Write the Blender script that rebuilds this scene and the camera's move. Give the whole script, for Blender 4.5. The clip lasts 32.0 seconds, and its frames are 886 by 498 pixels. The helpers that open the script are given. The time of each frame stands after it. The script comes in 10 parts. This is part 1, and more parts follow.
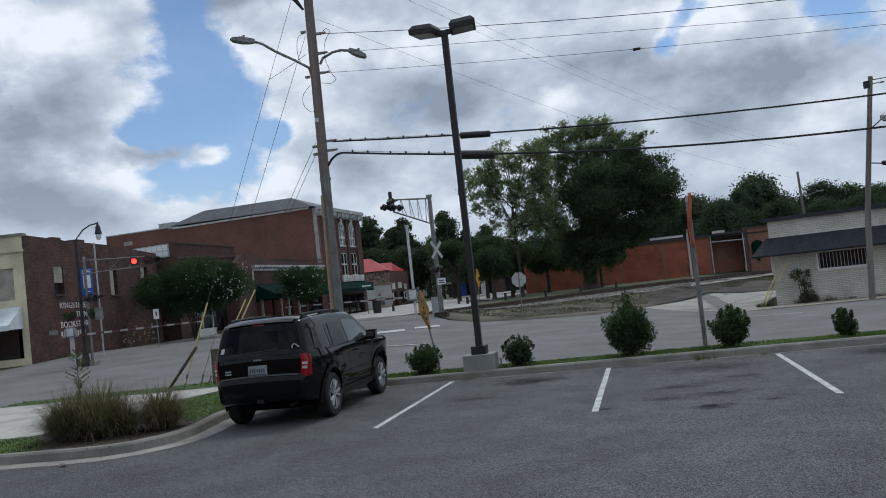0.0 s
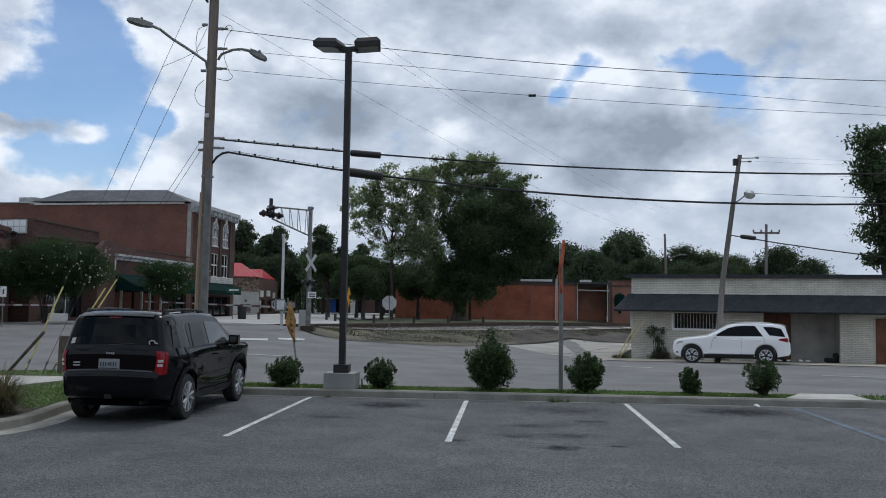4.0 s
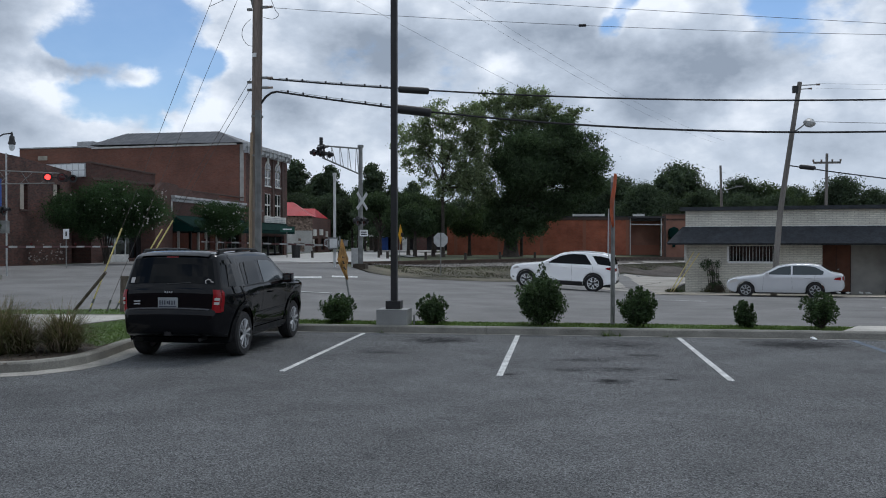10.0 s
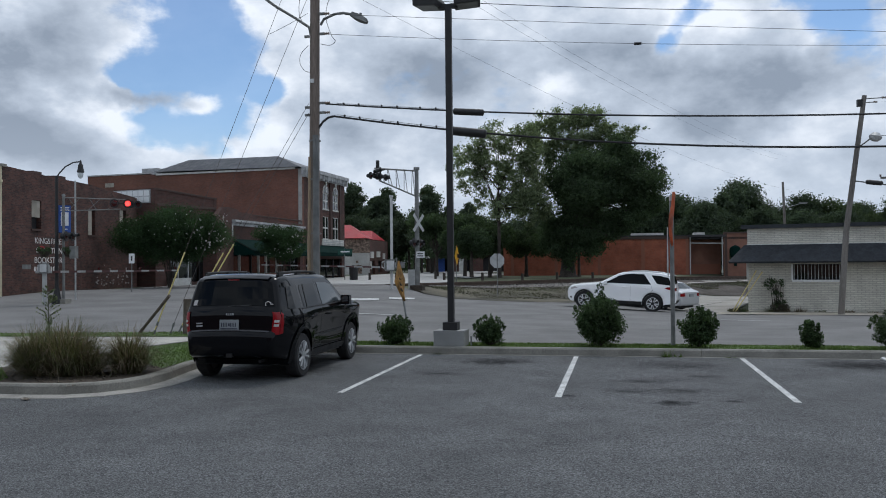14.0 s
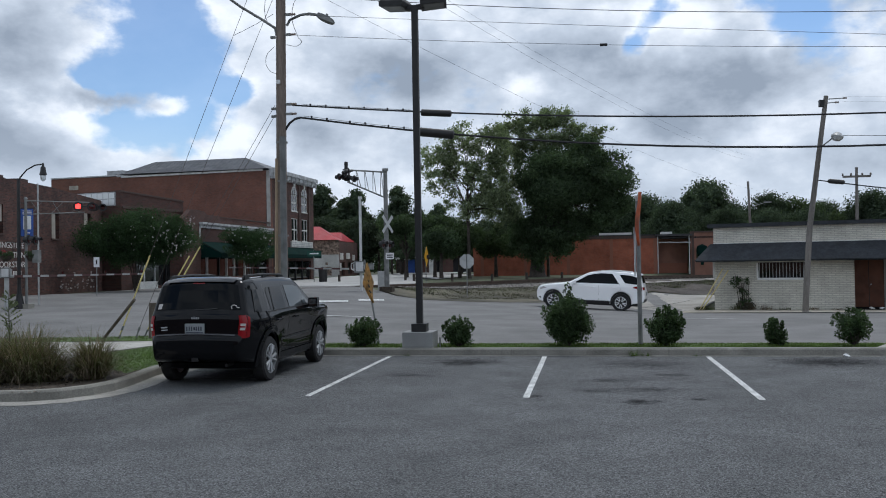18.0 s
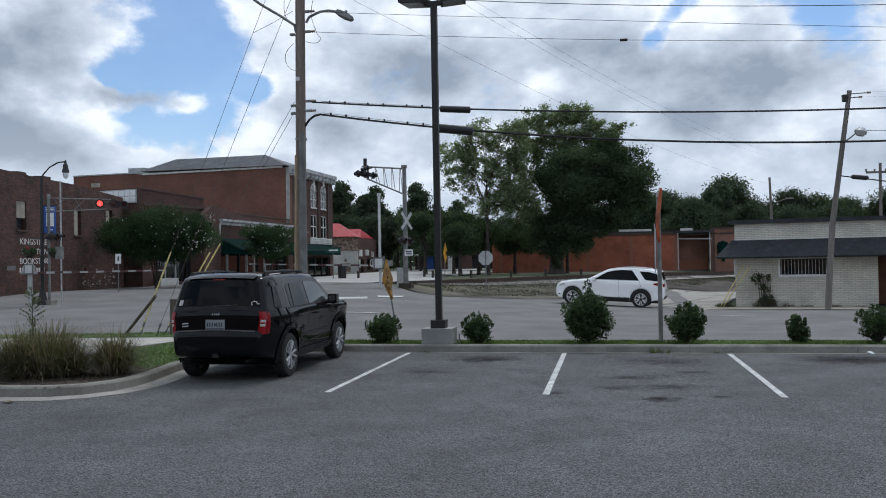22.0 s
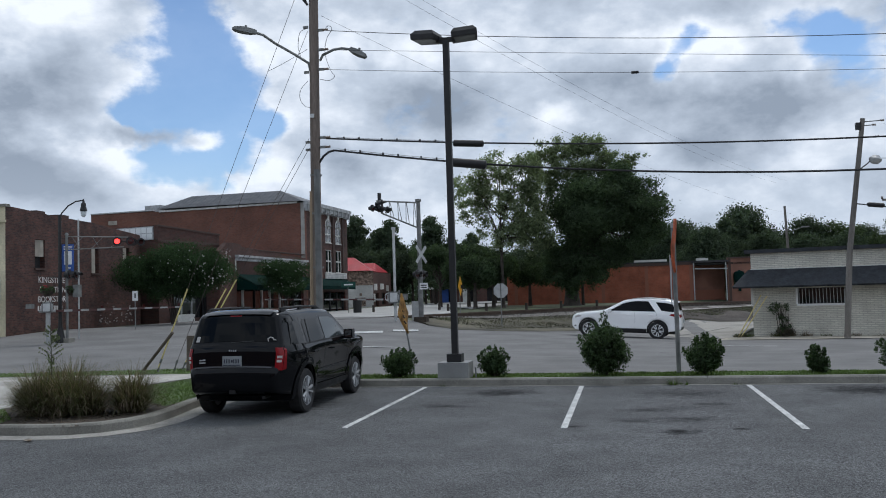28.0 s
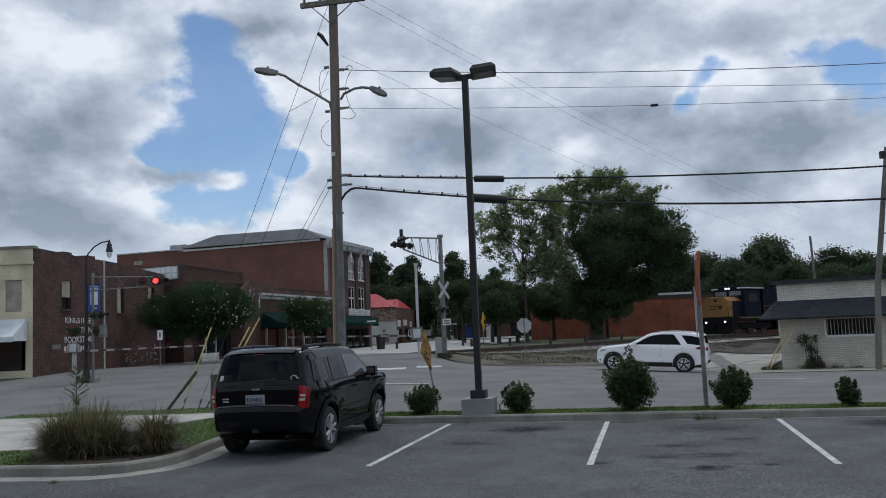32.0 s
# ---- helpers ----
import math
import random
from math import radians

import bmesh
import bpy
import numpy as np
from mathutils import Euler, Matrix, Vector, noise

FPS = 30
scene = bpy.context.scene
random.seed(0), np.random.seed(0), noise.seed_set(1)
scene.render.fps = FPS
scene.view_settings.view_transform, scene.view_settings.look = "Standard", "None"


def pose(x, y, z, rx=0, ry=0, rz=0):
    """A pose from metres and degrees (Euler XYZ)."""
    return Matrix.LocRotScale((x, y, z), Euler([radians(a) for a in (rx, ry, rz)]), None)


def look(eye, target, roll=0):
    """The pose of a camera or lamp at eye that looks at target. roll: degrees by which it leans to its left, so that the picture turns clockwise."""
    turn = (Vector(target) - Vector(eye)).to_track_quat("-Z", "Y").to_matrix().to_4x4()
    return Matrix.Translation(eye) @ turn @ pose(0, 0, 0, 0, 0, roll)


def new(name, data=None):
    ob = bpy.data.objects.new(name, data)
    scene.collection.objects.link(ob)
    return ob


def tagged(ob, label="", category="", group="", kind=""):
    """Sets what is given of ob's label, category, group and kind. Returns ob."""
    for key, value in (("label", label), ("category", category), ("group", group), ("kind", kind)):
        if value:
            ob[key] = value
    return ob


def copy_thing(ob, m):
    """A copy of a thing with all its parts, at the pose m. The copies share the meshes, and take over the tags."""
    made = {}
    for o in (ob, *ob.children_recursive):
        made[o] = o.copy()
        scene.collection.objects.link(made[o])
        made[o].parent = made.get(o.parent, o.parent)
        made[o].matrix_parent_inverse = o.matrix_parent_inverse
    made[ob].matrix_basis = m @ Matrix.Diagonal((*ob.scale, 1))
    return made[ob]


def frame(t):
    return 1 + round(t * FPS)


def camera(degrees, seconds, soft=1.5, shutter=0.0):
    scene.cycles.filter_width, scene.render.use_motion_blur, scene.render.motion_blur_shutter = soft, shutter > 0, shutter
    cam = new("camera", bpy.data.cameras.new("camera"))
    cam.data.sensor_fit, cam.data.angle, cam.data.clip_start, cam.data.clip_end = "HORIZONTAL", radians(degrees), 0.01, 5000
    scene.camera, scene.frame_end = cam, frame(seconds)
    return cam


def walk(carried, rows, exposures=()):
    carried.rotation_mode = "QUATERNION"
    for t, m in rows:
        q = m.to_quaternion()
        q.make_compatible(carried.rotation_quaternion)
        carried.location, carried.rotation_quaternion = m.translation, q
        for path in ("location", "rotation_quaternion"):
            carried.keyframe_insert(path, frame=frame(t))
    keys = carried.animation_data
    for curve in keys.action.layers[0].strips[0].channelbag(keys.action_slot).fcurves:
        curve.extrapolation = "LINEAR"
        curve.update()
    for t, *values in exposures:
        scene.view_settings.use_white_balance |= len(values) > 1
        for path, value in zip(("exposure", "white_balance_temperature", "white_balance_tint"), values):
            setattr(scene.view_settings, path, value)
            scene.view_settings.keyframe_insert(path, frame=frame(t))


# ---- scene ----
cam = camera(54.5, 32.0, 1.0)
PATH = [
    (0, (0.01, 0.073, 1.829), (-0.43, 2.022, 1.923), -6.3),
    (0.5, (0.01, 0.062, 1.843), (-0.402, 2.017, 1.948), -5.9),
    (1, (-0.006, 0.091, 1.825), (-0.382, 2.055, 1.888), -4.0),
    (1.5, (-0.025, 0.025, 1.839), (-0.402, 1.989, 1.868), -2.9),
    (2, (-0.049, 0.019, 1.849), (-0.499, 1.966, 1.922), -2.1),
    (2.5, (-0.054, 0.015, 1.836), (-0.428, 1.977, 1.931), -0.5),
    (3, (-0.032, 0.02, 1.829), (-0.238, 2.007, 1.923), 0.9),
    (3.5, (-0.016, 0.003, 1.832), (-0.165, 1.993, 1.967), 0.9),
    (5.5, (0.01, -0.021, 1.835), (-0.218, 1.964, 1.924), -0.9),
    (6, (-0.008, 0.001, 1.826), (-0.305, 1.977, 1.903), -0.6),
    (6.5, (0.008, -0.008, 1.825), (-0.32, 1.963, 1.909), 0.2),
    (7, (0.016, -0.023, 1.83), (-0.334, 1.944, 1.911), 0.9),
    (7.5, (0.012, -0.012, 1.837), (-0.329, 1.957, 1.91), 0.9),
    (8, (0.015, -0.008, 1.821), (-0.305, 1.965, 1.889), 0.8),
    (8.5, (0.016, -0.014, 1.831), (-0.295, 1.962, 1.871), -0.1),
    (9, (0.03, -0.006, 1.83), (-0.246, 1.974, 1.849), -0.3),
    (9.5, (0.028, 0.005, 1.837), (-0.231, 1.988, 1.838), -0.1),
    (10, (0.02, 0.014, 1.825), (-0.251, 1.996, 1.808), -0.0),
    (10.5, (0.022, 0.005, 1.828), (-0.271, 1.983, 1.826), -0.2),
    (11, (0.026, 0.013, 1.831), (-0.278, 1.989, 1.869), -0.6),
    (11.5, (0.026, -0.008, 1.83), (-0.313, 1.962, 1.886), -1.0),
    (12, (0.014, -0.011, 1.823), (-0.411, 1.943, 1.878), -0.7),
    (12.5, (0.016, 0.002, 1.815), (-0.436, 1.95, 1.854), -0.7),
    (13, (0.028, 0.009, 1.819), (-0.379, 1.967, 1.858), -0.7),
    (13.5, (0.025, 0.005, 1.822), (-0.373, 1.965, 1.855), -0.6),
    (15.5, (0.023, 0.011, 1.822), (-0.389, 1.968, 1.858), -0.2),
    (16, (0.025, 0.0, 1.824), (-0.372, 1.96, 1.873), 0.0),
    (16.5, (0.036, 0.02, 1.822), (-0.328, 1.985, 1.876), 0.0),
    (17, (0.043, 0.017, 1.824), (-0.311, 1.984, 1.879), 0.1),
    (17.5, (0.034, 0.006, 1.816), (-0.305, 1.977, 1.867), 0.2),
    (18, (0.061, 0.036, 1.829), (-0.271, 2.008, 1.863), -1.0),
    (18.5, (0.055, 0.038, 1.816), (-0.292, 2.008, 1.842), -1.5),
    (19, (0.059, 0.046, 1.826), (-0.27, 2.018, 1.872), -1.1),
    (19.5, (0.045, 0.044, 1.82), (-0.295, 2.014, 1.871), -0.5),
    (20, (0.034, 0.053, 1.822), (-0.331, 2.019, 1.852), -0.3),
    (20.5, (0.035, 0.054, 1.816), (-0.377, 2.011, 1.838), -0.4),
    (21, (0.03, 0.039, 1.811), (-0.391, 1.993, 1.842), -0.6),
    (21.5, (0.042, 0.046, 1.816), (-0.351, 2.007, 1.844), -1.1),
    (22, (0.048, 0.054, 1.826), (-0.327, 2.018, 1.853), -1.0),
    (22.5, (0.037, 0.053, 1.816), (-0.283, 2.027, 1.861), -0.5),
    (23, (0.05, 0.034, 1.828), (-0.231, 2.013, 1.904), -0.7),
    (23.5, (0.051, 0.024, 1.831), (-0.261, 1.998, 1.903), -1.0),
    (24, (0.047, 0.023, 1.838), (-0.297, 1.992, 1.906), -1.1),
    (24.5, (0.039, 0.036, 1.828), (-0.319, 2.003, 1.899), -1.2),
    (25, (0.052, 0.026, 1.834), (-0.305, 1.993, 1.903), -1.3),
    (25.5, (0.041, 0.028, 1.832), (-0.327, 1.993, 1.911), -1.2),
    (26, (0.046, 0.027, 1.834), (-0.342, 1.986, 1.934), -1.6),
    (26.5, (0.045, 0.013, 1.84), (-0.354, 1.97, 1.946), -1.7),
    (28.5, (0.047, 0.027, 1.839), (-0.359, 1.983, 1.943), -1.7),
    (29, (0.051, 0.042, 1.837), (-0.348, 1.998, 1.956), -1.9),
    (29.5, (0.054, 0.009, 1.839), (-0.372, 1.959, 1.969), -2.0),
    (30, (0.05, 0.037, 1.838), (-0.395, 1.982, 1.974), -1.9),
    (30.5, (0.054, 0.033, 1.834), (-0.387, 1.979, 1.967), -2.0),
    (31, (0.041, 0.02, 1.833), (-0.392, 1.967, 1.981), -1.9),
    (31.5, (0.074, 0.019, 1.843), (-0.352, 1.966, 2.016), -2.2),
    (32, (0.062, 0.032, 1.847), (-0.391, 1.971, 2.035), -2.4),
]
EXPOSURES = [(0, 0.05, 6150, 10), (3, 0.12, 6150, 10), (6, 0.05, 6150, 10), (9, 0.15, 6150, 10), (13, 0.13, 6150, 10), (20, 0.28, 6150, 10), (26, 0.21, 6150, 10), (30, 0.19, 6150, 10), (31, 0.22, 6150, 10), (31.5, 0.04, 6150, 10), (32, -0.03, 6150, 10)]
walk(cam, [(t, look(eye, target, roll)) for t, eye, target, roll in PATH], EXPOSURES)

# ---------------------------------------------------------------- light
SUN_AZ, SUN_EL = 20.0, 62.0
world = bpy.data.worlds.new("world")
scene.world = world
world.use_nodes = True


def sky(world):
    nt = world.node_tree
    N, L = nt.nodes, nt.links
    N.clear()

    def math_(op, a, b=None, c=None, clamp=False):
        n = N.new("ShaderNodeMath")
        n.operation, n.use_clamp = op, clamp
        for i, v in enumerate((a, b, c)):
            if v is None:
                continue
            if isinstance(v, (int, float)):
                n.inputs[i].default_value = v
            else:
                L.new(v, n.inputs[i])
        return n.outputs[0]

    def vmath(op, a, b):
        n = N.new("ShaderNodeVectorMath")
        n.operation = op
        for i, v in enumerate((a, b)):
            if isinstance(v, (tuple, list)):
                n.inputs[i].default_value = v
            else:
                L.new(v, n.inputs[i])
        return n

    tc = N.new("ShaderNodeTexCoord").outputs["Generated"]
    way = vmath("NORMALIZE", tc, (0, 0, 0)).outputs[0]

    def fbm(vec, scale, detail, rough):
        n = N.new("ShaderNodeTexNoise")
        n.inputs["Scale"].default_value = scale
        n.inputs["Detail"].default_value = detail
        n.inputs["Roughness"].default_value = rough
        L.new(vec, n.inputs["Vector"])
        return n.outputs["Fac"]

    # the large cloud banks and the clear gaps between them: yaw (left of +y), height, width, depth (degrees), weight
    warp = vmath("SCALE", vmath("SUBTRACT", fbm_colour(N, L, way, 9.0), (0.5, 0.5, 0.5)).outputs[0], (0, 0, 0))
    warp.inputs["Scale"].default_value = 0.05
    ruffle = vmath("SCALE", vmath("SUBTRACT", fbm_colour(N, L, way, 34.0), (0.5, 0.5, 0.5)).outputs[0], (0, 0, 0))
    ruffle.inputs["Scale"].default_value = 0.028
    bent = vmath("ADD", vmath("ADD", way, warp.outputs[0]).outputs[0], ruffle.outputs[0]).outputs[0]

    parts = N.new("ShaderNodeSeparateXYZ")
    L.new(bent, parts.inputs[0])
    yaw_of = math_("MULTIPLY", math_("ARCTAN2", math_("MULTIPLY", parts.outputs["X"], -1.0), parts.outputs["Y"]), 57.2958)
    up_of = math_("MULTIPLY", math_("ARCSINE", parts.outputs["Z"]), 57.2958)

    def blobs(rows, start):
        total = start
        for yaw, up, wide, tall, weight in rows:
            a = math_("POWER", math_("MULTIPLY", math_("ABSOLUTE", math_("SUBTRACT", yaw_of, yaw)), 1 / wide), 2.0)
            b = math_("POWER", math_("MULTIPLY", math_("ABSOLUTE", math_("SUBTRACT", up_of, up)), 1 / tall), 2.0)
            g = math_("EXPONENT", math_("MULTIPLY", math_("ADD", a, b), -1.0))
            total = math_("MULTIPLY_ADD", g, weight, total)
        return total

    cover = blobs(PUFFS, blobs(GAPS, 0.24))
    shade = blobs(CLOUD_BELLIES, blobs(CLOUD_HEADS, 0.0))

    def density(vec):
        flat = vmath("MULTIPLY", vec, (1.0, 1.0, 1.7)).outputs[0]
        big = fbm(flat, 3.4, 3.0, 0.5)
        fine = fbm(flat, 9.0, 9.0, 0.57)
        return math_("ADD", math_("MULTIPLY", big, 0.55), math_("MULTIPLY", fine, 1.15))

    d0 = density(way)
    lift = vmath("ADD", way, (0.012, -0.01, 0.045)).outputs[0]
    d1 = density(lift)
    body = math_("ADD", d0, cover)
    mask = N.new("ShaderNodeMapRange")
    mask.interpolation_type = "SMOOTHSTEP"
    mask.inputs["From Min"].default_value, mask.inputs["From Max"].default_value = 0.70, 0.97
    mask.inputs["To Min"].default_value = 0.07  # a thin veil over the clear gaps
    L.new(body, mask.inputs["Value"])
    # lit tops and grey bellies
    lit = math_("MULTIPLY_ADD", math_("SUBTRACT", d0, d1), 1.25, 0.515)
    thick = N.new("ShaderNodeMapRange")
    thick.inputs["From Min"].default_value, thick.inputs["From Max"].default_value = 0.92, 1.35
    thick.inputs["To Min"].default_value, thick.inputs["To Max"].default_value = 0.14, -0.20
    L.new(body, thick.inputs["Value"])
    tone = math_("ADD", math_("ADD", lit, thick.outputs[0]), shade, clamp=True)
    ramp = N.new("ShaderNodeValToRGB")
    ramp.color_ramp.elements[0].position, ramp.color_ramp.elements[0].color = 0.10, (0.27, 0.315, 0.38, 1)
    ramp.color_ramp.elements[1].position, ramp.color_ramp.elements[1].color = 0.85, (0.84, 0.87, 0.91, 1)
    mid = ramp.color_ramp.elements.new(0.5)
    mid.color = (0.50, 0.555, 0.63, 1)
    L.new(tone, ramp.inputs["Fac"])
    nishita = N.new("ShaderNodeTexSky")
    nishita.sky_type, nishita.sun_disc = "NISHITA", False
    nishita.sun_elevation, nishita.sun_rotation = radians(SUN_EL), radians(SUN_AZ)
    nishita.air_density, nishita.dust_density, nishita.ozone_density = 1.0, 0.0, 4.0
    blue = vmath("SCALE", nishita.outputs["Color"], (0, 0, 0))
    blue.inputs["Scale"].default_value = 0.098
    mix = N.new("ShaderNodeMix")
    mix.data_type = "RGBA"
    L.new(mask.outputs[0], mix.inputs["Factor"])
    L.new(blue.outputs[0], mix.inputs["A"])
    L.new(ramp.outputs["Color"], mix.inputs["B"])
    # pale haze low over the horizon
    z = N.new("ShaderNodeSeparateXYZ")
    L.new(way, z.inputs[0])
    haze = N.new("ShaderNodeMapRange")
    haze.inputs["From Min"].default_value, haze.inputs["From Max"].default_value = 0.0, 0.16
    haze.inputs["To Min"].default_value, haze.inputs["To Max"].default_value = 0.55, 0.0
    L.new(z.outputs["Z"], haze.inputs["Value"])
    pale = N.new("ShaderNodeMix")
    pale.data_type = "RGBA"
    L.new(haze.outputs[0], pale.inputs["Factor"])
    L.new(mix.outputs["Result"], pale.inputs["A"])
    pale.inputs["B"].default_value = (0.57, 0.63, 0.70, 1)
    bg = N.new("ShaderNodeBackground")
    L.new(pale.outputs["Result"], bg.inputs["Color"])
    bg.inputs["Strength"].default_value = SKY_STRENGTH
    L.new(bg.outputs[0], N.new("ShaderNodeOutputWorld").inputs[0])


def fbm_colour(N, L, vec, scale):
    n = N.new("ShaderNodeTexNoise")
    n.inputs["Scale"].default_value, n.inputs["Detail"].default_value = scale, 4.0
    L.new(vec, n.inputs["Vector"])
    return n.outputs["Color"]


SKY_STRENGTH = 1.0
# the last three gaps are unseen, added behind the viewer for reflections in glass
GAPS = [(29.3, 20.1, 2.3, 1.3, -0.3), (27.8, 17.8, 2.1, 1.7, -0.44), (27.2, 15.6, 2.7, 1.7, -0.48), (26.9, 13.5, 3.2, 1.6, -0.44), (28.4, 12.2, 4.5, 1.1, -0.4), (22.8, 11.6, 1.5, 1.0, -0.36), (25.2, 10.0, 2.3, 1.6, -0.42), (27.2, 8.1, 3.6, 1.4, -0.42), (30.2, 8.1, 1.9, 1.1, -0.28), (31.0, 9.6, 1.6, 0.9, -0.34), (31.4, 11.6, 1.5, 0.8, -0.34), (29.6, 10.3, 2.2, 1.0, -0.32), (-5.2, 15.8, 1.5, 1.1, -0.46), (-4.1, 14.6, 1.1, 1.1, -0.44), (-3.3, 13.6, 0.8, 0.8, -0.34), (-10.4, 15.8, 1.7, 0.7, -0.32), (-13.7, 14.6, 2.3, 1.3, -0.44), (-11.3, 17.1, 2.6, 0.6, -0.14), (160, 30, 9, 3.5, -0.4), (140, 24, 7, 3, -0.4), (-165, 36, 8, 4, -0.4)]
PUFFS = [(29.2, 10.5, 1.6, 0.45, 0.09), (26.8, 10.3, 0.8, 0.6, 0.20), (25.0, 8.6, 0.7, 1.1, 0.18), (24.1, 9.9, 0.6, 0.9, 0.12), (-7.5, 14.2, 2.6, 1.9, 0.2), (38.4, 12.5, 5.6, 4.5, 0.2), (18.8, 13.0, 3.4, 5.3, 0.15), (28.8, 18.5, 0.5, 0.8, 0.14), (31.3, 10.4, 2.6, 0.55, 0.20), (25.2, 8.6, 0.7, 0.8, 0.10), (27.5, 13.2, 1.0, 0.5, 0.10)]
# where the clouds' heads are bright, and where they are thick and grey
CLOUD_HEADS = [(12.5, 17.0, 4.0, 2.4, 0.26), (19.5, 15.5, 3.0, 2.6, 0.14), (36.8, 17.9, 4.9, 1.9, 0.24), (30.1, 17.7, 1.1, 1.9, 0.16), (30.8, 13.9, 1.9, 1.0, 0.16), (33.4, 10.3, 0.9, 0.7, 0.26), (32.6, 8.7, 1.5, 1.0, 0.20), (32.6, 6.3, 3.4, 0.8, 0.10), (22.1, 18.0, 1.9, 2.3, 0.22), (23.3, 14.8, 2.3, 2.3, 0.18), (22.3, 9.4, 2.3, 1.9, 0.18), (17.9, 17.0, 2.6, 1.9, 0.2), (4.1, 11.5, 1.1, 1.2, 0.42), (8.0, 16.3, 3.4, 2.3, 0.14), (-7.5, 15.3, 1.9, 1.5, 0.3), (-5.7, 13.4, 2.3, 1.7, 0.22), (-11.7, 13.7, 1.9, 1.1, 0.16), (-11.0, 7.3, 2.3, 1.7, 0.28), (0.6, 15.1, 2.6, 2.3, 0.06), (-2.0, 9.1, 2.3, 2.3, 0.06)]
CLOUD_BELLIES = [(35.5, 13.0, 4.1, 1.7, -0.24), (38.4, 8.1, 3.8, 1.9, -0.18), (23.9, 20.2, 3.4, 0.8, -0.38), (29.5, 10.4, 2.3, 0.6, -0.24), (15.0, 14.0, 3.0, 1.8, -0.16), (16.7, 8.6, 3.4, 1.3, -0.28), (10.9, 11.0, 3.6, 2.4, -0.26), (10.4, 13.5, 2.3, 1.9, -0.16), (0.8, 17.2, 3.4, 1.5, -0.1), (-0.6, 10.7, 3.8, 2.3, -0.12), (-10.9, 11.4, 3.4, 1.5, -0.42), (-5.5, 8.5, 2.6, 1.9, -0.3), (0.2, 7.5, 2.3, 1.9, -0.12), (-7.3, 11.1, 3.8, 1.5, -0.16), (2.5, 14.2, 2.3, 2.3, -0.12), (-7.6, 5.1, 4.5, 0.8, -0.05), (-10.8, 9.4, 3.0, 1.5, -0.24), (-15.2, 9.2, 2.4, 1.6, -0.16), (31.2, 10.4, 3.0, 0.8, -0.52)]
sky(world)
sun = new("sun", bpy.data.lights.new("sun", "SUN"))
sun.data.energy, sun.data.angle, sun.data.color = 1.1, radians(14), (1.0, 0.96, 0.9)
sun.matrix_world = look((0, 0, 60), (0 - 60 * math.sin(radians(SUN_AZ)) / math.tan(radians(SUN_EL)), -60 * math.cos(radians(SUN_AZ)) / math.tan(radians(SUN_EL)), 0))

# ---------------------------------------------------------------- materials


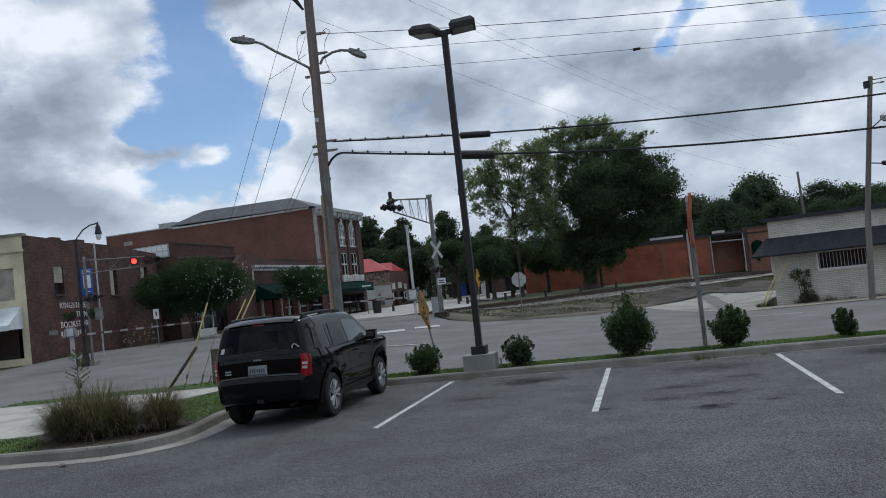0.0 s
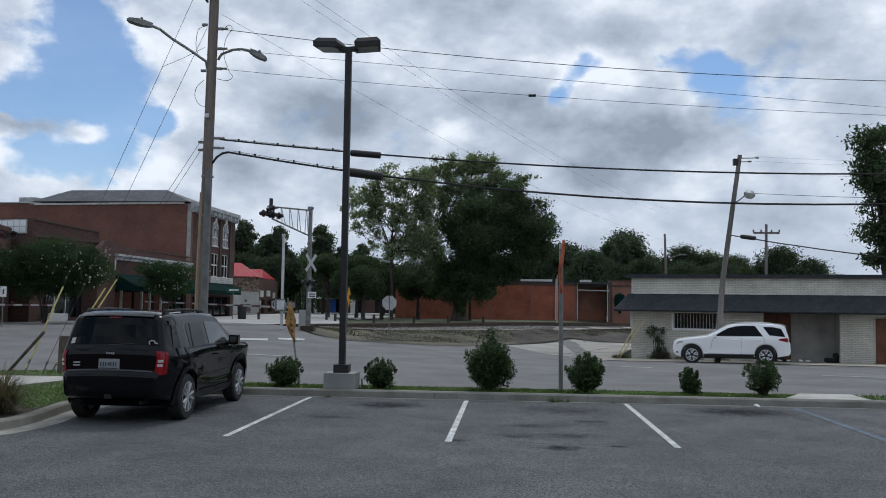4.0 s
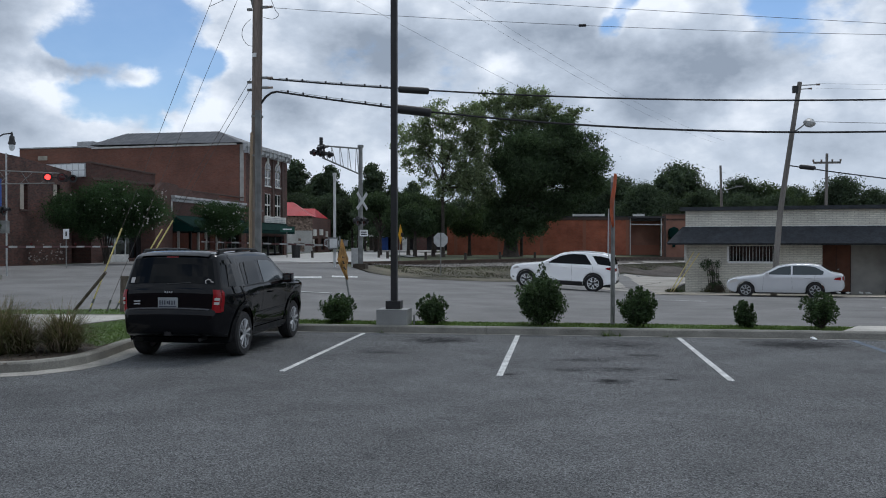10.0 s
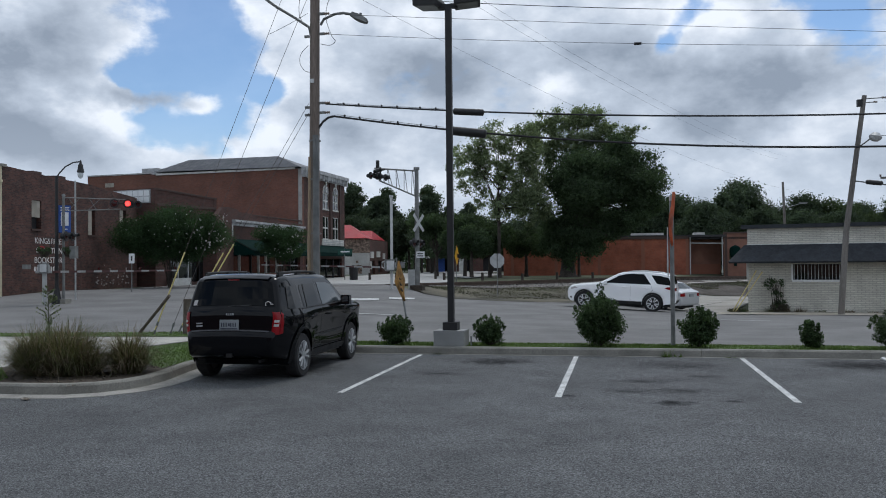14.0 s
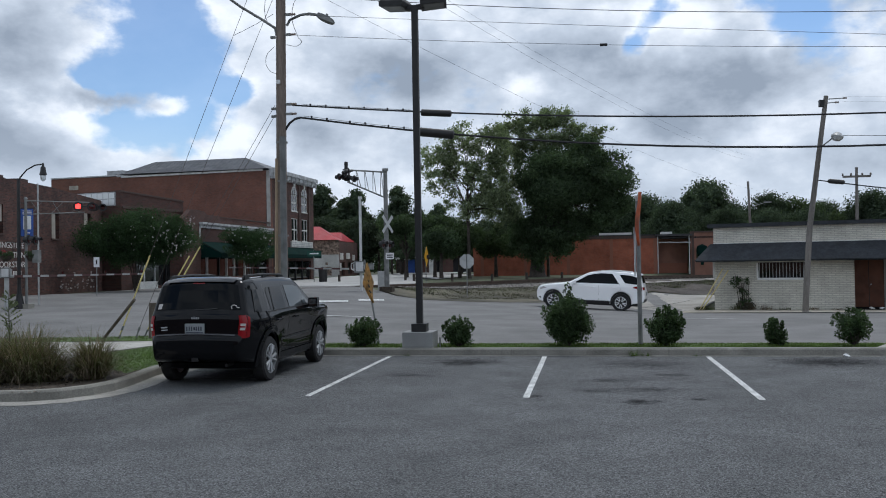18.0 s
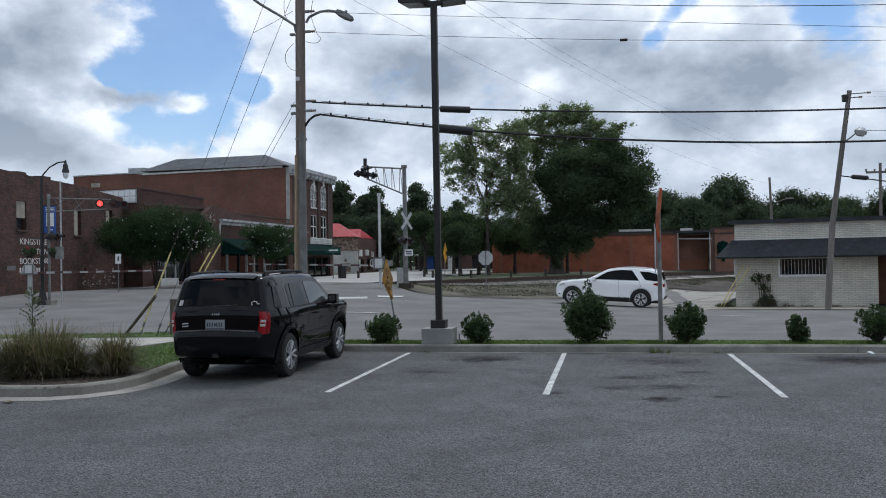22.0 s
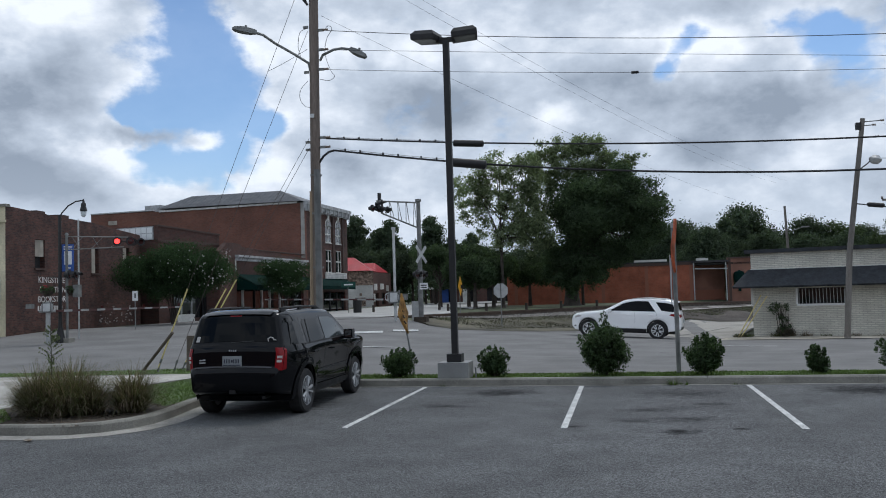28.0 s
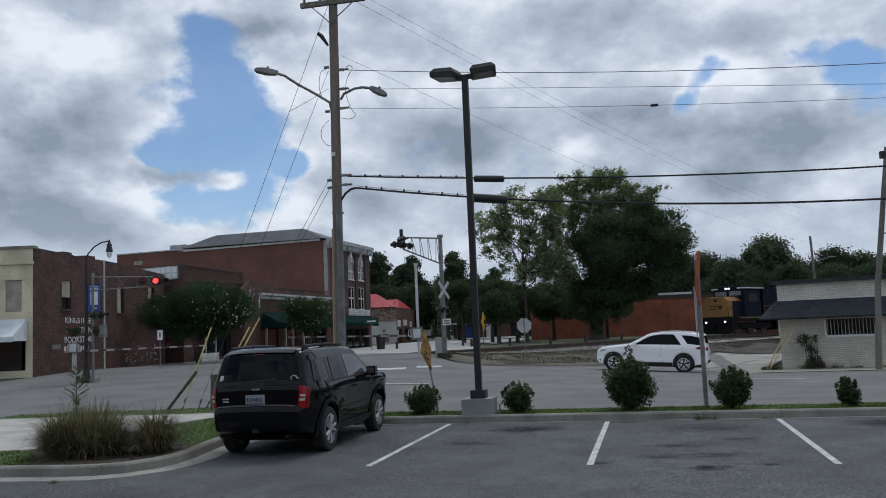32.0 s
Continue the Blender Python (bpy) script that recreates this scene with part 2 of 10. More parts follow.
def mat(name, rgb, rough=0.7, metal=0.0, vary=0.16, scale=3.0, bump=0.0, grain=40.0, fleck=0.0, island=0.0, coat=0.0, spec=0.5, emit=0.0, coords="Object", stretch=None, speck=0.0):
    """A surface with stains (scale, per metre), grain (relief and flecks) and, for joined pieces, a tone of its own for each piece."""
    m = bpy.data.materials.new(name)
    m.use_nodes = True
    N, L = m.node_tree.nodes, m.node_tree.links
    b = N["Principled BSDF"]
    b.inputs["Roughness"].default_value, b.inputs["Metallic"].default_value = rough, metal
    b.inputs["Coat Weight"].default_value, b.inputs["Specular IOR Level"].default_value = coat, spec
    b.inputs["Coat Roughness"].default_value = 0.05
    tc = N.new("ShaderNodeTexCoord").outputs[coords]
    if stretch:
        sm = N.new("ShaderNodeVectorMath")
        sm.operation = "MULTIPLY"
        sm.inputs[1].default_value = stretch
        L.new(tc, sm.inputs[0])
        tc = sm.outputs[0]

    def noise_(sc, detail=4.0):
        n = N.new("ShaderNodeTexNoise")
        n.inputs["Scale"].default_value, n.inputs["Detail"].default_value = sc, detail
        L.new(tc, n.inputs["Vector"])
        return n.outputs["Fac"]

    def span(v, lo, hi, a=0.35, z=0.65):
        n = N.new("ShaderNodeMapRange")
        n.inputs["From Min"].default_value, n.inputs["From Max"].default_value = a, z
        n.inputs["To Min"].default_value, n.inputs["To Max"].default_value = lo, hi
        L.new(v, n.inputs["Value"])
        return n.outputs[0]

    def times(a, c):
        n = N.new("ShaderNodeMath")
        n.operation = "MULTIPLY"
        for i, v in enumerate((a, c)):
            L.new(v, n.inputs[i])
        return n.outputs[0]

    f = span(noise_(scale), 1 - vary, 1 + vary)
    if fleck:
        f = times(f, span(noise_(grain, 6.0), 1 - fleck, 1 + fleck))
    if speck:
        v = N.new("ShaderNodeTexVoronoi")
        v.inputs["Scale"].default_value = speck
        L.new(tc, v.inputs["Vector"])
        pick = N.new("ShaderNodeSeparateColor")
        L.new(v.outputs["Color"], pick.inputs[0])
        f = times(f, span(pick.outputs[0], 0.25, 1.85, 0, 1))
        v2 = N.new("ShaderNodeTexNoise")
        v2.inputs["Scale"].default_value, v2.inputs["Detail"].default_value = 0.16, 5.0
        L.new(tc, v2.inputs["Vector"])
        f = times(f, span(v2.outputs["Fac"], 0.86, 1.16))
    if island:
        f = times(f, span(N.new("ShaderNodeNewGeometry").outputs["Random Per Island"], 1 - island, 1 + island, 0, 1))
    tint = N.new("ShaderNodeVectorMath")
    tint.operation = "SCALE"
    tint.inputs[0].default_value = rgb
    L.new(f, tint.inputs["Scale"])
    L.new(tint.outputs[0], b.inputs["Base Color"])
    if rough > 0.25:
        L.new(span(noise_(scale * 2.3), rough - 0.08, min(1, rough + 0.08)), b.inputs["Roughness"])
    if bump:
        n = N.new("ShaderNodeBump")
        n.inputs["Strength"].default_value, n.inputs["Distance"].default_value = bump, 0.02
        L.new(noise_(grain, 6.0), n.inputs["Height"])
        L.new(n.outputs[0], b.inputs["Normal"])
    if emit:
        b.inputs["Emission Color"].default_value, b.inputs["Emission Strength"].default_value = (*rgb, 1), emit
    return m


def brick_mat(name, rgb, rgb2, mortar, course=0.075, length=0.22, rough=0.85, grime=0.25, grime_scale=0.35, joint=0.012, bump=0.5):
    m = mat(name, rgb, rough)
    N, L = m.node_tree.nodes, m.node_tree.links
    b = N["Principled BSDF"]
    uv = N.new("ShaderNodeTexCoord").outputs["UV"]
    br = N.new("ShaderNodeTexBrick")
    L.new(uv, br.inputs["Vector"])
    br.inputs["Color1"].default_value, br.inputs["Color2"].default_value, br.inputs["Mortar"].default_value = (*rgb, 1), (*rgb2, 1), (*mortar, 1)
    br.inputs["Scale"].default_value, br.inputs["Brick Width"].default_value, br.inputs["Row Height"].default_value = 1.0, length, course
    br.inputs["Mortar Size"].default_value = joint
    n = N.new("ShaderNodeTexNoise")
    n.inputs["Scale"].default_value, n.inputs["Detail"].default_value = grime_scale, 8.0
    n.inputs["Roughness"].default_value = 0.65
    L.new(uv, n.inputs["Vector"])
    mr = N.new("ShaderNodeMapRange")
    mr.inputs["From Min"].default_value, mr.inputs["From Max"].default_value = 0.3, 0.7
    mr.inputs["To Min"].default_value, mr.inputs["To Max"].default_value = 1 - grime, 1 + grime
    L.new(n.outputs["Fac"], mr.inputs["Value"])
    sc = N.new("ShaderNodeVectorMath")
    sc.operation = "SCALE"
    L.new(br.outputs["Color"], sc.inputs[0])
    L.new(mr.outputs[0], sc.inputs["Scale"])
    L.new(sc.outputs[0], b.inputs["Base Color"])
    bp = N.new("ShaderNodeBump")
    bp.inputs["Strength"].default_value, bp.inputs["Distance"].default_value = bump, 0.01
    bp.invert = True
    L.new(br.outputs["Fac"], bp.inputs["Height"])
    L.new(bp.outputs[0], b.inputs["Normal"])
    return m


def glass_mat(name, rgb, rough=0.03, alpha=0.0):
    m = mat(name, rgb, rough, spec=0.8, vary=0.02)
    if alpha:
        m.node_tree.nodes["Principled BSDF"].inputs["Transmission Weight"].default_value = alpha
    return m


def decal_mat(name, rgb, most, rough=0.8):
    """A stain that fades out towards its ragged edge."""
    m = mat(name, rgb, rough, spec=0.03)
    N, L = m.node_tree.nodes, m.node_tree.links
    tc = N.new("ShaderNodeTexCoord").outputs["Object"]
    ln = N.new("ShaderNodeVectorMath")
    ln.operation = "LENGTH"
    nz = N.new("ShaderNodeTexNoise")
    nz.inputs["Scale"].default_value, nz.inputs["Detail"].default_value = 5.5, 9.0
    nz.inputs["Roughness"].default_value = 0.7
    L.new(N.new("ShaderNodeNewGeometry").outputs["Position"], nz.inputs["Vector"])
    L.new(tc, ln.inputs[0])
    sub = N.new("ShaderNodeMath")
    sub.operation = "MULTIPLY_ADD"
    sub.inputs[1].default_value = -2.5
    L.new(nz.outputs["Fac"], sub.inputs[0])
    L.new(ln.outputs["Value"], sub.inputs[2])
    mr = N.new("ShaderNodeMapRange")
    mr.inputs["From Min"].default_value, mr.inputs["From Max"].default_value = -1.1, -0.28
    mr.inputs["To Min"].default_value, mr.inputs["To Max"].default_value = most, 0.0
    L.new(sub.outputs[0], mr.inputs["Value"])
    L.new(mr.outputs[0], N["Principled BSDF"].inputs["Alpha"])
    return m


def leaf_mat(name, rgb, vary=0.3, scale=0.4, island=0.5, glow=1.15):
    """Foliage: dull, a little translucent, each leaf with a tone of its own."""
    m = mat(name, rgb, 0.75, vary=vary, scale=scale, island=island, spec=0.2)
    N, L = m.node_tree.nodes, m.node_tree.links
    b, out = N["Principled BSDF"], N["Material Output"]
    tr = N.new("ShaderNodeBsdfTranslucent")
    tint = N.new("ShaderNodeVectorMath")
    tint.operation = "MULTIPLY"
    tint.inputs[1].default_value = (glow * 1.1, glow * 1.15, glow * 0.7)
    L.new(b.inputs["Base Color"].links[0].from_socket, tint.inputs[0])
    L.new(tint.outputs[0], tr.inputs["Color"])
    mx = N.new("ShaderNodeMixShader")
    mx.inputs[0].default_value = 0.4
    L.new(b.outputs[0], mx.inputs[1])
    L.new(tr.outputs[0], mx.inputs[2])
    L.new(mx.outputs[0], out.inputs["Surface"])
    return m


ASPHALT = mat("lot_asphalt", (0.084, 0.0875, 0.0905), 0.88, vary=0.15, scale=0.9, bump=1.0, grain=60, fleck=0.5, speck=76)
ROAD = mat("road_asphalt", (0.146, 0.144, 0.141), 0.9, vary=0.16, scale=0.5, bump=0.25, grain=30, fleck=0.14)
STREET = mat("pale_street", (0.36, 0.355, 0.34), 0.9, vary=0.12, scale=0.3, bump=0.2, grain=20, fleck=0.10)
CONCRETE = mat("concrete", (0.40, 0.385, 0.35), 0.88, vary=0.18, scale=1.2, bump=0.3, grain=45, fleck=0.12)
KERB = mat("kerb_concrete", (0.225, 0.218, 0.192), 0.9, vary=0.22, scale=1.6, bump=0.4, grain=50, fleck=0.16)
GUTTER = mat("gutter_concrete", (0.27, 0.26, 0.235), 0.9, vary=0.25, scale=1.4, bump=0.4, grain=40, fleck=0.2)
BASE_CONC = mat("base_concrete", (0.26, 0.265, 0.26), 0.9, vary=0.15, scale=2.0, bump=0.3, grain=60, fleck=0.12)
PAINT = mat("line_paint", (0.50, 0.51, 0.50), 0.8, vary=0.22, scale=4, bump=0.5, grain=45, fleck=0.40)
SOIL = mat("soil", (0.055, 0.043, 0.032), 0.95, vary=0.3, scale=1.2, bump=0.8, grain=14, fleck=0.3)
GROUND = mat("ground_grass", (0.075, 0.085, 0.045), 0.95, vary=0.35, scale=0.3, bump=0.8, grain=8, fleck=0.35)
BANK = mat("bank_dry_grass", (0.080, 0.072, 0.048), 0.95, vary=0.50, scale=0.45, bump=0.5, grain=9, fleck=0.30)
TURF = mat("turf", (0.078, 0.122, 0.036), 0.95, vary=0.3, scale=1.5, bump=0.8, grain=30, fleck=0.4)
GRAVEL = mat("ballast", (0.245, 0.228, 0.208), 0.95, vary=0.35, scale=0.5, bump=0.6, grain=12, fleck=0.30)
BLADE = leaf_mat("grass_blade", (0.087, 0.132, 0.043), 0.3, 2, 0.4)
REED = leaf_mat("reed_blade", (0.100, 0.108, 0.056), 0.3, 3, 0.55)
LEAF_DARK = leaf_mat("oak_leaf", (0.057, 0.087, 0.047), 0.3, 0.35, 0.4)
LEAF_MID = leaf_mat("elm_leaf", (0.160, 0.200, 0.118), 0.3, 0.4, 0.5)
LEAF_FAR = leaf_mat("far_leaf", (0.058, 0.082, 0.054), 0.35, 0.2, 0.5)
LEAF_PINE = leaf_mat("pine_needle", (0.058, 0.082, 0.054), 0.3, 0.3, 0.45)
LEAF_LIME = leaf_mat("lime_leaf", (0.064, 0.092, 0.046), 0.3, 0.3, 0.4)
LEAF_BUSH = leaf_mat("holly_leaf", (0.050, 0.080, 0.038), 0.25, 4, 0.5)
LEAF_MYRTLE = leaf_mat("myrtle_leaf", (0.034, 0.064, 0.029), 0.3, 1.2, 0.45)
PETAL = mat("white_petal", (0.62, 0.62, 0.58), 0.7, vary=0.1, scale=3, island=0.2)
BARK = mat("bark", (0.052, 0.043, 0.036), 0.95, vary=0.3, scale=3, bump=0.9, grain=18, fleck=0.3)
POLE_WOOD = mat("pole_wood", (0.170, 0.138, 0.118), 0.9, vary=0.28, scale=1.1, bump=0.6, grain=22, fleck=0.25, stretch=(5, 5, 0.22))
POLE_NEW = mat("pole_wood_pale", (0.30, 0.225, 0.155), 0.9, vary=0.25, scale=1.3, bump=0.5, grain=22, fleck=0.2, stretch=(5, 5, 0.22))
POLE_GREY = mat("pole_wood_grey", (0.165, 0.152, 0.138), 0.9, vary=0.25, scale=1.3, bump=0.6, grain=22, fleck=0.25, stretch=(5, 5, 0.22))
POST_WOOD = mat("post_wood", (0.10, 0.082, 0.066), 0.92, vary=0.25, scale=4, bump=0.6, grain=40, fleck=0.25)
BRONZE = mat("bronze_paint", (0.014, 0.014, 0.015), 0.6, vary=0.15, scale=3, bump=0.05)
STEEL = mat("galvanised_steel", (0.36, 0.37, 0.37), 0.5, 0.7, vary=0.18, scale=4, bump=0.1, grain=30, fleck=0.1)
DULL_STEEL = mat("dull_steel", (0.20, 0.205, 0.20), 0.6, 0.4, vary=0.2, scale=4, bump=0.1)
ALU = mat("aluminium_paint", (0.55, 0.56, 0.56), 0.45, 0.3, vary=0.12, scale=3)
BLACK = mat("black_plastic", (0.012, 0.012, 0.013), 0.5, vary=0.2, scale=6)
RUBBER = mat("rubber", (0.017, 0.017, 0.018), 0.85, vary=0.2, scale=8, bump=0.2, grain=60)
CABLE = mat("cable_sheath", (0.012, 0.012, 0.013), 0.6, vary=0.1)
GUY_STEEL = mat("weathered_strand", (0.085, 0.068, 0.060), 0.8, 0.1, vary=0.15)
PORCELAIN = mat("porcelain", (0.22, 0.17, 0.14), 0.3, vary=0.1)
YELLOW = mat("yellow_plastic", (0.60, 0.50, 0.20), 0.6, vary=0.22, scale=3)
SIGN_YELLOW = mat("sign_yellow", (0.72, 0.44, 0.03), 0.5, vary=0.12, scale=5)
SIGN_WORN = mat("sign_worn_yellow", (0.36, 0.21, 0.06), 0.65, vary=0.4, scale=6, fleck=0.25)
SIGN_ORANGE = mat("sign_orange", (0.46, 0.115, 0.035), 0.6, vary=0.3, scale=4, fleck=0.15)
SIGN_BACK = mat("sign_back", (0.42, 0.43, 0.43), 0.45, 0.3, vary=0.12, scale=5)
SIGN_WHITE = mat("sign_white", (0.72, 0.73, 0.73), 0.5, vary=0.08, scale=5)
SIGN_BLUE = mat("sign_blue", (0.030, 0.090, 0.34), 0.55, vary=0.15, scale=4)
SIGN_GREEN = mat("sign_green", (0.005, 0.06, 0.045), 0.5, vary=0.1)
RAIL = mat("rail_steel", (0.085, 0.060, 0.045), 0.7, 0.3, vary=0.25, scale=3, bump=0.2)
SLEEPER = mat("sleeper_wood", (0.055, 0.045, 0.038), 0.95, vary=0.3, scale=2, bump=0.5)
LAMP_RED = mat("lamp_red", (1.0, 0.035, 0.03), 0.3, emit=3.5, vary=0.0)
LAMP_WHITE = mat("lamp_white", (1.0, 0.95, 0.85), 0.3, emit=3.0, vary=0.0)
LENS_DARK = mat("lens_dark", (0.05, 0.008, 0.008), 0.15, vary=0.05)
BRICK_DARK = brick_mat("dark_brick", (0.104, 0.040, 0.030), (0.034, 0.017, 0.015), (0.070, 0.042, 0.035), grime=0.55, grime_scale=0.9)
BRICK_BROWN = brick_mat("brown_brick", (0.195, 0.077, 0.049), (0.140, 0.055, 0.038), (0.145, 0.080, 0.062), grime=0.28)
BRICK_SHOP = brick_mat("shop_brick", (0.108, 0.044, 0.034), (0.065, 0.030, 0.025), (0.092, 0.060, 0.051), grime=0.32)
BRICK_RED = brick_mat("red_brick", (0.36, 0.106, 0.056), (0.31, 0.090, 0.050), (0.29, 0.12, 0.078), grime=0.38, grime_scale=0.6, joint=0.008)
BRICK_WHITE = brick_mat("white_brick", (0.66, 0.64, 0.565), (0.57, 0.55, 0.485), (0.42, 0.405, 0.36), course=0.082, length=0.30, grime=0.24, grime_scale=0.8, joint=0.014, bump=1.0)
STUCCO = mat("cream_stucco", (0.62, 0.56, 0.40), 0.9, vary=0.18, scale=0.8, bump=0.25, grain=14, fleck=0.08)
STUCCO_WHITE = mat("white_stucco", (0.55, 0.55, 0.53), 0.9, vary=0.2, scale=0.6, bump=0.3, grain=9, fleck=0.1)
PLASTER_GREY = mat("grey_plaster", (0.34, 0.33, 0.31), 0.9, vary=0.25, scale=1.0, bump=0.3, grain=9)
RUBBLE = mat("rubble_stone", (0.24, 0.18, 0.145), 0.95, vary=0.4, scale=2.5, bump=1.0, grain=5, fleck=0.4)
SALMON = mat("salmon_plaster", (0.25, 0.125, 0.09), 0.9, vary=0.2, scale=0.8, bump=0.2)
TRIM_WHITE = mat("white_trim", (0.60, 0.60, 0.57), 0.7, vary=0.15, scale=2)
TRIM_GREY = mat("weathered_trim", (0.40, 0.41, 0.42), 0.8, vary=0.25, scale=2)
BOARD_PALE = mat("pale_board", (0.36, 0.33, 0.28), 0.85, vary=0.2, scale=2)
ROOF_METAL = mat("grey_roof_metal", (0.080, 0.084, 0.092), 0.5, 0.2, vary=0.15, scale=0.8)
ROOF_RED = mat("red_roof_metal", (0.36, 0.018, 0.026), 0.5, vary=0.14, scale=0.6)
ROOF_TAR = mat("roof_tar", (0.05, 0.05, 0.052), 0.95, vary=0.2)
SHINGLE = mat("slate_shingle", (0.024, 0.028, 0.034), 0.85, vary=0.2, scale=2, bump=0.5, grain=12, fleck=0.2)
AWNING_GREEN = mat("green_canvas", (0.003, 0.021, 0.018), 0.95, spec=0.1, vary=0.15, scale=1.5)
AWNING_WHITE = mat("white_metal_awning", (0.62, 0.66, 0.69), 0.55, vary=0.1, scale=2)
DOOR_BROWN = mat("brown_door", (0.135, 0.052, 0.030), 0.7, vary=0.2, scale=2)
# near-black that stands in for the shade inside rooms and openings
DARK_ROOM = mat("interior_shade", (0.02, 0.02, 0.022), 0.8, vary=0.2)
PANE = glass_mat("dark_pane", (0.015, 0.018, 0.020))
# the near-white base paints the sky's reflection into the panes
PANE_SKY = glass_mat("sky_pane", (0.78, 0.80, 0.80), 0.2)
LETTER = mat("letter_white", (0.62, 0.60, 0.58), 0.85, vary=0.22, scale=4)

# ---------------------------------------------------------------- building blocks


def thing(name, label, category, m=None, group="", kind=""):
    ob = new(name)
    ob.empty_display_size = 0.1
    if m is not None:
        ob.matrix_world = m
    return tagged(ob, label, category, group, kind)


def link(name, bm, material, parent=None, label="", smooth=False, bevel=0.0):
    if bevel:
        sharp = [e for e in bm.edges if len(e.link_faces) == 2 and e.calc_face_angle(0) > 0.6]
        bmesh.ops.bevel(bm, geom=sharp, offset=bevel, segments=2, affect="EDGES", profile=0.6)
    me = bpy.data.meshes.new(name)
    bm.normal_update()
    bm.to_mesh(me)
    bm.free()
    me.materials.append(material)
    if smooth:
        me.shade_smooth()
        me.set_sharp_from_angle(angle=radians(38))
    ob = new(name, me)
    ob.parent = parent
    if label:
        ob["label"] = label
    return ob


def part(name, bm, material, parent, label="", smooth=False, bevel=0.0):
    return link(name, bm, material, parent, label, smooth, bevel)


def solo(name, bm, material, label, category, group="", kind="", smooth=False, bevel=0.0):
    return tagged(link(name, bm, material, None, "", smooth, bevel), label, category, group, kind)


def box(x0, x1, y0, y1, z0, z1, bm=None):
    bm = bm or bmesh.new()
    v = [bm.verts.new((x, y, z)) for z in (z0, z1) for y in (y0, y1) for x in (x0, x1)]
    for f in ((0, 2, 3, 1), (4, 5, 7, 6), (0, 1, 5, 4), (2, 6, 7, 3), (0, 4, 6, 2), (1, 3, 7, 5)):
        bm.faces.new([v[i] for i in f])
    return bm


def ring_frame(d):
    d = Vector(d).normalized()
    a = d.orthogonal().normalized()
    return a, d.cross(a)


def tube(pts, r, n=8, bm=None, caps=True):
    """A round bar along points; r is one radius or one a point."""
    bm = bm or bmesh.new()
    pts = [Vector(p) for p in pts]
    rs = r if isinstance(r, (list, tuple)) else [r] * len(pts)
    a, b = ring_frame(pts[-1] - pts[0])
    rings = []
    for i, p in enumerate(pts):
        d = (pts[min(i + 1, len(pts) - 1)] - pts[max(i - 1, 0)]).normalized()
        u = (a - d * a.dot(d)).normalized()
        w = d.cross(u)
        rings.append([bm.verts.new(p + rs[i] * (math.cos(t) * u + math.sin(t) * w)) for t in (2 * math.pi * k / n for k in range(n))])
    for q, s in zip(rings, rings[1:]):
        for k in range(n):
            bm.faces.new((q[k], q[(k + 1) % n], s[(k + 1) % n], s[k]))
    if caps:
        bm.faces.new(rings[0][::-1])
        bm.faces.new(rings[-1])
    return bm


def lathe(profile, n=20, bm=None, m=None):
    """A turned body round z from (radius, height) pairs."""
    bm = bm or bmesh.new()
    rings = []
    for r, z in profile:
        rings.append([bm.verts.new((r * math.cos(t), r * math.sin(t), z)) for t in (2 * math.pi * k / n for k in range(n))] if r > 1e-5 else [bm.verts.new((0, 0, z))])
    for q, s in zip(rings, rings[1:]):
        for k in range(n):
            f = []
            for v in (q[k % len(q)], q[(k + 1) % len(q)], s[(k + 1) % len(s)], s[k % len(s)]):
                if v not in f:
                    f.append(v)
            if len(f) > 2:
                bm.faces.new(f)
    if m is not None:
        bmesh.ops.transform(bm, matrix=m, verts=bm.verts)
    return bm


def prism(poly, lo, hi, axis="z", bm=None):
    """A plate: an outline pushed along an axis. The outline's two coordinates are the other two axes in order."""
    bm = bm or bmesh.new()
    put = {"x": lambda a, b, c: (c, a, b), "y": lambda a, b, c: (a, c, b), "z": lambda a, b, c: (a, b, c)}[axis]
    lower = [bm.verts.new(put(a, b, lo)) for a, b in poly]
    upper = [bm.verts.new(put(a, b, hi)) for a, b in poly]
    n = len(poly)
    bm.faces.new(lower[::-1])
    bm.faces.new(upper)
    for i in range(n):
        bm.faces.new((lower[i], lower[(i + 1) % n], upper[(i + 1) % n], upper[i]))
    bmesh.ops.recalc_face_normals(bm, faces=bm.faces)
    return bm


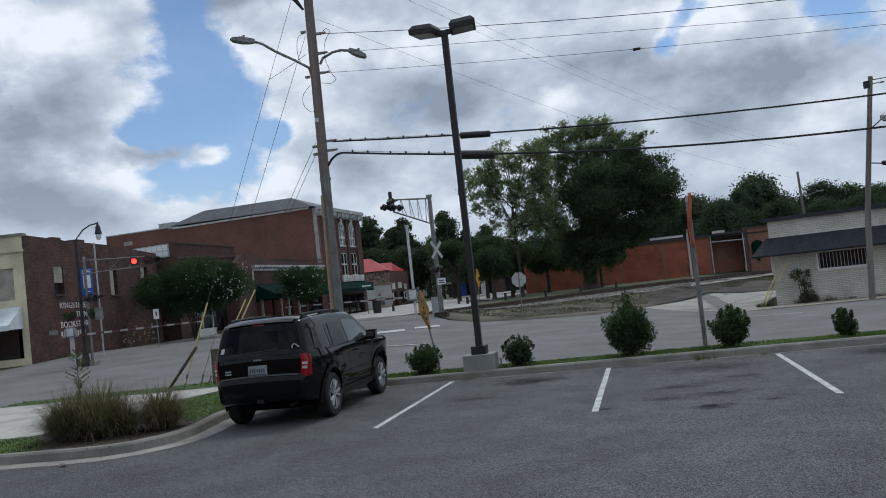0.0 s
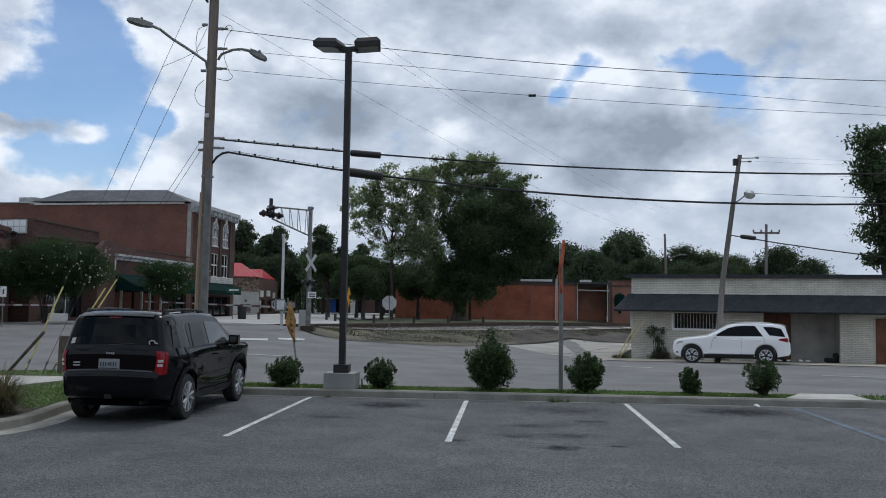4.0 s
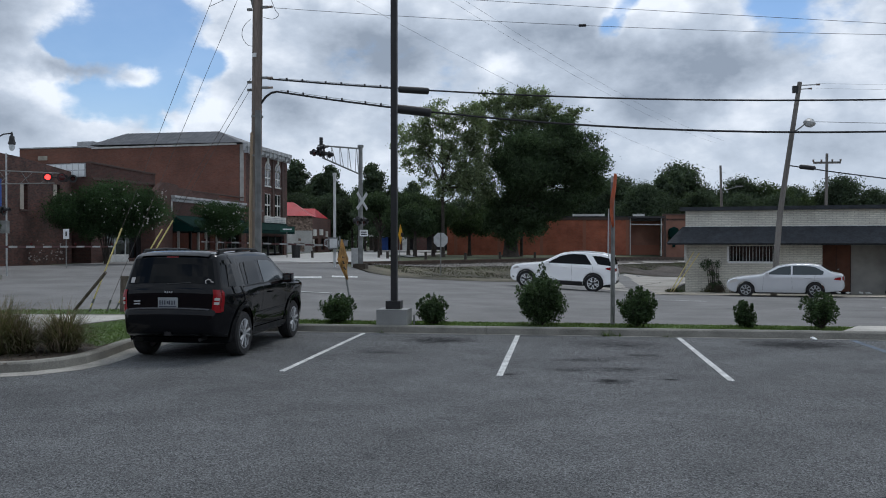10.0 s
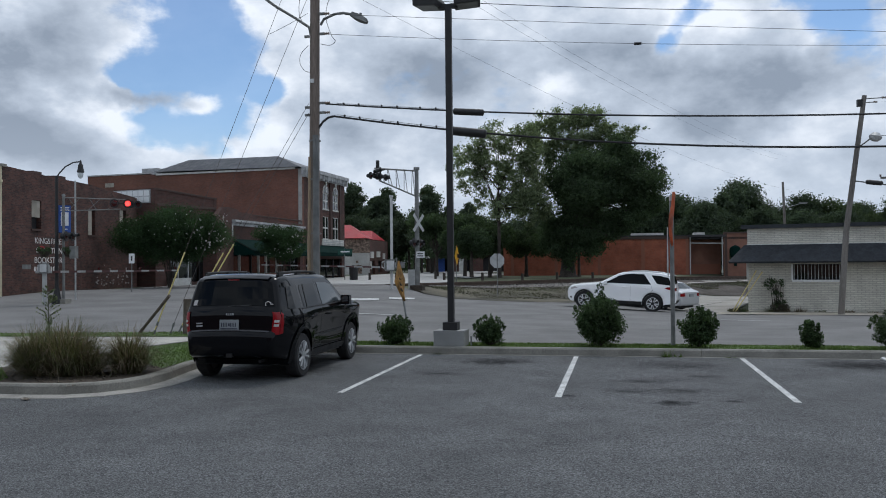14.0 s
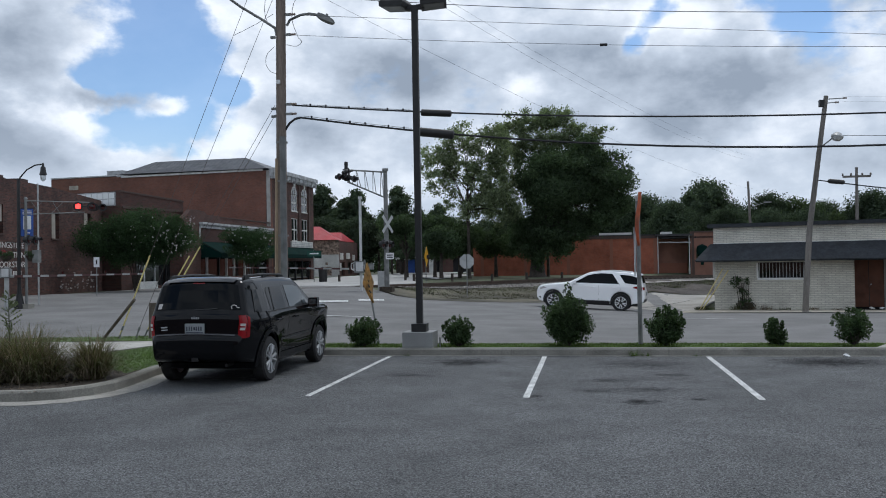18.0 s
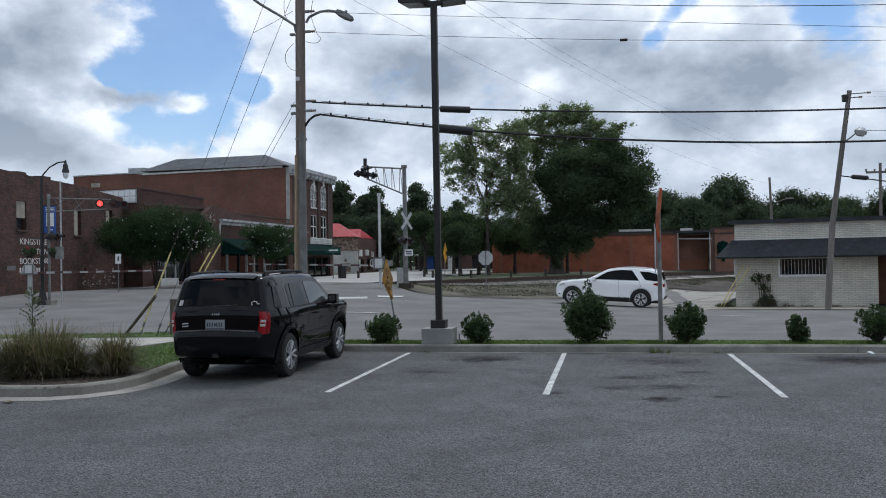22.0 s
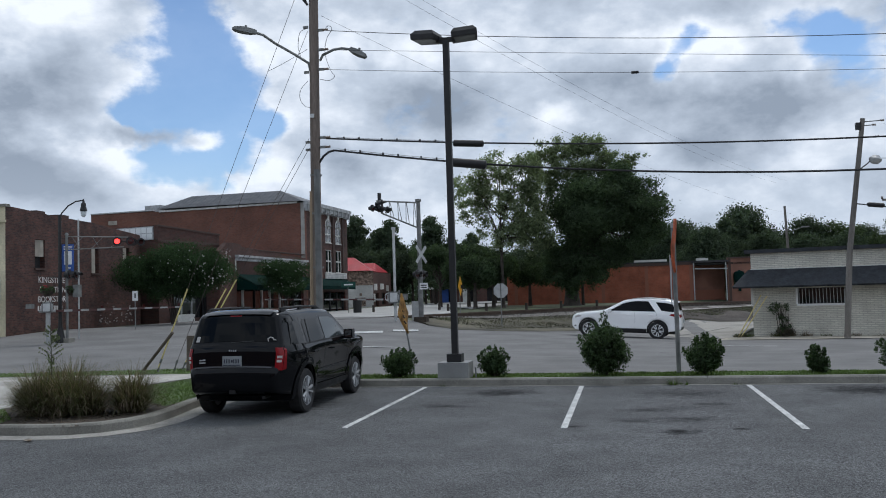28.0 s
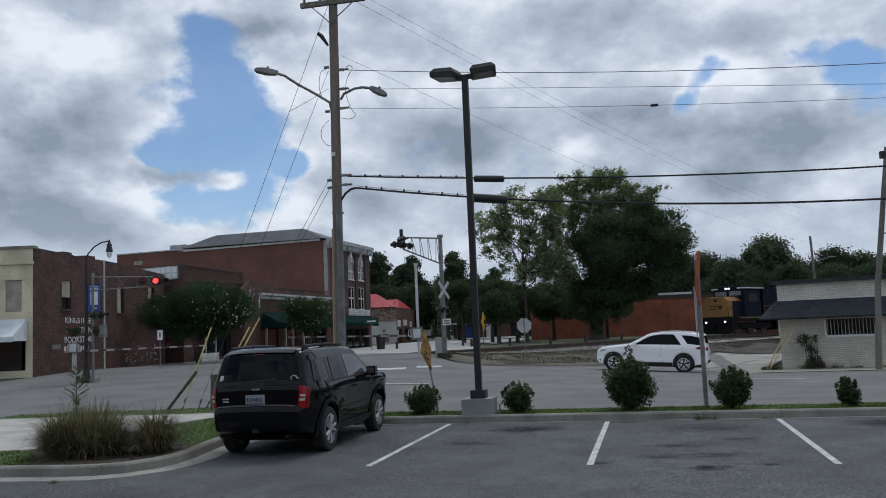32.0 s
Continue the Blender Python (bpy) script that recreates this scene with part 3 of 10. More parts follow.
def leaf_mesh(name, material, clumps, count, size, seed, flat=0.55, fill=0.45, loose=0.0):
    """Leaves as small folded blades scattered through ellipsoid clumps (x, y, z, rx, ry, rz), thicker towards their skins."""
    rnd = np.random.RandomState(seed)
    c = np.array(clumps, float)
    vol = c[:, 3] * c[:, 4] * c[:, 5]
    which = rnd.choice(len(c), count, p=vol / vol.sum())
    d = rnd.normal(size=(count, 3))
    d /= np.linalg.norm(d, axis=1)[:, None]
    r = rnd.uniform(fill, 1.0, count) ** 0.6 * rnd.uniform(0.9, 1.12, count)
    r = r * (1 + np.abs(rnd.normal(size=count)) * loose)
    centre = c[which, :3] + d * r[:, None] * c[which, 3:]
    n = d * 0.6 + rnd.normal(size=(count, 3)) * flat
    n /= np.linalg.norm(n, axis=1)[:, None]
    a = np.cross(n, rnd.normal(size=(count, 3)))
    a /= np.linalg.norm(a, axis=1)[:, None]
    b = np.cross(n, a)
    s = size * rnd.uniform(0.55, 1.35, count)[:, None]
    p = np.stack([centre - a * s, centre + b * s * 0.45 + n * s * 0.15, centre + a * s, centre - b * s * 0.45 + n * s * 0.15], 1).reshape(-1, 3)
    me = bpy.data.meshes.new(name)
    me.vertices.add(count * 4)
    me.vertices.foreach_set("co", p.ravel())
    me.loops.add(count * 4)
    me.loops.foreach_set("vertex_index", np.arange(count * 4))
    me.polygons.add(count)
    me.polygons.foreach_set("loop_start", np.arange(count) * 4)
    me.update()
    me.validate()
    me.materials.append(material)
    return me


# ---------------------------------------------------------------- the lie of the land
RA, RB = Vector((-11.0, 50.5)), Vector((7.3, 72.5))
RD = (RB - RA).normalized()
RN = Vector((-RD.y, RD.x))


def ramp_(v, xs, ys):
    return float(np.interp(v, xs, ys))


def track_drop(s):
    """The rails run level and then dip a little beyond the depot."""
    return -0.013 * min(max(s - 22, 0), 24)


def height(x, y):
    s = min(max((y - 18.3) / 20.7, 0), 1)
    left = s * ramp_(x, (-60, -27, -23, -11, -7.6), (0.95, 0.85, 0.55, 0.5, 0.14))
    right = ramp_(y, (18.3, 30, 37, 40, 43, 50, 60), (0, -0.2, -0.42, -0.55, -0.6, -0.55, -0.45))
    w = min(max((4 - x) / 11.6, 0), 1)
    low = left * w + right * (1 - w)
    n = (Vector((x, y)) - RA).dot(RN)
    k = min(max((n + 9) / 6.5, 0), 1)
    k = k * k * (3 - 2 * k)
    if y < 40:
        k *= min(1, max(0, (y - 34) / 6))
    s = (Vector((x, y)) - RA).dot(RD)
    bed = min(max((6.0 - abs(n)) / 2.6, 0), 1) * min(max((s + 3) / 4, 0), 1)
    return low * (1 - k) + (0.62 - (0.26 - track_drop(s)) * bed) * k


def patch(name, poly, material, label, category, lift=0.0, step=1.0, flat=None):
    """A sheet of ground with the given outline, laid on the land."""
    bm = bmesh.new()
    bm.faces.new([bm.verts.new((x, y, 0)) for x, y in poly])
    for axis in (0, 1):
        lo, hi = min(p[axis] for p in poly), max(p[axis] for p in poly)
        c = math.floor(lo / step) * step + step
        while c < hi and flat is None:
            co, no = [0, 0, 0], [0, 0, 0]
            co[axis], no[axis] = c, 1
            bmesh.ops.bisect_plane(bm, geom=bm.verts[:] + bm.edges[:] + bm.faces[:], plane_co=co, plane_no=no)
            c += step if abs(c) < 60 else step * 4
    for v in bm.verts:
        v.co.z = (height(v.co.x, v.co.y) if flat is None else flat) + lift
    bmesh.ops.recalc_face_normals(bm, faces=bm.faces)
    if sum(f.normal.z for f in bm.faces) < 0:
        bmesh.ops.reverse_faces(bm, faces=bm.faces)
    return solo(name, bm, material, label, category, kind="structure")


def make_ground():
    def cuts(lo, hi, step):
        inner = list(np.arange(lo, hi, step))
        return [-3000, -1200, -500, -200, -110] + ([-75] if lo > -75 else []) + inner + [hi, hi + 25, hi + 80, hi + 250, hi + 900, hi + 2600]

    xs, ys = cuts(-60, 45, 1.5), cuts(-40, 100, 1.5)
    pts = [(x, y, height(x, y) - 0.06 - (0.10 if y < 18.6 else 0)) for y in ys for x in xs]
    n = len(xs)
    faces = [(j * n + i, j * n + i + 1, (j + 1) * n + i + 1, (j + 1) * n + i) for j in range(len(ys) - 1) for i in range(n - 1)]
    me = bpy.data.meshes.new("ground")
    me.from_pydata(pts, [], faces)
    me.materials.append(GROUND)
    me.shade_smooth()
    tagged(new("ground", me), "green and brown rough grass ground", "ground", kind="structure")


make_ground()
KX, KY = -7.35, 16.88
CURVE = [(-7.22, 13.7), (-7.02, 12.6), (-6.98, 12.0), (-7.06, 11.55), (-7.32, 11.14), (-7.69, 10.92), (-8.18, 10.85), (-9.4, 10.82), (-40, 10.8)]
patch("parking_lot", [(KX, KY), (40, KY), (40, -30), (-40, -30)] + CURVE[::-1], ASPHALT, "dark grey worn asphalt parking lot", "pavement", flat=0.0)
patch("road", [(-26.4, 18.25), (60, 18.25), (60, 27), (16, 37.2), (8.6, 39.3), (4.9, 41.2), (7.0, 50.0), (10, 52.4), (45, 53), (45, 57.3), (8.5, 57.7), (4.2, 57.6), (-0.4, 47.5), (-2.4, 43.0), (-4, 41.2), (-5.5, 40.2), (-7.6, 39.8), (-9.2, 40.6),
               (-10.6, 42.6), (-12.5, 46.5), (-14.5, 51), (-26, 51)], ROAD, "grey worn asphalt road and junction", "road", lift=0.0, step=1.5)
patch("far_street", [(-14.5, 51.02), (-26, 51.02), (-26, 120), (-16, 120), (-15.2, 75), (-11.5, 58.5), (-11.0, 52.5)], STREET, "pale concrete street beyond the rails", "road", lift=0.0, step=1.5)
patch("cross_street", [(-11.6, 66), (-11.2, 88), (-11.2, 93), (-15.8, 93), (-15.4, 78)], STREET, "pale concrete side street", "road", lift=0.012, step=2)
patch("bank", [(-10.4, 42.9), (-9.1, 40.75), (-7.6, 39.95), (-5.5, 40.35), (-4, 41.35), (-2.5, 43.1), (-0.5, 47.7), (4.1, 57.8), (8.4, 57.9), (30, 57.6), (34, 86), (26, 91.5), (7.5, 69.7), (-1.5, 59), (-8.2, 51.0)], BANK, "dry brown and green grass bank", "ground", lift=0.01, step=1.0)


def along(s, n):
    p = RA + RD * s + RN * n
    return (p.x, p.y)


patch("ballast", [along(-1.2, -4.6), along(14, -4.9), along(60, -4.2), along(200, -3.2), along(200, 2.4), along(60, 2.4), along(-1.2, 2.4)], GRAVEL, "pale grey crushed stone rail ballast", "ground", lift=0.02, step=1.0)
patch("side_road", [(2.2, 41.6), (4.8, 41.4), (6.9, 50.1), (10, 52.6), (44, 53.1), (44, 57.2), (8.5, 57.5), (4.3, 57.4), (1.6, 51.6), (-0.1, 47.4)], mat("side_road_asphalt", (0.30, 0.285, 0.255), 0.9, vary=0.2, scale=0.4, bump=0.25, grain=20, fleck=0.14), "pale worn side road beside the white building", "road", lift=0.008, step=1.0)
patch("bare_bank", [(0.6, 50.3), (4.1, 57.9), (8.4, 58.0), (30, 57.7), (34, 86), along(60, -1.3), along(23, -1.3), along(17, -3.4), along(11, -5.4)], mat("bare_soil", (0.056, 0.046, 0.038), 0.95, vary=0.35, scale=0.5, bump=0.7, grain=9, fleck=0.35), "bare dark brown soil bank below the rails", "ground", lift=0.03, step=1.0)
ISLAND = CURVE[:-1] + [(-16, 10.85), (-16, 12.5), (-12.6, 12.5), (-10.2, 12.68), (-9.75, 14.2), (-9.75, 16.2), (-9.35, 17.85), (-8.2, 18.0), (KX, 18.0)]
patch("planting_bed", [(x - 0.12, y + 0.1) for x, y in ISLAND], SOIL, "bare brown soil planting bed", "ground", flat=0.125)
patch("pavement", [(-16, 12.6), (-12.6, 12.6), (-10.32, 12.78), (-9.87, 14.3), (-9.8, 16.22), (-9.35, 17.87), (-8.2, 18.02), (-6.9, 18.02), (-7.2, 18.7), (-9.9, 19.15), (-16, 18.6), (-26, 18.3), (-26, 12.6)], CONCRETE, "pale worn concrete pavement", "pavement", flat=0.10)
patch("walkway", [(5.25, 16.98), (6.9, 16.98), (6.9, 18.1), (5.9, 18.1)], CONCRETE, "pale concrete walkway across the verge", "pavement", flat=0.15)


def kerb(name, line, pan, label, top=0.15, width=0.16, far=1):
    """Kerb stones swept along a line: pan, face, rounded top and back; one stone every three metres or so. far: the side the stone stands on."""
    root = thing(name, label, "kerb", kind="structure")
    prof = [(0.0, 0.004), (0.012, top - 0.03), (0.04, top), (width, top), (width, top - 0.2)]
    pts = [Vector(p) for p in line]
    ways = [(b - a).normalized() for a, b in zip(pts, pts[1:])]
    mitre = []
    for i in range(len(pts)):
        u, w = ways[max(i - 1, 0)], ways[min(i, len(ways) - 1)]
        m = (Vector((-u.y, u.x)) + Vector((-w.y, w.x))).normalized() * far
        mitre.append(m / max(m.dot(Vector((-w.y, w.x)) * far), 0.5))
    for j, (a, b) in enumerate(zip(pts, pts[1:])):
        n = max(1, round((b - a).length / 3.05))
        d = (b - a) / n
        u = d.normalized()
        square = Vector((-u.y, u.x)) * far
        for i in range(n):
            p, q = a + d * i + u * 0.006 * (n > 1), a + d * (i + 1)
            sides = (mitre[j] if i == 0 else square, mitre[j + 1] if i == n - 1 else square)
            bm = bmesh.new()
            ends = [[bm.verts.new((*(e + side * o), z)) for o, z in prof] for e, side in zip((p, q), sides)]
            for k in range(len(prof) - 1):
                f = (ends[0][k], ends[1][k], ends[1][k + 1], ends[0][k + 1])
                bm.faces.new(f if far > 0 else f[::-1])
            bm.faces.new(ends[0] if far < 0 else ends[0][::-1])
            bm.faces.new(ends[1][::-1] if far < 0 else ends[1])
            bmesh.ops.recalc_face_normals(bm, faces=bm.faces)
            part("kerb_stone", bm, KERB, root)
            if pan:
                bm = bmesh.new()
                g = [[bm.verts.new((*(e + side * o), h)) for o, h in ((-pan, -0.05), (-pan, 0.006), (0.01, 0.010))] for e, side in zip((p, q), sides)]
                for k in range(2):
                    f = (g[0][k], g[1][k], g[1][k + 1], g[0][k + 1])
                    bm.faces.new(f if far > 0 else f[::-1])
                part("gutter", bm, GUTTER, root)
    return root


kerb("kerb_front", [(KX + 0.0, KY), (40, KY)], 0.07, "grey concrete kerb in front of the parking stalls")
kerb("kerb_island", [(KX, KY - 0.01)] + CURVE, 0.34, "curved grey concrete kerb with a pale gutter", far=-1)
kerb("kerb_road", [(-6.9, 18.24), (40, 18.24)], 0.0, "weathered concrete kerb along the road", top=0.13, width=0.14, far=-1)


def verge(name, poly, z, count, seed, tall=0.07):
    """A strip of turf with blades."""
    patch(name, poly, TURF, "green mown grass verge", "grass", flat=z)
    rnd = random.Random(seed)
    xs, ys = [p[0] for p in poly], [p[1] for p in poly]

    def inside(x, y):
        odd = False
        for (ax, ay), (bx, by) in zip(poly, poly[1:] + poly[:1]):
            if (ay > y) != (by > y) and x < (bx - ax) * (y - ay) / (by - ay) + ax:
                odd = not odd
        return odd

    pts, faces = [], []
    while len(faces) < count:
        x, y = rnd.uniform(min(xs), max(xs)), rnd.uniform(min(ys), max(ys))
        if not inside(x, y):
            continue
        h, a = tall * rnd.uniform(0.4, 1.3) * (0.6 + 0.8 * noise.noise((x * 0.7, y * 0.7, 3.0)) + 0.4), rnd.uniform(0, 6.28)
        w, lean = 0.009, rnd.uniform(-0.5, 0.5) * h
        c, s = math.cos(a), math.sin(a)
        k = len(pts)
        pts += [(x - w * c, y - w * s, z), (x + w * c, y + w * s, z), (x - lean * s, y + lean * c, z + h)]
        faces.append((k, k + 1, k + 2))
    me = bpy.data.meshes.new(name + "_grass")
    me.from_pydata(pts, [], faces)
    me.materials.append(BLADE)
    tagged(new(name + "_grass", me), "short green grass blades on the verge", "grass", kind="stuff")


verge("verge_front", [(KX, KY + 0.15), (5.24, KY + 0.15), (5.9, 18.1), (KX, 18.1)], 0.125, 16000, 5, 0.035)
verge("verge_east", [(6.92, KY + 0.15), (20, KY + 0.15), (20, 18.1), (6.92, 18.1)], 0.125, 5000, 6)
verge("verge_lawn", [(-7.38, 13.0), (KX - 0.15, 14.6), (KX - 0.15, 17.98), (-8.2, 17.98), (-9.3, 17.8), (-9.6, 16.3), (-9.1, 14.6)], 0.135, 6000, 7, 0.032)
verge("verge_corner", [(-16, 18.62), (-9.9, 19.17), (-7.15, 18.72), (-6.9, 18.1), (-6.4, 19.2), (-6.8, 21.9), (-8.6, 21.9), (-10.7, 20.75), (-12, 20.3), (-16, 19.6)], 0.11, 6000, 8, 0.032)
verge("verge_island_west", [(-16, 11.0), (-8.95, 11.02), (-9.15, 11.6), (-9.6, 12.1), (-10.15, 12.7), (-12.6, 12.56), (-16, 12.56)], 0.13, 6500, 9, 0.032)


def painted(name, poly, label, z=0.006, land=False):
    bm = bmesh.new()
    bm.faces.new([bm.verts.new((x, y, (height(x, y) if land else 0) + z)) for x, y in poly])
    bmesh.ops.recalc_face_normals(bm, faces=bm.faces)
    if bm.faces[:][0].normal.z < 0:
        bmesh.ops.reverse_faces(bm, faces=bm.faces[:])
    return solo(name, bm, PAINT, label, "road marking", kind="structure")


for i, x in enumerate((-3.86, -0.80, 2.24)):
    tagged(painted("stall_line", [(x - 0.045, 11.68), (x + 0.045, 11.66), (x + 0.045, 16.74), (x - 0.045, 16.74)], "white painted parking stall line"), group="stall lines")
BLUE_PAINT = mat("blue_line_paint", (0.085, 0.115, 0.155), 0.8, vary=0.3, scale=4, fleck=0.25)
blue = painted("blue_line", [(5.30, 11.6), (5.42, 11.6), (5.42, 16.74), (5.30, 16.74)], "worn blue painted parking stall line")
blue.data.materials[0] = BLUE_PAINT
for a, b, c in ((2.2, 4.9, 29.6), (9.5, 12.2, 27.9), (-17, -10.6, 30.6)):
    painted("lane_dash", [(a, c - 0.23 * (a - 3) + 0.6), (b, c - 0.23 * (b - 3) + 0.6), (b, c - 0.23 * (b - 3) + 0.72), (a, c - 0.23 * (a - 3) + 0.72)], "white painted lane dash", 0.02, True)
painted("lane_edge_line", [(-8.9, 28.02), (-7.2, 28.22), (-7.2, 28.38), (-8.9, 28.19)], "worn white lane line", 0.02, True)
painted("stop_bar", [(-10.72, 33.33), (-9.77, 34.55), (-10.04, 35.52), (-10.96, 34.09)], "worn white stop bar", 0.02, True)
painted("stop_bar", [(-9.61, 35.59), (-8.77, 36.73), (-8.96, 37.51), (-9.85, 36.46)], "worn white stop bar", 0.02, True)

OIL = decal_mat("dark_patch", (0.020, 0.020, 0.021), 0.56, 0.9)
FAINT_OIL = decal_mat("faint_oil_stain", (0.024, 0.024, 0.025), 0.34, 0.9)
TAR = decal_mat("tar_seal", (0.05, 0.05, 0.051), 0.7)


def stain(x, y, sx, sy, z=0.004, material=None, turn=0, land=False, label="dark patch on the asphalt"):
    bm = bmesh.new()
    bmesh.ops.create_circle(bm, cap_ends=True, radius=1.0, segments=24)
    ob = solo("dark_patch", bm, material or OIL, label, "stain", kind="structure")
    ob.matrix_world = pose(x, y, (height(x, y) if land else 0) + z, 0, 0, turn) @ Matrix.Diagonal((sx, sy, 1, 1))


# oil stains in the stalls; the fifth patch darkens the ground under the parked car
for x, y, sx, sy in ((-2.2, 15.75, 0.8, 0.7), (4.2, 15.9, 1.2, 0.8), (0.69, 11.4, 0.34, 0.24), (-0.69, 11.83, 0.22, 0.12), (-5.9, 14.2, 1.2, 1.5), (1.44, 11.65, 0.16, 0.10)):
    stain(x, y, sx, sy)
for x, y, sx, sy in ((0.87, 15.55, 1.1, 0.8), (-2.9, 13.9, 0.5, 0.3), (0.09, 12.35, 0.42, 0.3), (0.9, 12.5, 0.6, 0.3), (0.3, 13.4, 0.5, 0.25), (1.35, 14.1, 0.4, 0.2)):
    stain(x, y, sx, sy, material=FAINT_OIL, label="faint oil stain on the asphalt")
for x, y, sx, sy, a in ((-10.6, 22.7, 0.5, 0.22, 0), (-13, 33, 1.2, 0.6, 30)):
    stain(x, y, sx, sy, 0.02, TAR, a, True, "dark tar patch on the road")


def crack(line, w, z, label, land=False):
    bm = bmesh.new()
    rnd = random.Random(len(line))
    pts = []
    for (ax, ay), (bx, by) in zip(line, line[1:]):
        n = max(2, int(math.hypot(bx - ax, by - ay) / 0.12))
        pts += [(ax + (bx - ax) * k / n + rnd.gauss(0, 0.012), ay + (by - ay) * k / n + rnd.gauss(0, 0.012)) for k in range(n)]
    prev = None
    for x, y in pts:
        ww = w * rnd.uniform(0.3, 1.2)
        g = z + (height(x, y) if land else 0)
        cur = (bm.verts.new((x, y - ww, g)), bm.verts.new((x, y + ww, g)))
        if prev:
            bm.faces.new((prev[0], cur[0], cur[1], prev[1]))
        prev = cur
    solo("asphalt_crack", bm, mat("crack", (0.03, 0.03, 0.032), 0.95), label, "crack", kind="structure")


crack([(0.2, 5.2), (1.5, 6.1), (2.7, 6.7), (4.2, 7.3), (6.0, 7.7)], 0.009, 0.004, "fine dark crack in the asphalt")
for line, w in (([(-25, 24.6), (-18, 24.9), (-12, 24.2), (-7, 24.4), (0, 24.0)], 0.018), ([(-24, 28.8), (-17, 28.0), (-10, 27.6), (-4, 26.9)], 0.016), ([(-20, 33.5), (-15, 31.2), (-9, 29.9)], 0.022), ([(-16, 22.2), (-12.5, 22.4), (-9, 21.9)], 0.03),
                ([(2, 22.9), (9, 22.5), (16, 22.2)], 0.014), ([(1, 26.2), (8, 25.5), (14, 24.9)], 0.016), ([(2.4, 42.6), (2.8, 43.5), (4.2, 47.2), (5.8, 51.0)], 0.16), ([(0.5, 41.5), (3.0, 40.2), (5.2, 40.6)], 0.05), ([(-14, 36.5), (-11, 35.2), (-8, 35.8)], 0.04)):
    crack(line, w, 0.018, "dark ragged crack in the road", True)


def railway():
    root = thing("railway_track", "rusty railway track on wooden sleepers", "railway", kind="structure")
    top = 0.36
    for side in (-0.75, 0.75):
        bm = bmesh.new()
        u, w = Vector((*RD, 0)), Vector((*RN, 0))
        for lo, hi, half in ((0.10, 0.13, 0.07), (0.13, 0.22, 0.012), (0.22, 0.27, 0.036)):
            for s0, s1 in ((-14, 22), (22, 46), (46, 200)):
                a, b = Vector((*along(s0, side), top + track_drop(s0))), Vector((*along(s1, side), top + track_drop(s1)))
                v = [bm.verts.new(e + w * s * half + Vector((0, 0, h))) for e in (a, b) for h in (lo, hi) for s in (-1, 1)]
                for f in ((0, 1, 3, 2), (4, 6, 7, 5), (0, 4, 5, 1), (2, 3, 7, 6), (0, 2, 6, 4), (1, 5, 7, 3)):
                    bm.faces.new([v[i] for i in f])
        part("rail", bm, RAIL, root)
    me = box(-0.12, 0.12, -1.3, 1.3, 0, 0.14)
    first = part("sleeper", me, SLEEPER, root)
    a = math.degrees(math.atan2(RD.y, RD.x))
    for i in range(0, 90):
        x, y = along(0.4 + i * 0.62, 0)
        ob = first if i == 0 else new("sleeper", first.data)
        ob.parent = root
        ob.matrix_basis = pose(x, y, top - 0.035 + track_drop(0.4 + i * 0.62), 0, 0, a)


railway()


def loose_stones():
    """Ballast stones on the near shoulder of the track."""
    rnd = random.Random(21)
    pts, faces = [], []
    for _ in range(8000):
        s = rnd.uniform(-1, 19)
        n = rnd.uniform(-4.6 + max(0, s - 13) * 0.3, 2.0)
        x, y = along(s, n)
        z, r = height(x, y) + 0.02, rnd.uniform(0.03, 0.085)
        k = len(pts)
        pts += [(x + r * rnd.uniform(-1, -0.6), y + r * rnd.uniform(-0.5, 0.5), z), (x + r * rnd.uniform(-0.3, 0.3), y - r * rnd.uniform(0.6, 1), z), (x + r * rnd.uniform(0.6, 1), y + r * rnd.uniform(-0.5, 0.5), z),
                (x + r * rnd.uniform(-0.4, 0.4), y + r, z), (x + r * rnd.uniform(-0.3, 0.3), y + r * rnd.uniform(-0.3, 0.3), z + r * rnd.uniform(0.6, 1.2))]
        faces += [(k, k + 1, k + 4), (k + 1, k + 2, k + 4), (k + 2, k + 3, k + 4), (k + 3, k, k + 4)]
    me = bpy.data.meshes.new("ballast_stones")
    me.from_pydata(pts, [], faces)
    me.materials.append(mat("ballast_stone", (0.225, 0.208, 0.190), 0.95, vary=0.3, island=0.6))
    tagged(new("ballast_stones", me), "loose pale grey ballast stones", "gravel", kind="stuff")


loose_stones()


def unseen_store_wall():
    """Plain unseen wall added behind the viewer for the store that the lot belongs to; it blocks low sky."""
    b = thing("wall_south", "unseen plain brown brick wall added behind the parking lot", "wall", kind="structure")
    bm = box(-42, 42, -16.5, -16.0, -0.1, 6.8)
    part("wall_panel", bm, mat("store_brick", (0.16, 0.085, 0.062), 0.9, vary=0.2, scale=0.6, bump=0.3, grain=12), b)
    part("coping", box(-42.1, 42.1, -16.55, -15.95, 6.8, 6.95), KERB, b)


unseen_store_wall()

# ---------------------------------------------------------------- buildings


def quad_uv(bm, uv, pts, coords):
    f = bm.faces.new([bm.verts.new(p) for p in pts])
    for loop, c in zip(f.loops, coords):
        loop[uv].uv = c
    return f


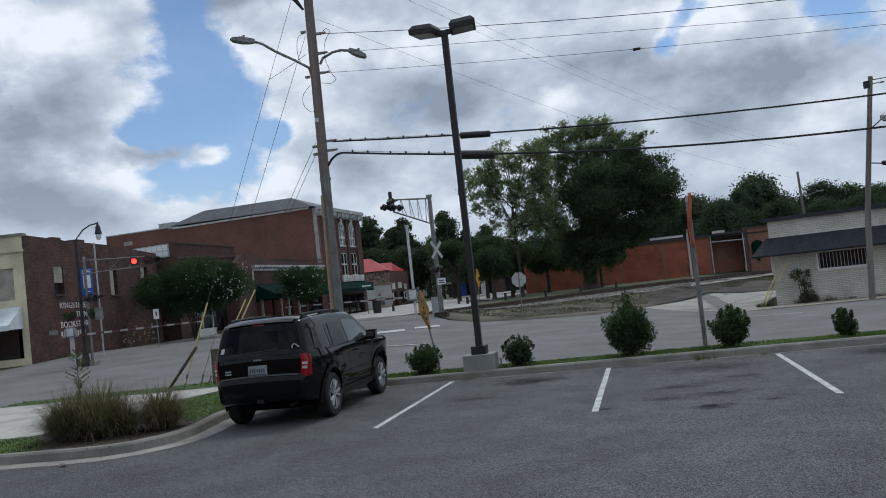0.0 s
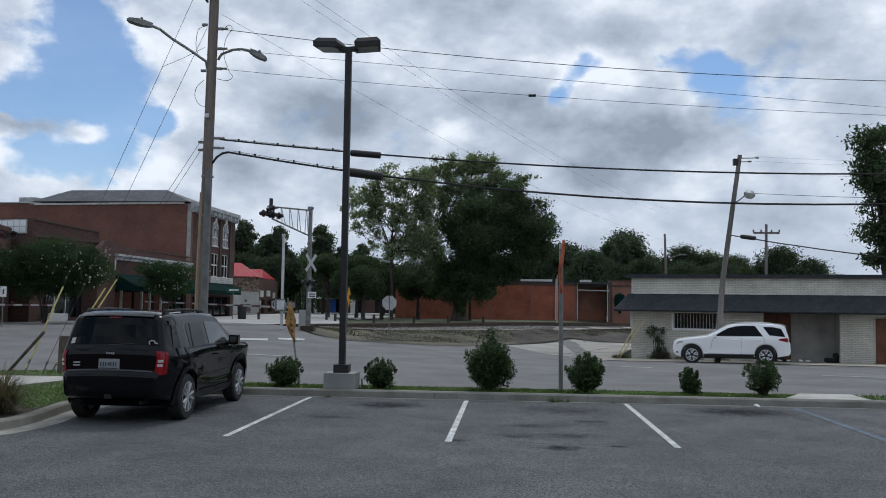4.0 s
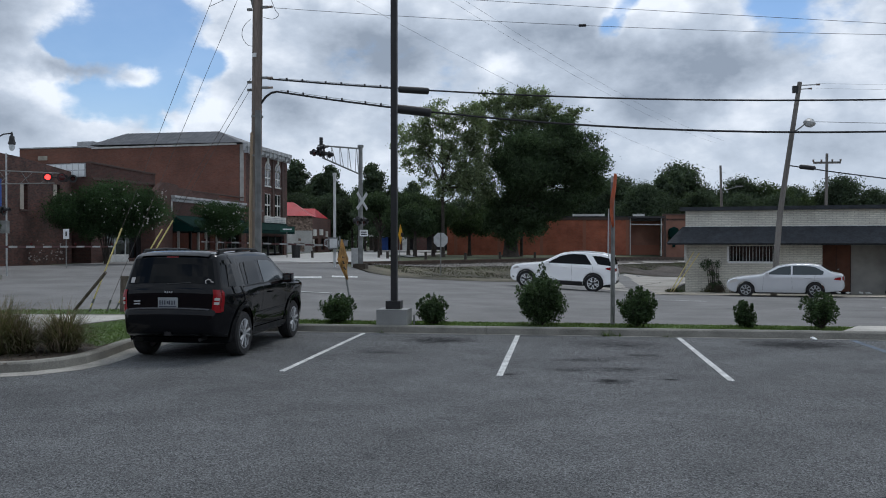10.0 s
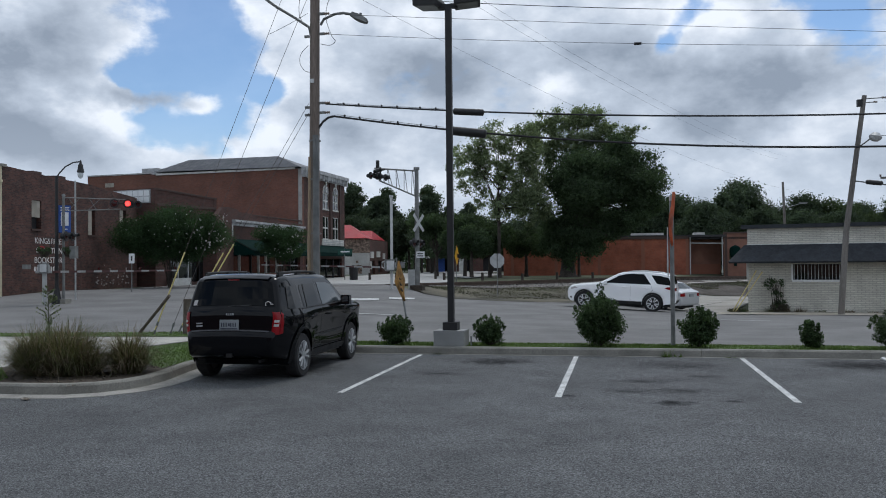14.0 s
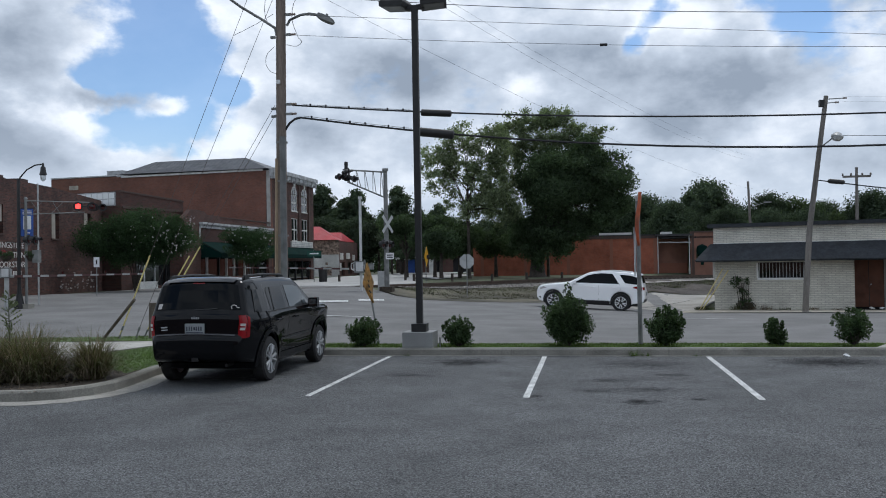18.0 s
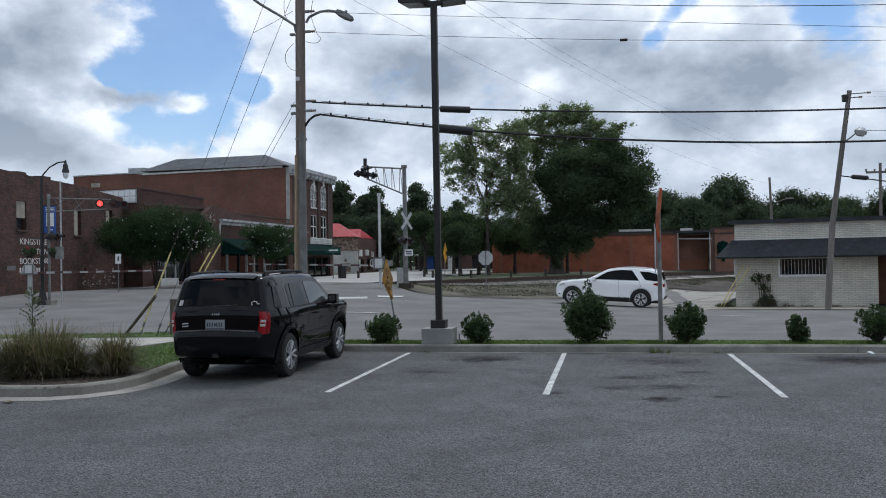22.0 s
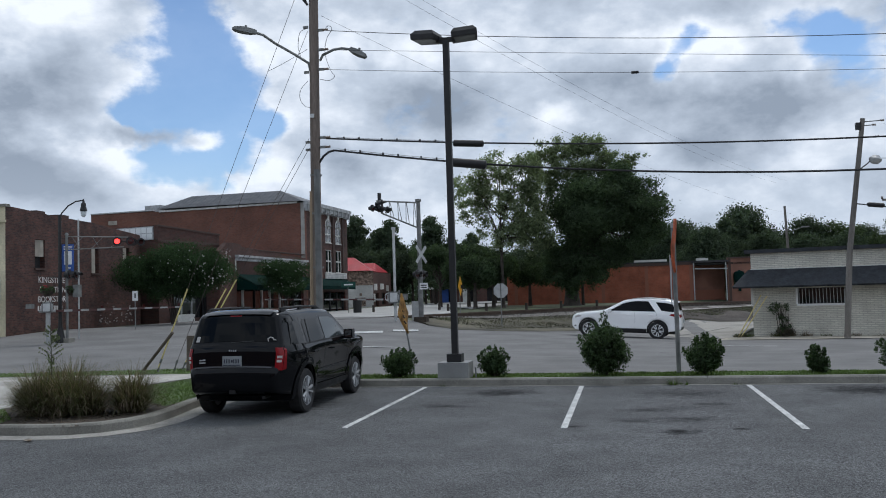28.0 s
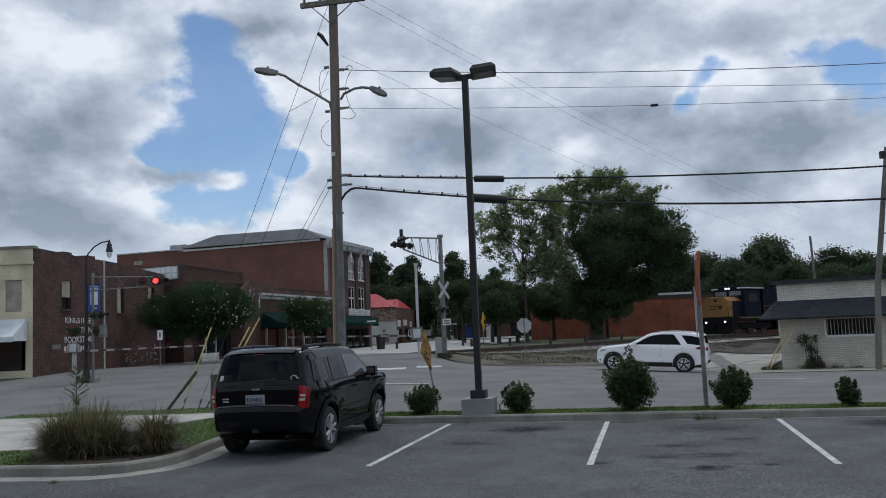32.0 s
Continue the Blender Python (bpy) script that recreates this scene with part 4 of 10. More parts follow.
def wall(name, p, q, z0, z1, material, parent, thick=0.3, holes=(), top=None, label=""):
    """A wall that stands from plan point p to q and grows thick to its left. holes: (from, to, bottom, top) in metres along it.
    top: heights along it, for a stepped or curved parapet."""
    p, q = Vector(p), Vector(q)
    u = (q - p).normalized()
    p, q = p + u * 0.004, q - u * 0.004
    n = Vector((-u.y, u.x)) * thick
    length = (q - p).length
    bm = bmesh.new()
    uv = bm.loops.layers.uv.new("wall")
    us = sorted({0.0, length, *(h[0] for h in holes), *(h[1] for h in holes), *((t[0] for t in top) if top else ())})
    vs = sorted({z0, z1, *(h[2] for h in holes), *(h[3] for h in holes)})

    def crest(s, v):
        return v if top is None or v < z1 - 1e-6 else ramp_(s, [t[0] for t in top], [t[1] for t in top])

    def at(s, v, back):
        w = p + u * s + (n if back else Vector((0, 0)))
        return (w.x, w.y, v)

    def open_(a, b, c, d):
        return any(h[0] - 1e-6 <= a and b <= h[1] + 1e-6 and h[2] - 1e-6 <= c and d <= h[3] + 1e-6 for h in holes)

    cells = {(i, j): not open_(us[i], us[i + 1], vs[j], vs[j + 1]) for i in range(len(us) - 1) for j in range(len(vs) - 1)}
    for (i, j), solid in cells.items():
        if not solid:
            continue
        a, b, c = us[i], us[i + 1], vs[j]
        da, db = crest(a, vs[j + 1]), crest(b, vs[j + 1])
        quad_uv(bm, uv, [at(a, c, 0), at(b, c, 0), at(b, db, 0), at(a, da, 0)], [(a, c), (b, c), (b, db), (a, da)])
        quad_uv(bm, uv, [at(b, c, 1), at(a, c, 1), at(a, da, 1), at(b, db, 1)], [(b, c), (a, c), (a, da), (b, db)])
        if not cells.get((i - 1, j)):
            quad_uv(bm, uv, [at(a, c, 1), at(a, c, 0), at(a, da, 0), at(a, da, 1)], [(0, c), (thick, c), (thick, da), (0, da)])
        if not cells.get((i + 1, j)):
            quad_uv(bm, uv, [at(b, c, 0), at(b, c, 1), at(b, db, 1), at(b, db, 0)], [(0, c), (thick, c), (thick, db), (0, db)])
        if not cells.get((i, j - 1)):
            quad_uv(bm, uv, [at(a, c, 1), at(b, c, 1), at(b, c, 0), at(a, c, 0)], [(a, 0), (b, 0), (b, thick), (a, thick)])
        if not cells.get((i, j + 1)):
            quad_uv(bm, uv, [at(a, da, 0), at(b, db, 0), at(b, db, 1), at(a, da, 1)], [(a, 0), (b, 0), (b, thick), (a, thick)])
    return part(name, bm, material, parent, label)


class Face:
    """Places on the outside of a wall: along it, out from it, up."""

    def __init__(self, p, q):
        self.p, q = Vector(p), Vector(q)
        self.u = (q - self.p).normalized()
        self.out = Vector((self.u.y, -self.u.x))
        self.angle = math.degrees(math.atan2(self.u.y, self.u.x))

    def __call__(self, s, o, z):
        w = self.p + self.u * s + self.out * o
        return (w.x, w.y, z)

    def slab(self, s0, s1, o0, o1, z0, z1, bm=None):
        bm = bm or bmesh.new()
        v = [bm.verts.new(self(s, o, z)) for z in (z0, z1) for o in (o1, o0) for s in (s0, s1)]
        for f in ((0, 2, 3, 1), (4, 5, 7, 6), (0, 1, 5, 4), (2, 6, 7, 3), (0, 4, 6, 2), (1, 3, 7, 5)):
            bm.faces.new([v[i] for i in f])
        bmesh.ops.recalc_face_normals(bm, faces=bm.faces)
        return bm

    def sheet(self, pts, bm=None, thick=0.03):
        """A plate through (along, out, up) corners, with thickness."""
        bm = bm or bmesh.new()
        a = [Vector(self(*c)) for c in pts]
        n = (a[1] - a[0]).cross(a[2] - a[0]).normalized() * thick
        lo, hi = [bm.verts.new(v) for v in a], [bm.verts.new(v - n) for v in a]
        bm.faces.new(lo)
        bm.faces.new(hi[::-1])
        for i in range(len(a)):
            j = (i + 1) % len(a)
            bm.faces.new((lo[j], lo[i], hi[i], hi[j]))
        bmesh.ops.recalc_face_normals(bm, faces=bm.faces)
        return bm


def window(f, s0, s1, z0, z1, parent, frame_mat, pane_mat, cols=2, rows=2, deep=0.12, name="window", bar=0.05, sill=True):
    root = part(name, f.slab(s0, s1, -deep - 0.02, -deep - 0.06, z0, z1), frame_mat, parent)
    for i in range(cols + 1):
        s = s0 + (s1 - s0) * i / cols
        a, b = max(s0, s - bar / 2), min(s1, s + bar / 2)
        part("frame_bar", f.slab(a, b if b > a + 0.01 else a + bar, -deep - 0.02, -deep + 0.03, z0, z1), frame_mat, root)
    for j in range(rows + 1):
        z = z0 + (z1 - z0) * j / rows
        part("frame_bar", f.slab(s0 + bar / 2, s1 - bar / 2, -deep - 0.02, -deep + 0.028, max(z0, z - bar / 2), min(z1, z + bar / 2)), frame_mat, root)
    for i in range(cols):
        for j in range(rows):
            a, b = s0 + (s1 - s0) * i / cols + bar / 2, s0 + (s1 - s0) * (i + 1) / cols - bar / 2
            c, d = z0 + (z1 - z0) * j / rows + bar / 2, z0 + (z1 - z0) * (j + 1) / rows - bar / 2
            part("pane", f.slab(a, b, -deep - 0.02, -deep - 0.005, c, d), pane_mat, root)
    if sill:
        part("sill", f.slab(s0 - 0.06, s1 + 0.06, -deep, 0.06, z0 - 0.09, z0 - 0.005), frame_mat, root)
    return root


def roof_slab(name, pts, z, parent, material, thick=0.15):
    c = sum((Vector(p) for p in pts), Vector((0, 0))) / len(pts)
    pts = [tuple(Vector(p) + (c - Vector(p)).normalized() * 0.25) for p in pts]
    return part(name, prism(pts, z - thick, z), material, parent)


def lettering(text, f, s, o, z, size, material, parent, name="lettering", wide=1.0):
    cu = bpy.data.curves.new("lettering", "FONT")
    cu.body, cu.size, cu.extrude = text, size, 0.004
    ob = bpy.data.objects.new("lettering", cu)
    scene.collection.objects.link(ob)
    bpy.context.view_layer.update()
    me = bpy.data.meshes.new_from_object(ob.evaluated_get(bpy.context.evaluated_depsgraph_get()))
    bpy.data.objects.remove(ob)
    me.materials.clear()
    me.materials.append(material)
    out = new(name, me)
    out.parent = parent
    out.matrix_basis = Matrix.Translation(f(s, o, z)) @ Euler((radians(90), 0, radians(f.angle))).to_matrix().to_4x4() @ Matrix.Diagonal((wide, 1, 1, 1))
    return out


FLAKE = mat("flaked_paint", (0.30, 0.27, 0.25), 0.9, vary=0.25, scale=5)


def book_shop():
    """The two-storey corner building: dark brick flank, cream front."""
    P, Q, W = (-26.4, 33.0), (-28.24, 46.8), (-39.5, 29.75)
    b = thing("corner_building", "two-storey dark brick corner building with cream stucco front", "building", kind="structure")
    fl, fr = Face(P, Q), Face(W, P)
    L = (Vector(Q) - Vector(P)).length
    holes = [(2.37, 3.22, 3.61, 4.96), (7.85, 8.65, 3.5, 4.85), (11.6, 12.45, 3.7, 5.05)]
    wall("wall_flank", P, Q, 0.3, 6.3, BRICK_DARK, b, 0.3, holes, [(0, 6.3), (3.4, 6.22), (3.45, 6.2), (8, 6.17), (10.5, 6.05), (L, 5.9)])
    LW = (Vector(W) - Vector(P)).length
    wall("wall_front", W, P, 0.3, 6.25, STUCCO, b, 0.3, [(LW - 1.22, LW - 0.5, 3.45, 4.85), (LW - 4.2, LW - 3.4, 3.45, 4.85), (LW - 7.4, LW - 0.32, 0.85, 2.35)])
    for a in (LW - 1.22, LW - 4.2):
        part("boarded_window", fr.slab(a + 0.01, a + 0.71, -0.2, -0.08, 3.46, 4.84), BOARD_PALE, b, "cream board in a blocked window")
        part("lintel", fr.slab(a - 0.08, a + 0.8, -0.02, 0.05, 4.86, 4.98), STUCCO, b)
    part("cornice", fr.slab(0, LW + 0.04, 0.0, 0.10, 5.55, 5.66), STUCCO, b)
    part("coping", fr.slab(0, LW + 0.06, -0.34, 0.07, 6.25, 6.37), KERB, b)
    # flank windows: pale boards over dark openings
    for s0, s1, z0, z1 in holes:
        part("boarded_window", fl.slab(s0 + 0.01, s1 - 0.28 * (s0 > 4), -0.16, -0.06, z0 + (0.55 if s0 < 4 else 0.0), z1 - 0.01), BOARD_PALE, b, "pale board in a window opening")
        # near-black sheet paints the shade behind the board
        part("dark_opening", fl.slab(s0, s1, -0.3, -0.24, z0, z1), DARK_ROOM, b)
        part("sill", fl.slab(s0 - 0.05, s1 + 0.05, -0.1, 0.05, z0 - 0.09, z0 - 0.004), BRICK_DARK, b)
    # painted wall sign, worn away in part
    for text, z, s in (("KINGSTREE", 2.93, 2.62), ("CHRISTIAN", 2.47, 2.72), ("BOOKSTORE", 2.01, 2.58)):
        lettering(text, fl, s, 0.01, z, 0.40, LETTER, b, wide=1.2)
    for k in range(11):
        if k not in (3, 6):
            part("worn_lettering", fl.slab(2.58 + k * 0.21, 2.70 + k * 0.21, 0, 0.012, 1.62, 1.83), LETTER, b)
    rnd = random.Random(4)
    for k in range(46):
        s, z = rnd.uniform(8.6, 12.8), rnd.triangular(0.72, 1.9, 0.8)
        w, h = rnd.uniform(0.05, 0.22), rnd.uniform(0.03, 0.09)
        part("flaked_paint", fl.slab(s, s + w, 0, 0.006, z, z + h), FLAKE, b)
    roof_slab("roof", [P, Q, (-40, 48.6), W], 5.7, b, ROOF_TAR)
    wall("wall_back", Q, (-40, 48.6), 0.3, 5.9, BRICK_DARK, b)
    wall("wall_west", (-40, 48.6), W, 0.3, 6.2, BRICK_DARK, b)
    for s in (3.6, 5.9):
        part("chimney", fl.slab(s, s + 0.75, -1.2, -0.6, 5.6, 6.45), BRICK_DARK, b)
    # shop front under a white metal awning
    part("shop_shade", fr.slab(LW - 7.4, LW - 0.32, -1.0, -0.9, 0.85, 2.4), DARK_ROOM, b)
    for k in range(4):
        s = LW - 7.3 + k * 1.72
        part("shop_window", fr.slab(s, s + 1.6, -0.16, -0.12, 0.9, 2.32), PANE, b)
        part("mullion", fr.slab(s - 0.07, s + 0.0, -0.2, -0.05, 0.85, 2.35), DULL_STEEL, b)
    part("awning", fr.sheet([(LW - 7.6, 0.0, 3.1), (LW - 0.25, 0.0, 3.1), (LW - 0.25, 1.3, 2.32), (LW - 7.6, 1.3, 2.32)]), AWNING_WHITE, b, "white ribbed metal awning")
    part("awning_valance", fr.slab(LW - 7.6, LW - 0.25, 1.29, 1.32, 2.12, 2.33), AWNING_WHITE, b)
    part("awning_end", fr.sheet([(LW - 0.25, 0.02, 2.15), (LW - 0.25, 1.29, 2.15), (LW - 0.25, 1.29, 2.3), (LW - 0.25, 0.02, 3.08)]), AWNING_WHITE, b)


def middle_shop():
    P, Q = (-27.2, 47.1), (-25.85, 52.4)
    b = thing("middle_building", "dark brown brick shop with white clerestory panes", "building", kind="structure")
    f = Face(P, Q)
    L = (Vector(Q) - Vector(P)).length
    wall("wall_front", P, Q, 0.3, 6.45, BRICK_SHOP, b, 0.3, [(1.2, 4.9, 0.8, 3.0)], [(0, 6.5), (L, 6.2)])
    part("coping", f.sheet([(0, 0.06, 6.52), (L, 0.06, 6.22), (L, -0.35, 6.22), (0, -0.35, 6.52)], thick=0.1), BRICK_SHOP, b)
    part("cornice", f.slab(0.1, L - 0.1, 0, 0.07, 5.45, 5.6), BRICK_SHOP, b)
    part("shop_shade", f.slab(1.2, 4.9, -1.3, -1.2, 0.7, 3.0), DARK_ROOM, b)
    for s in (1.2, 2.1, 3.0, 4.0, 4.85):
        part("door_post", f.slab(s, s + 0.06, -0.3, -0.2, 0.6, 3.0), ALU if s < 4 else BRONZE, b)
    for s in (1.27, 2.17, 3.07, 4.07):
        part("shop_window", f.slab(s, s + 0.76, -0.27, -0.24, 0.7, 2.95), PANE, b)
    part("step", f.slab(0.9, 2.4, 0.05, 0.6, 0.55, 1.05), STUCCO_WHITE, b, "white painted masonry step")
    S = (-34.0, 48.6)
    wall("wall_south", S, P, 0.3, 6.5, BRICK_SHOP, b)
    g = Face(S, P)
    LS = (Vector(S) - Vector(P)).length
    c = part("clerestory", g.slab(LS - 4.4, LS - 0.35, 0.01, 0.06, 5.62, 6.44), TRIM_GREY, b)
    for i in range(9):
        for j in range(2):
            part("pane", g.slab(LS - 4.33 + i * 0.44, LS - 3.95 + i * 0.44, 0.06, 0.075, 5.67 + j * 0.38, 6.0 + j * 0.38), PANE_SKY, c)
    roof_slab("roof", [P, Q, (-34, 53.9), S], 6.0, b, ROOF_TAR)
    wall("wall_north", Q, (-34, 53.9), 0.3, 6.2, BRICK_SHOP, b)


def awning_shop():
    P, Q = (-25.3, 51.3), (-24.95, 65.85)
    b = thing("awning_shop", "single-storey brown brick shop with green awning", "building", kind="structure")
    f = Face(P, Q)
    top = [(0, 5.0), (0.4, 5.25), (1.0, 5.62), (1.7, 5.66), (3.0, 5.6), (3.2, 5.42), (5.2, 5.4), (5.4, 5.3), (9.5, 5.28), (9.8, 5.1), (14.5, 5.05)]
    wall("wall_front", P, Q, 0.3, 5.6, BRICK_SHOP, b, 0.35, [(2.3, 13.9, 0.75, 2.75)], top)
    part("coping", f.slab(5.3, 14.5, -0.36, 0.05, 5.3, 5.36), BRICK_SHOP, b)
    c = part("cornice", f.slab(2.1, 14.4, 0.0, 0.28, 4.72, 4.86), TRIM_GREY, b, "grey weathered cornice with dentils")
    part("cornice_band", f.slab(2.1, 14.4, 0.0, 0.14, 4.48, 4.62), TRIM_GREY, c)
    for k in range(36):
        part("dentil", f.slab(2.2 + k * 0.34, 2.36 + k * 0.34, 0.0, 0.2, 4.62, 4.72), TRIM_GREY, c)
    part("sign_frame", f.slab(2.1, 2.2, 0, 0.06, 3.75, 4.48), TRIM_WHITE, b)
    aw = part("awning", f.sheet([(2.3, 0.02, 3.55), (13.9, 0.02, 3.55), (13.9, 1.5, 2.75), (2.3, 1.5, 2.75)]), AWNING_GREEN, b, "dark green canvas awning")
    part("valance", f.slab(2.3, 13.9, 1.48, 1.5, 2.45, 2.76), AWNING_GREEN, aw)
    for s in (2.3, 13.88):
        part("awning_end", f.sheet([(s, 0.03, 2.5), (s, 1.48, 2.5), (s, 1.48, 2.74), (s, 0.03, 3.5)], thick=0.02), AWNING_GREEN, aw)
    part("shop_shade", f.slab(2.3, 13.9, -1.6, -1.5, 0.7, 2.75), DARK_ROOM, b)
    s = 2.3
    for k, w in enumerate((1.1, 1.6, 1.1, 1.1, 1.7, 1.1, 1.1, 1.7, 1.0)):
        part("shop_post", f.slab(s, s + 0.1, -0.3, -0.15, 0.7, 2.75), TRIM_WHITE if k in (0, 1, 3, 4, 5) else BRONZE, b)
        part("shop_window", f.slab(s + 0.12, s + w, -0.26, -0.23, 0.95, 2.7), PANE, b)
        part("stall_riser", f.slab(s + 0.11, s + w, -0.28, -0.18, 0.6, 0.94), TRIM_GREY if k % 3 else BRICK_SHOP, b)
        s += w + 0.16
    S = (-40, 53.3)
    wall("wall_south", S, P, 0.3, 5.0, BRICK_SHOP, b)
    roof_slab("roof", [P, Q, (-40, 66.8), S], 4.7, b, ROOF_TAR)
    # flaking pale paint on the raised corner
    rnd = random.Random(11)
    for k in range(26):
        s, z = rnd.uniform(0.1, 1.5), rnd.uniform(4.2, 5.4)
        if z < 4.9 + 0.4 * s:
            part("flaked_paint", f.slab(s, s + rnd.uniform(0.06, 0.25), 0, 0.008, z, z + rnd.uniform(0.04, 0.14)), FLAKE, b)


def arch(f, s0, s1, z0, z1, n=8):
    """Outline of a window with a round head, in (along, up)."""
    r, c = (s1 - s0) / 2, (s0 + s1) / 2
    return [(s0, z0), (s1, z0)] + [(c + r * math.cos(t), z1 - r + r * math.sin(t)) for t in (math.pi * k / n for k in range(n + 1))]


def tall_block():
    C, E, W = (-25.05, 65.9), (-24.72, 75.9), (-46, 68.3)
    b = thing("three_storey_building", "three-storey brown brick building with grey metal hip roof", "building", kind="structure")
    f, g = Face(C, E), Face(W, C)
    LG = (Vector(W) - Vector(C)).length
    LF = (Vector(E) - Vector(C)).length
    cols = ((1.5, 2.85), (4.55, 5.9), (6.95, 8.3))
    holes = [(a, c, 4.0, 5.95) for a, c in cols] + [(a, c, 6.6, 8.0) for a, c in cols] + [(0.8, 9.2, 0.6, 2.3)]
    wall("wall_front", C, E, 0.2, 9.5, BRICK_DARK, b, 0.35, holes)
    for a, c in cols:
        window(f, a, c, 4.0, 5.95, b, TRIM_WHITE, PANE, 2, 2, 0.05, bar=0.11)
        w = window(f, a, c, 6.6, 8.0, b, TRIM_WHITE, PANE, 2, 2, 0.05, bar=0.11)
        outline = arch(f, a, c, 8.0, 8.72)
        bm = f.sheet([(s, 0.02, z) for s, z in outline], thick=0.05)
        part("arched_head", bm, TRIM_WHITE, w)
        inner = arch(f, a + 0.13, c - 0.13, 8.03, 8.58)
        part("arched_pane", f.sheet([(s, 0.075, z) for s, z in inner], thick=0.02), PANE, w)
        part("frame_bar", f.slab((a + c) / 2 - 0.05, (a + c) / 2 + 0.05, 0.05, 0.10, 8.0, 8.57), TRIM_WHITE, w)
        part("keystone", f.slab((a + c) / 2 - 0.12, (a + c) / 2 + 0.12, 0, 0.09, 8.68, 9.0), TRIM_WHITE, b)
        part("pilaster", f.slab(c + 0.25, c + 0.55, 0, 0.1, 3.6, 9.0), BRICK_DARK, b)
    k = part("cornice", f.slab(-0.15, LF + 0.15, 0.0, 0.42, 9.42, 9.72), TRIM_GREY, b, "grey projecting cornice on brackets")
    part("cornice_bed", f.slab(-0.1, LF + 0.1, 0.0, 0.26, 9.12, 9.42), TRIM_GREY, k)
    for i in range(11):
        part("bracket", f.slab(0.05 + i * 0.97, 0.25 + i * 0.97, 0.0, 0.36, 8.95, 9.42), TRIM_GREY, k)
    part("sign_board", f.slab(4.2, 9.3, 0.02, 0.16, 3.45, 3.98), TRIM_WHITE, b, "white shop fascia board")
    for i in range(3):
        part("sign_bar", f.slab(4.5, 9.0, 0.16, 0.175, 3.53 + i * 0.15, 3.58 + i * 0.15), TRIM_GREY, b)
    aw = part("awning", f.sheet([(0.4, 0.02, 3.42), (9.5, 0.02, 3.42), (9.5, 0.9, 2.78), (0.4, 0.9, 2.78)]), AWNING_GREEN, b, "dark green canvas awning")
    part("valance", f.slab(0.4, 9.5, 0.88, 0.9, 2.50, 2.79), AWNING_GREEN, aw)
    part("shop_shade", f.slab(0.8, 9.2, -1.6, -1.5, 0.5, 2.3), DARK_ROOM, b)
    for i in range(6):
        part("shop_post", f.slab(0.8 + i * 1.66, 0.92 + i * 1.66, -0.3, -0.15, 0.5, 2.3), BRONZE, b)
        if i < 5:
            part("shop_window", f.slab(0.95 + i * 1.66, 2.4 + i * 1.66, -0.26, -0.22, 0.8, 2.25), PANE, b)
    wall("wall_side", W, C, 0.2, 9.62, BRICK_BROWN, b, 0.35, (), [(0, 9.75), (LG - 14.6, 9.72), (LG - 14.4, 9.66), (LG, 9.6)])
    part("corner_pier", g.slab(LG - 0.30, LG + 0.02, 0, 0.05, 4.6, 9.6), PLASTER_GREY, b, "grey rendered corner pier")
    part("fascia", g.slab(LG - 13.9, LG - 0.6, 0.02, 0.10, 9.58, 9.73), TRIM_WHITE, b, "white painted fascia under the roof")
    part("parapet_coping", g.slab(0, LG - 14.5, -0.36, 0.05, 9.76, 9.86), TRIM_GREY, b)
    roof_slab("flat_roof", [C, E, (-46, 78.4), W], 9.3, b, ROOF_TAR)
    # hip roof of standing-seam metal
    e = [Vector(g(LG - 14.04, 0.25, 9.88)), Vector(g(LG - 0.1, 0.25, 9.74)), Vector(g(LG - 0.1, -4.2, 9.74)), Vector(g(LG - 14.04, -4.2, 9.88))]
    r = [Vector(g(LG - 12.0, -2.0, 11.06)), Vector(g(LG - 3.25, -2.0, 10.98))]
    bm = bmesh.new()
    V = [bm.verts.new(v) for v in e + r]
    for q in ((0, 1, 5, 4), (1, 2, 5), (2, 3, 4, 5), (3, 0, 4), (3, 2, 1, 0)):
        bm.faces.new([V[i] for i in q])
    rf = part("hip_roof", bm, ROOF_METAL, b, "grey standing-seam metal hip roof")
    for i in range(34):
        a = e[0].lerp(e[1], (i + 0.5) / 34)
        s = (i + 0.5) / 34 * 13.94
        k = min(1.0, s / 2.04, (13.94 - s) / 3.15)
        t = a + (r[0] - Vector(g(LG - 12.0, 0.25, 9.86))) * k
        part("roof_seam", tube([a + Vector((0, 0, 0.02)), t + Vector((0, 0, 0.02))], 0.012, 4), ROOF_METAL, rf)
    part("roof_unit", g.slab(LG - 16.6, LG - 15.0, -3.0, -1.6, 9.3, 10.45), TRIM_GREY, b, "grey roof ventilation unit")
    part("roof_unit", g.slab(LG - 20.2, LG - 19.5, -3.0, -2.0, 9.3, 10.1), TRIM_GREY, b)
    part("wall_vent", g.slab(LG - 19.2, LG - 18.3, 0.0, 0.04, 8.75, 9.1), BOARD_PALE, b)
    wall("wall_far", E, (-46, 78.4), 0.2, 9.5, BRICK_BROWN, b)


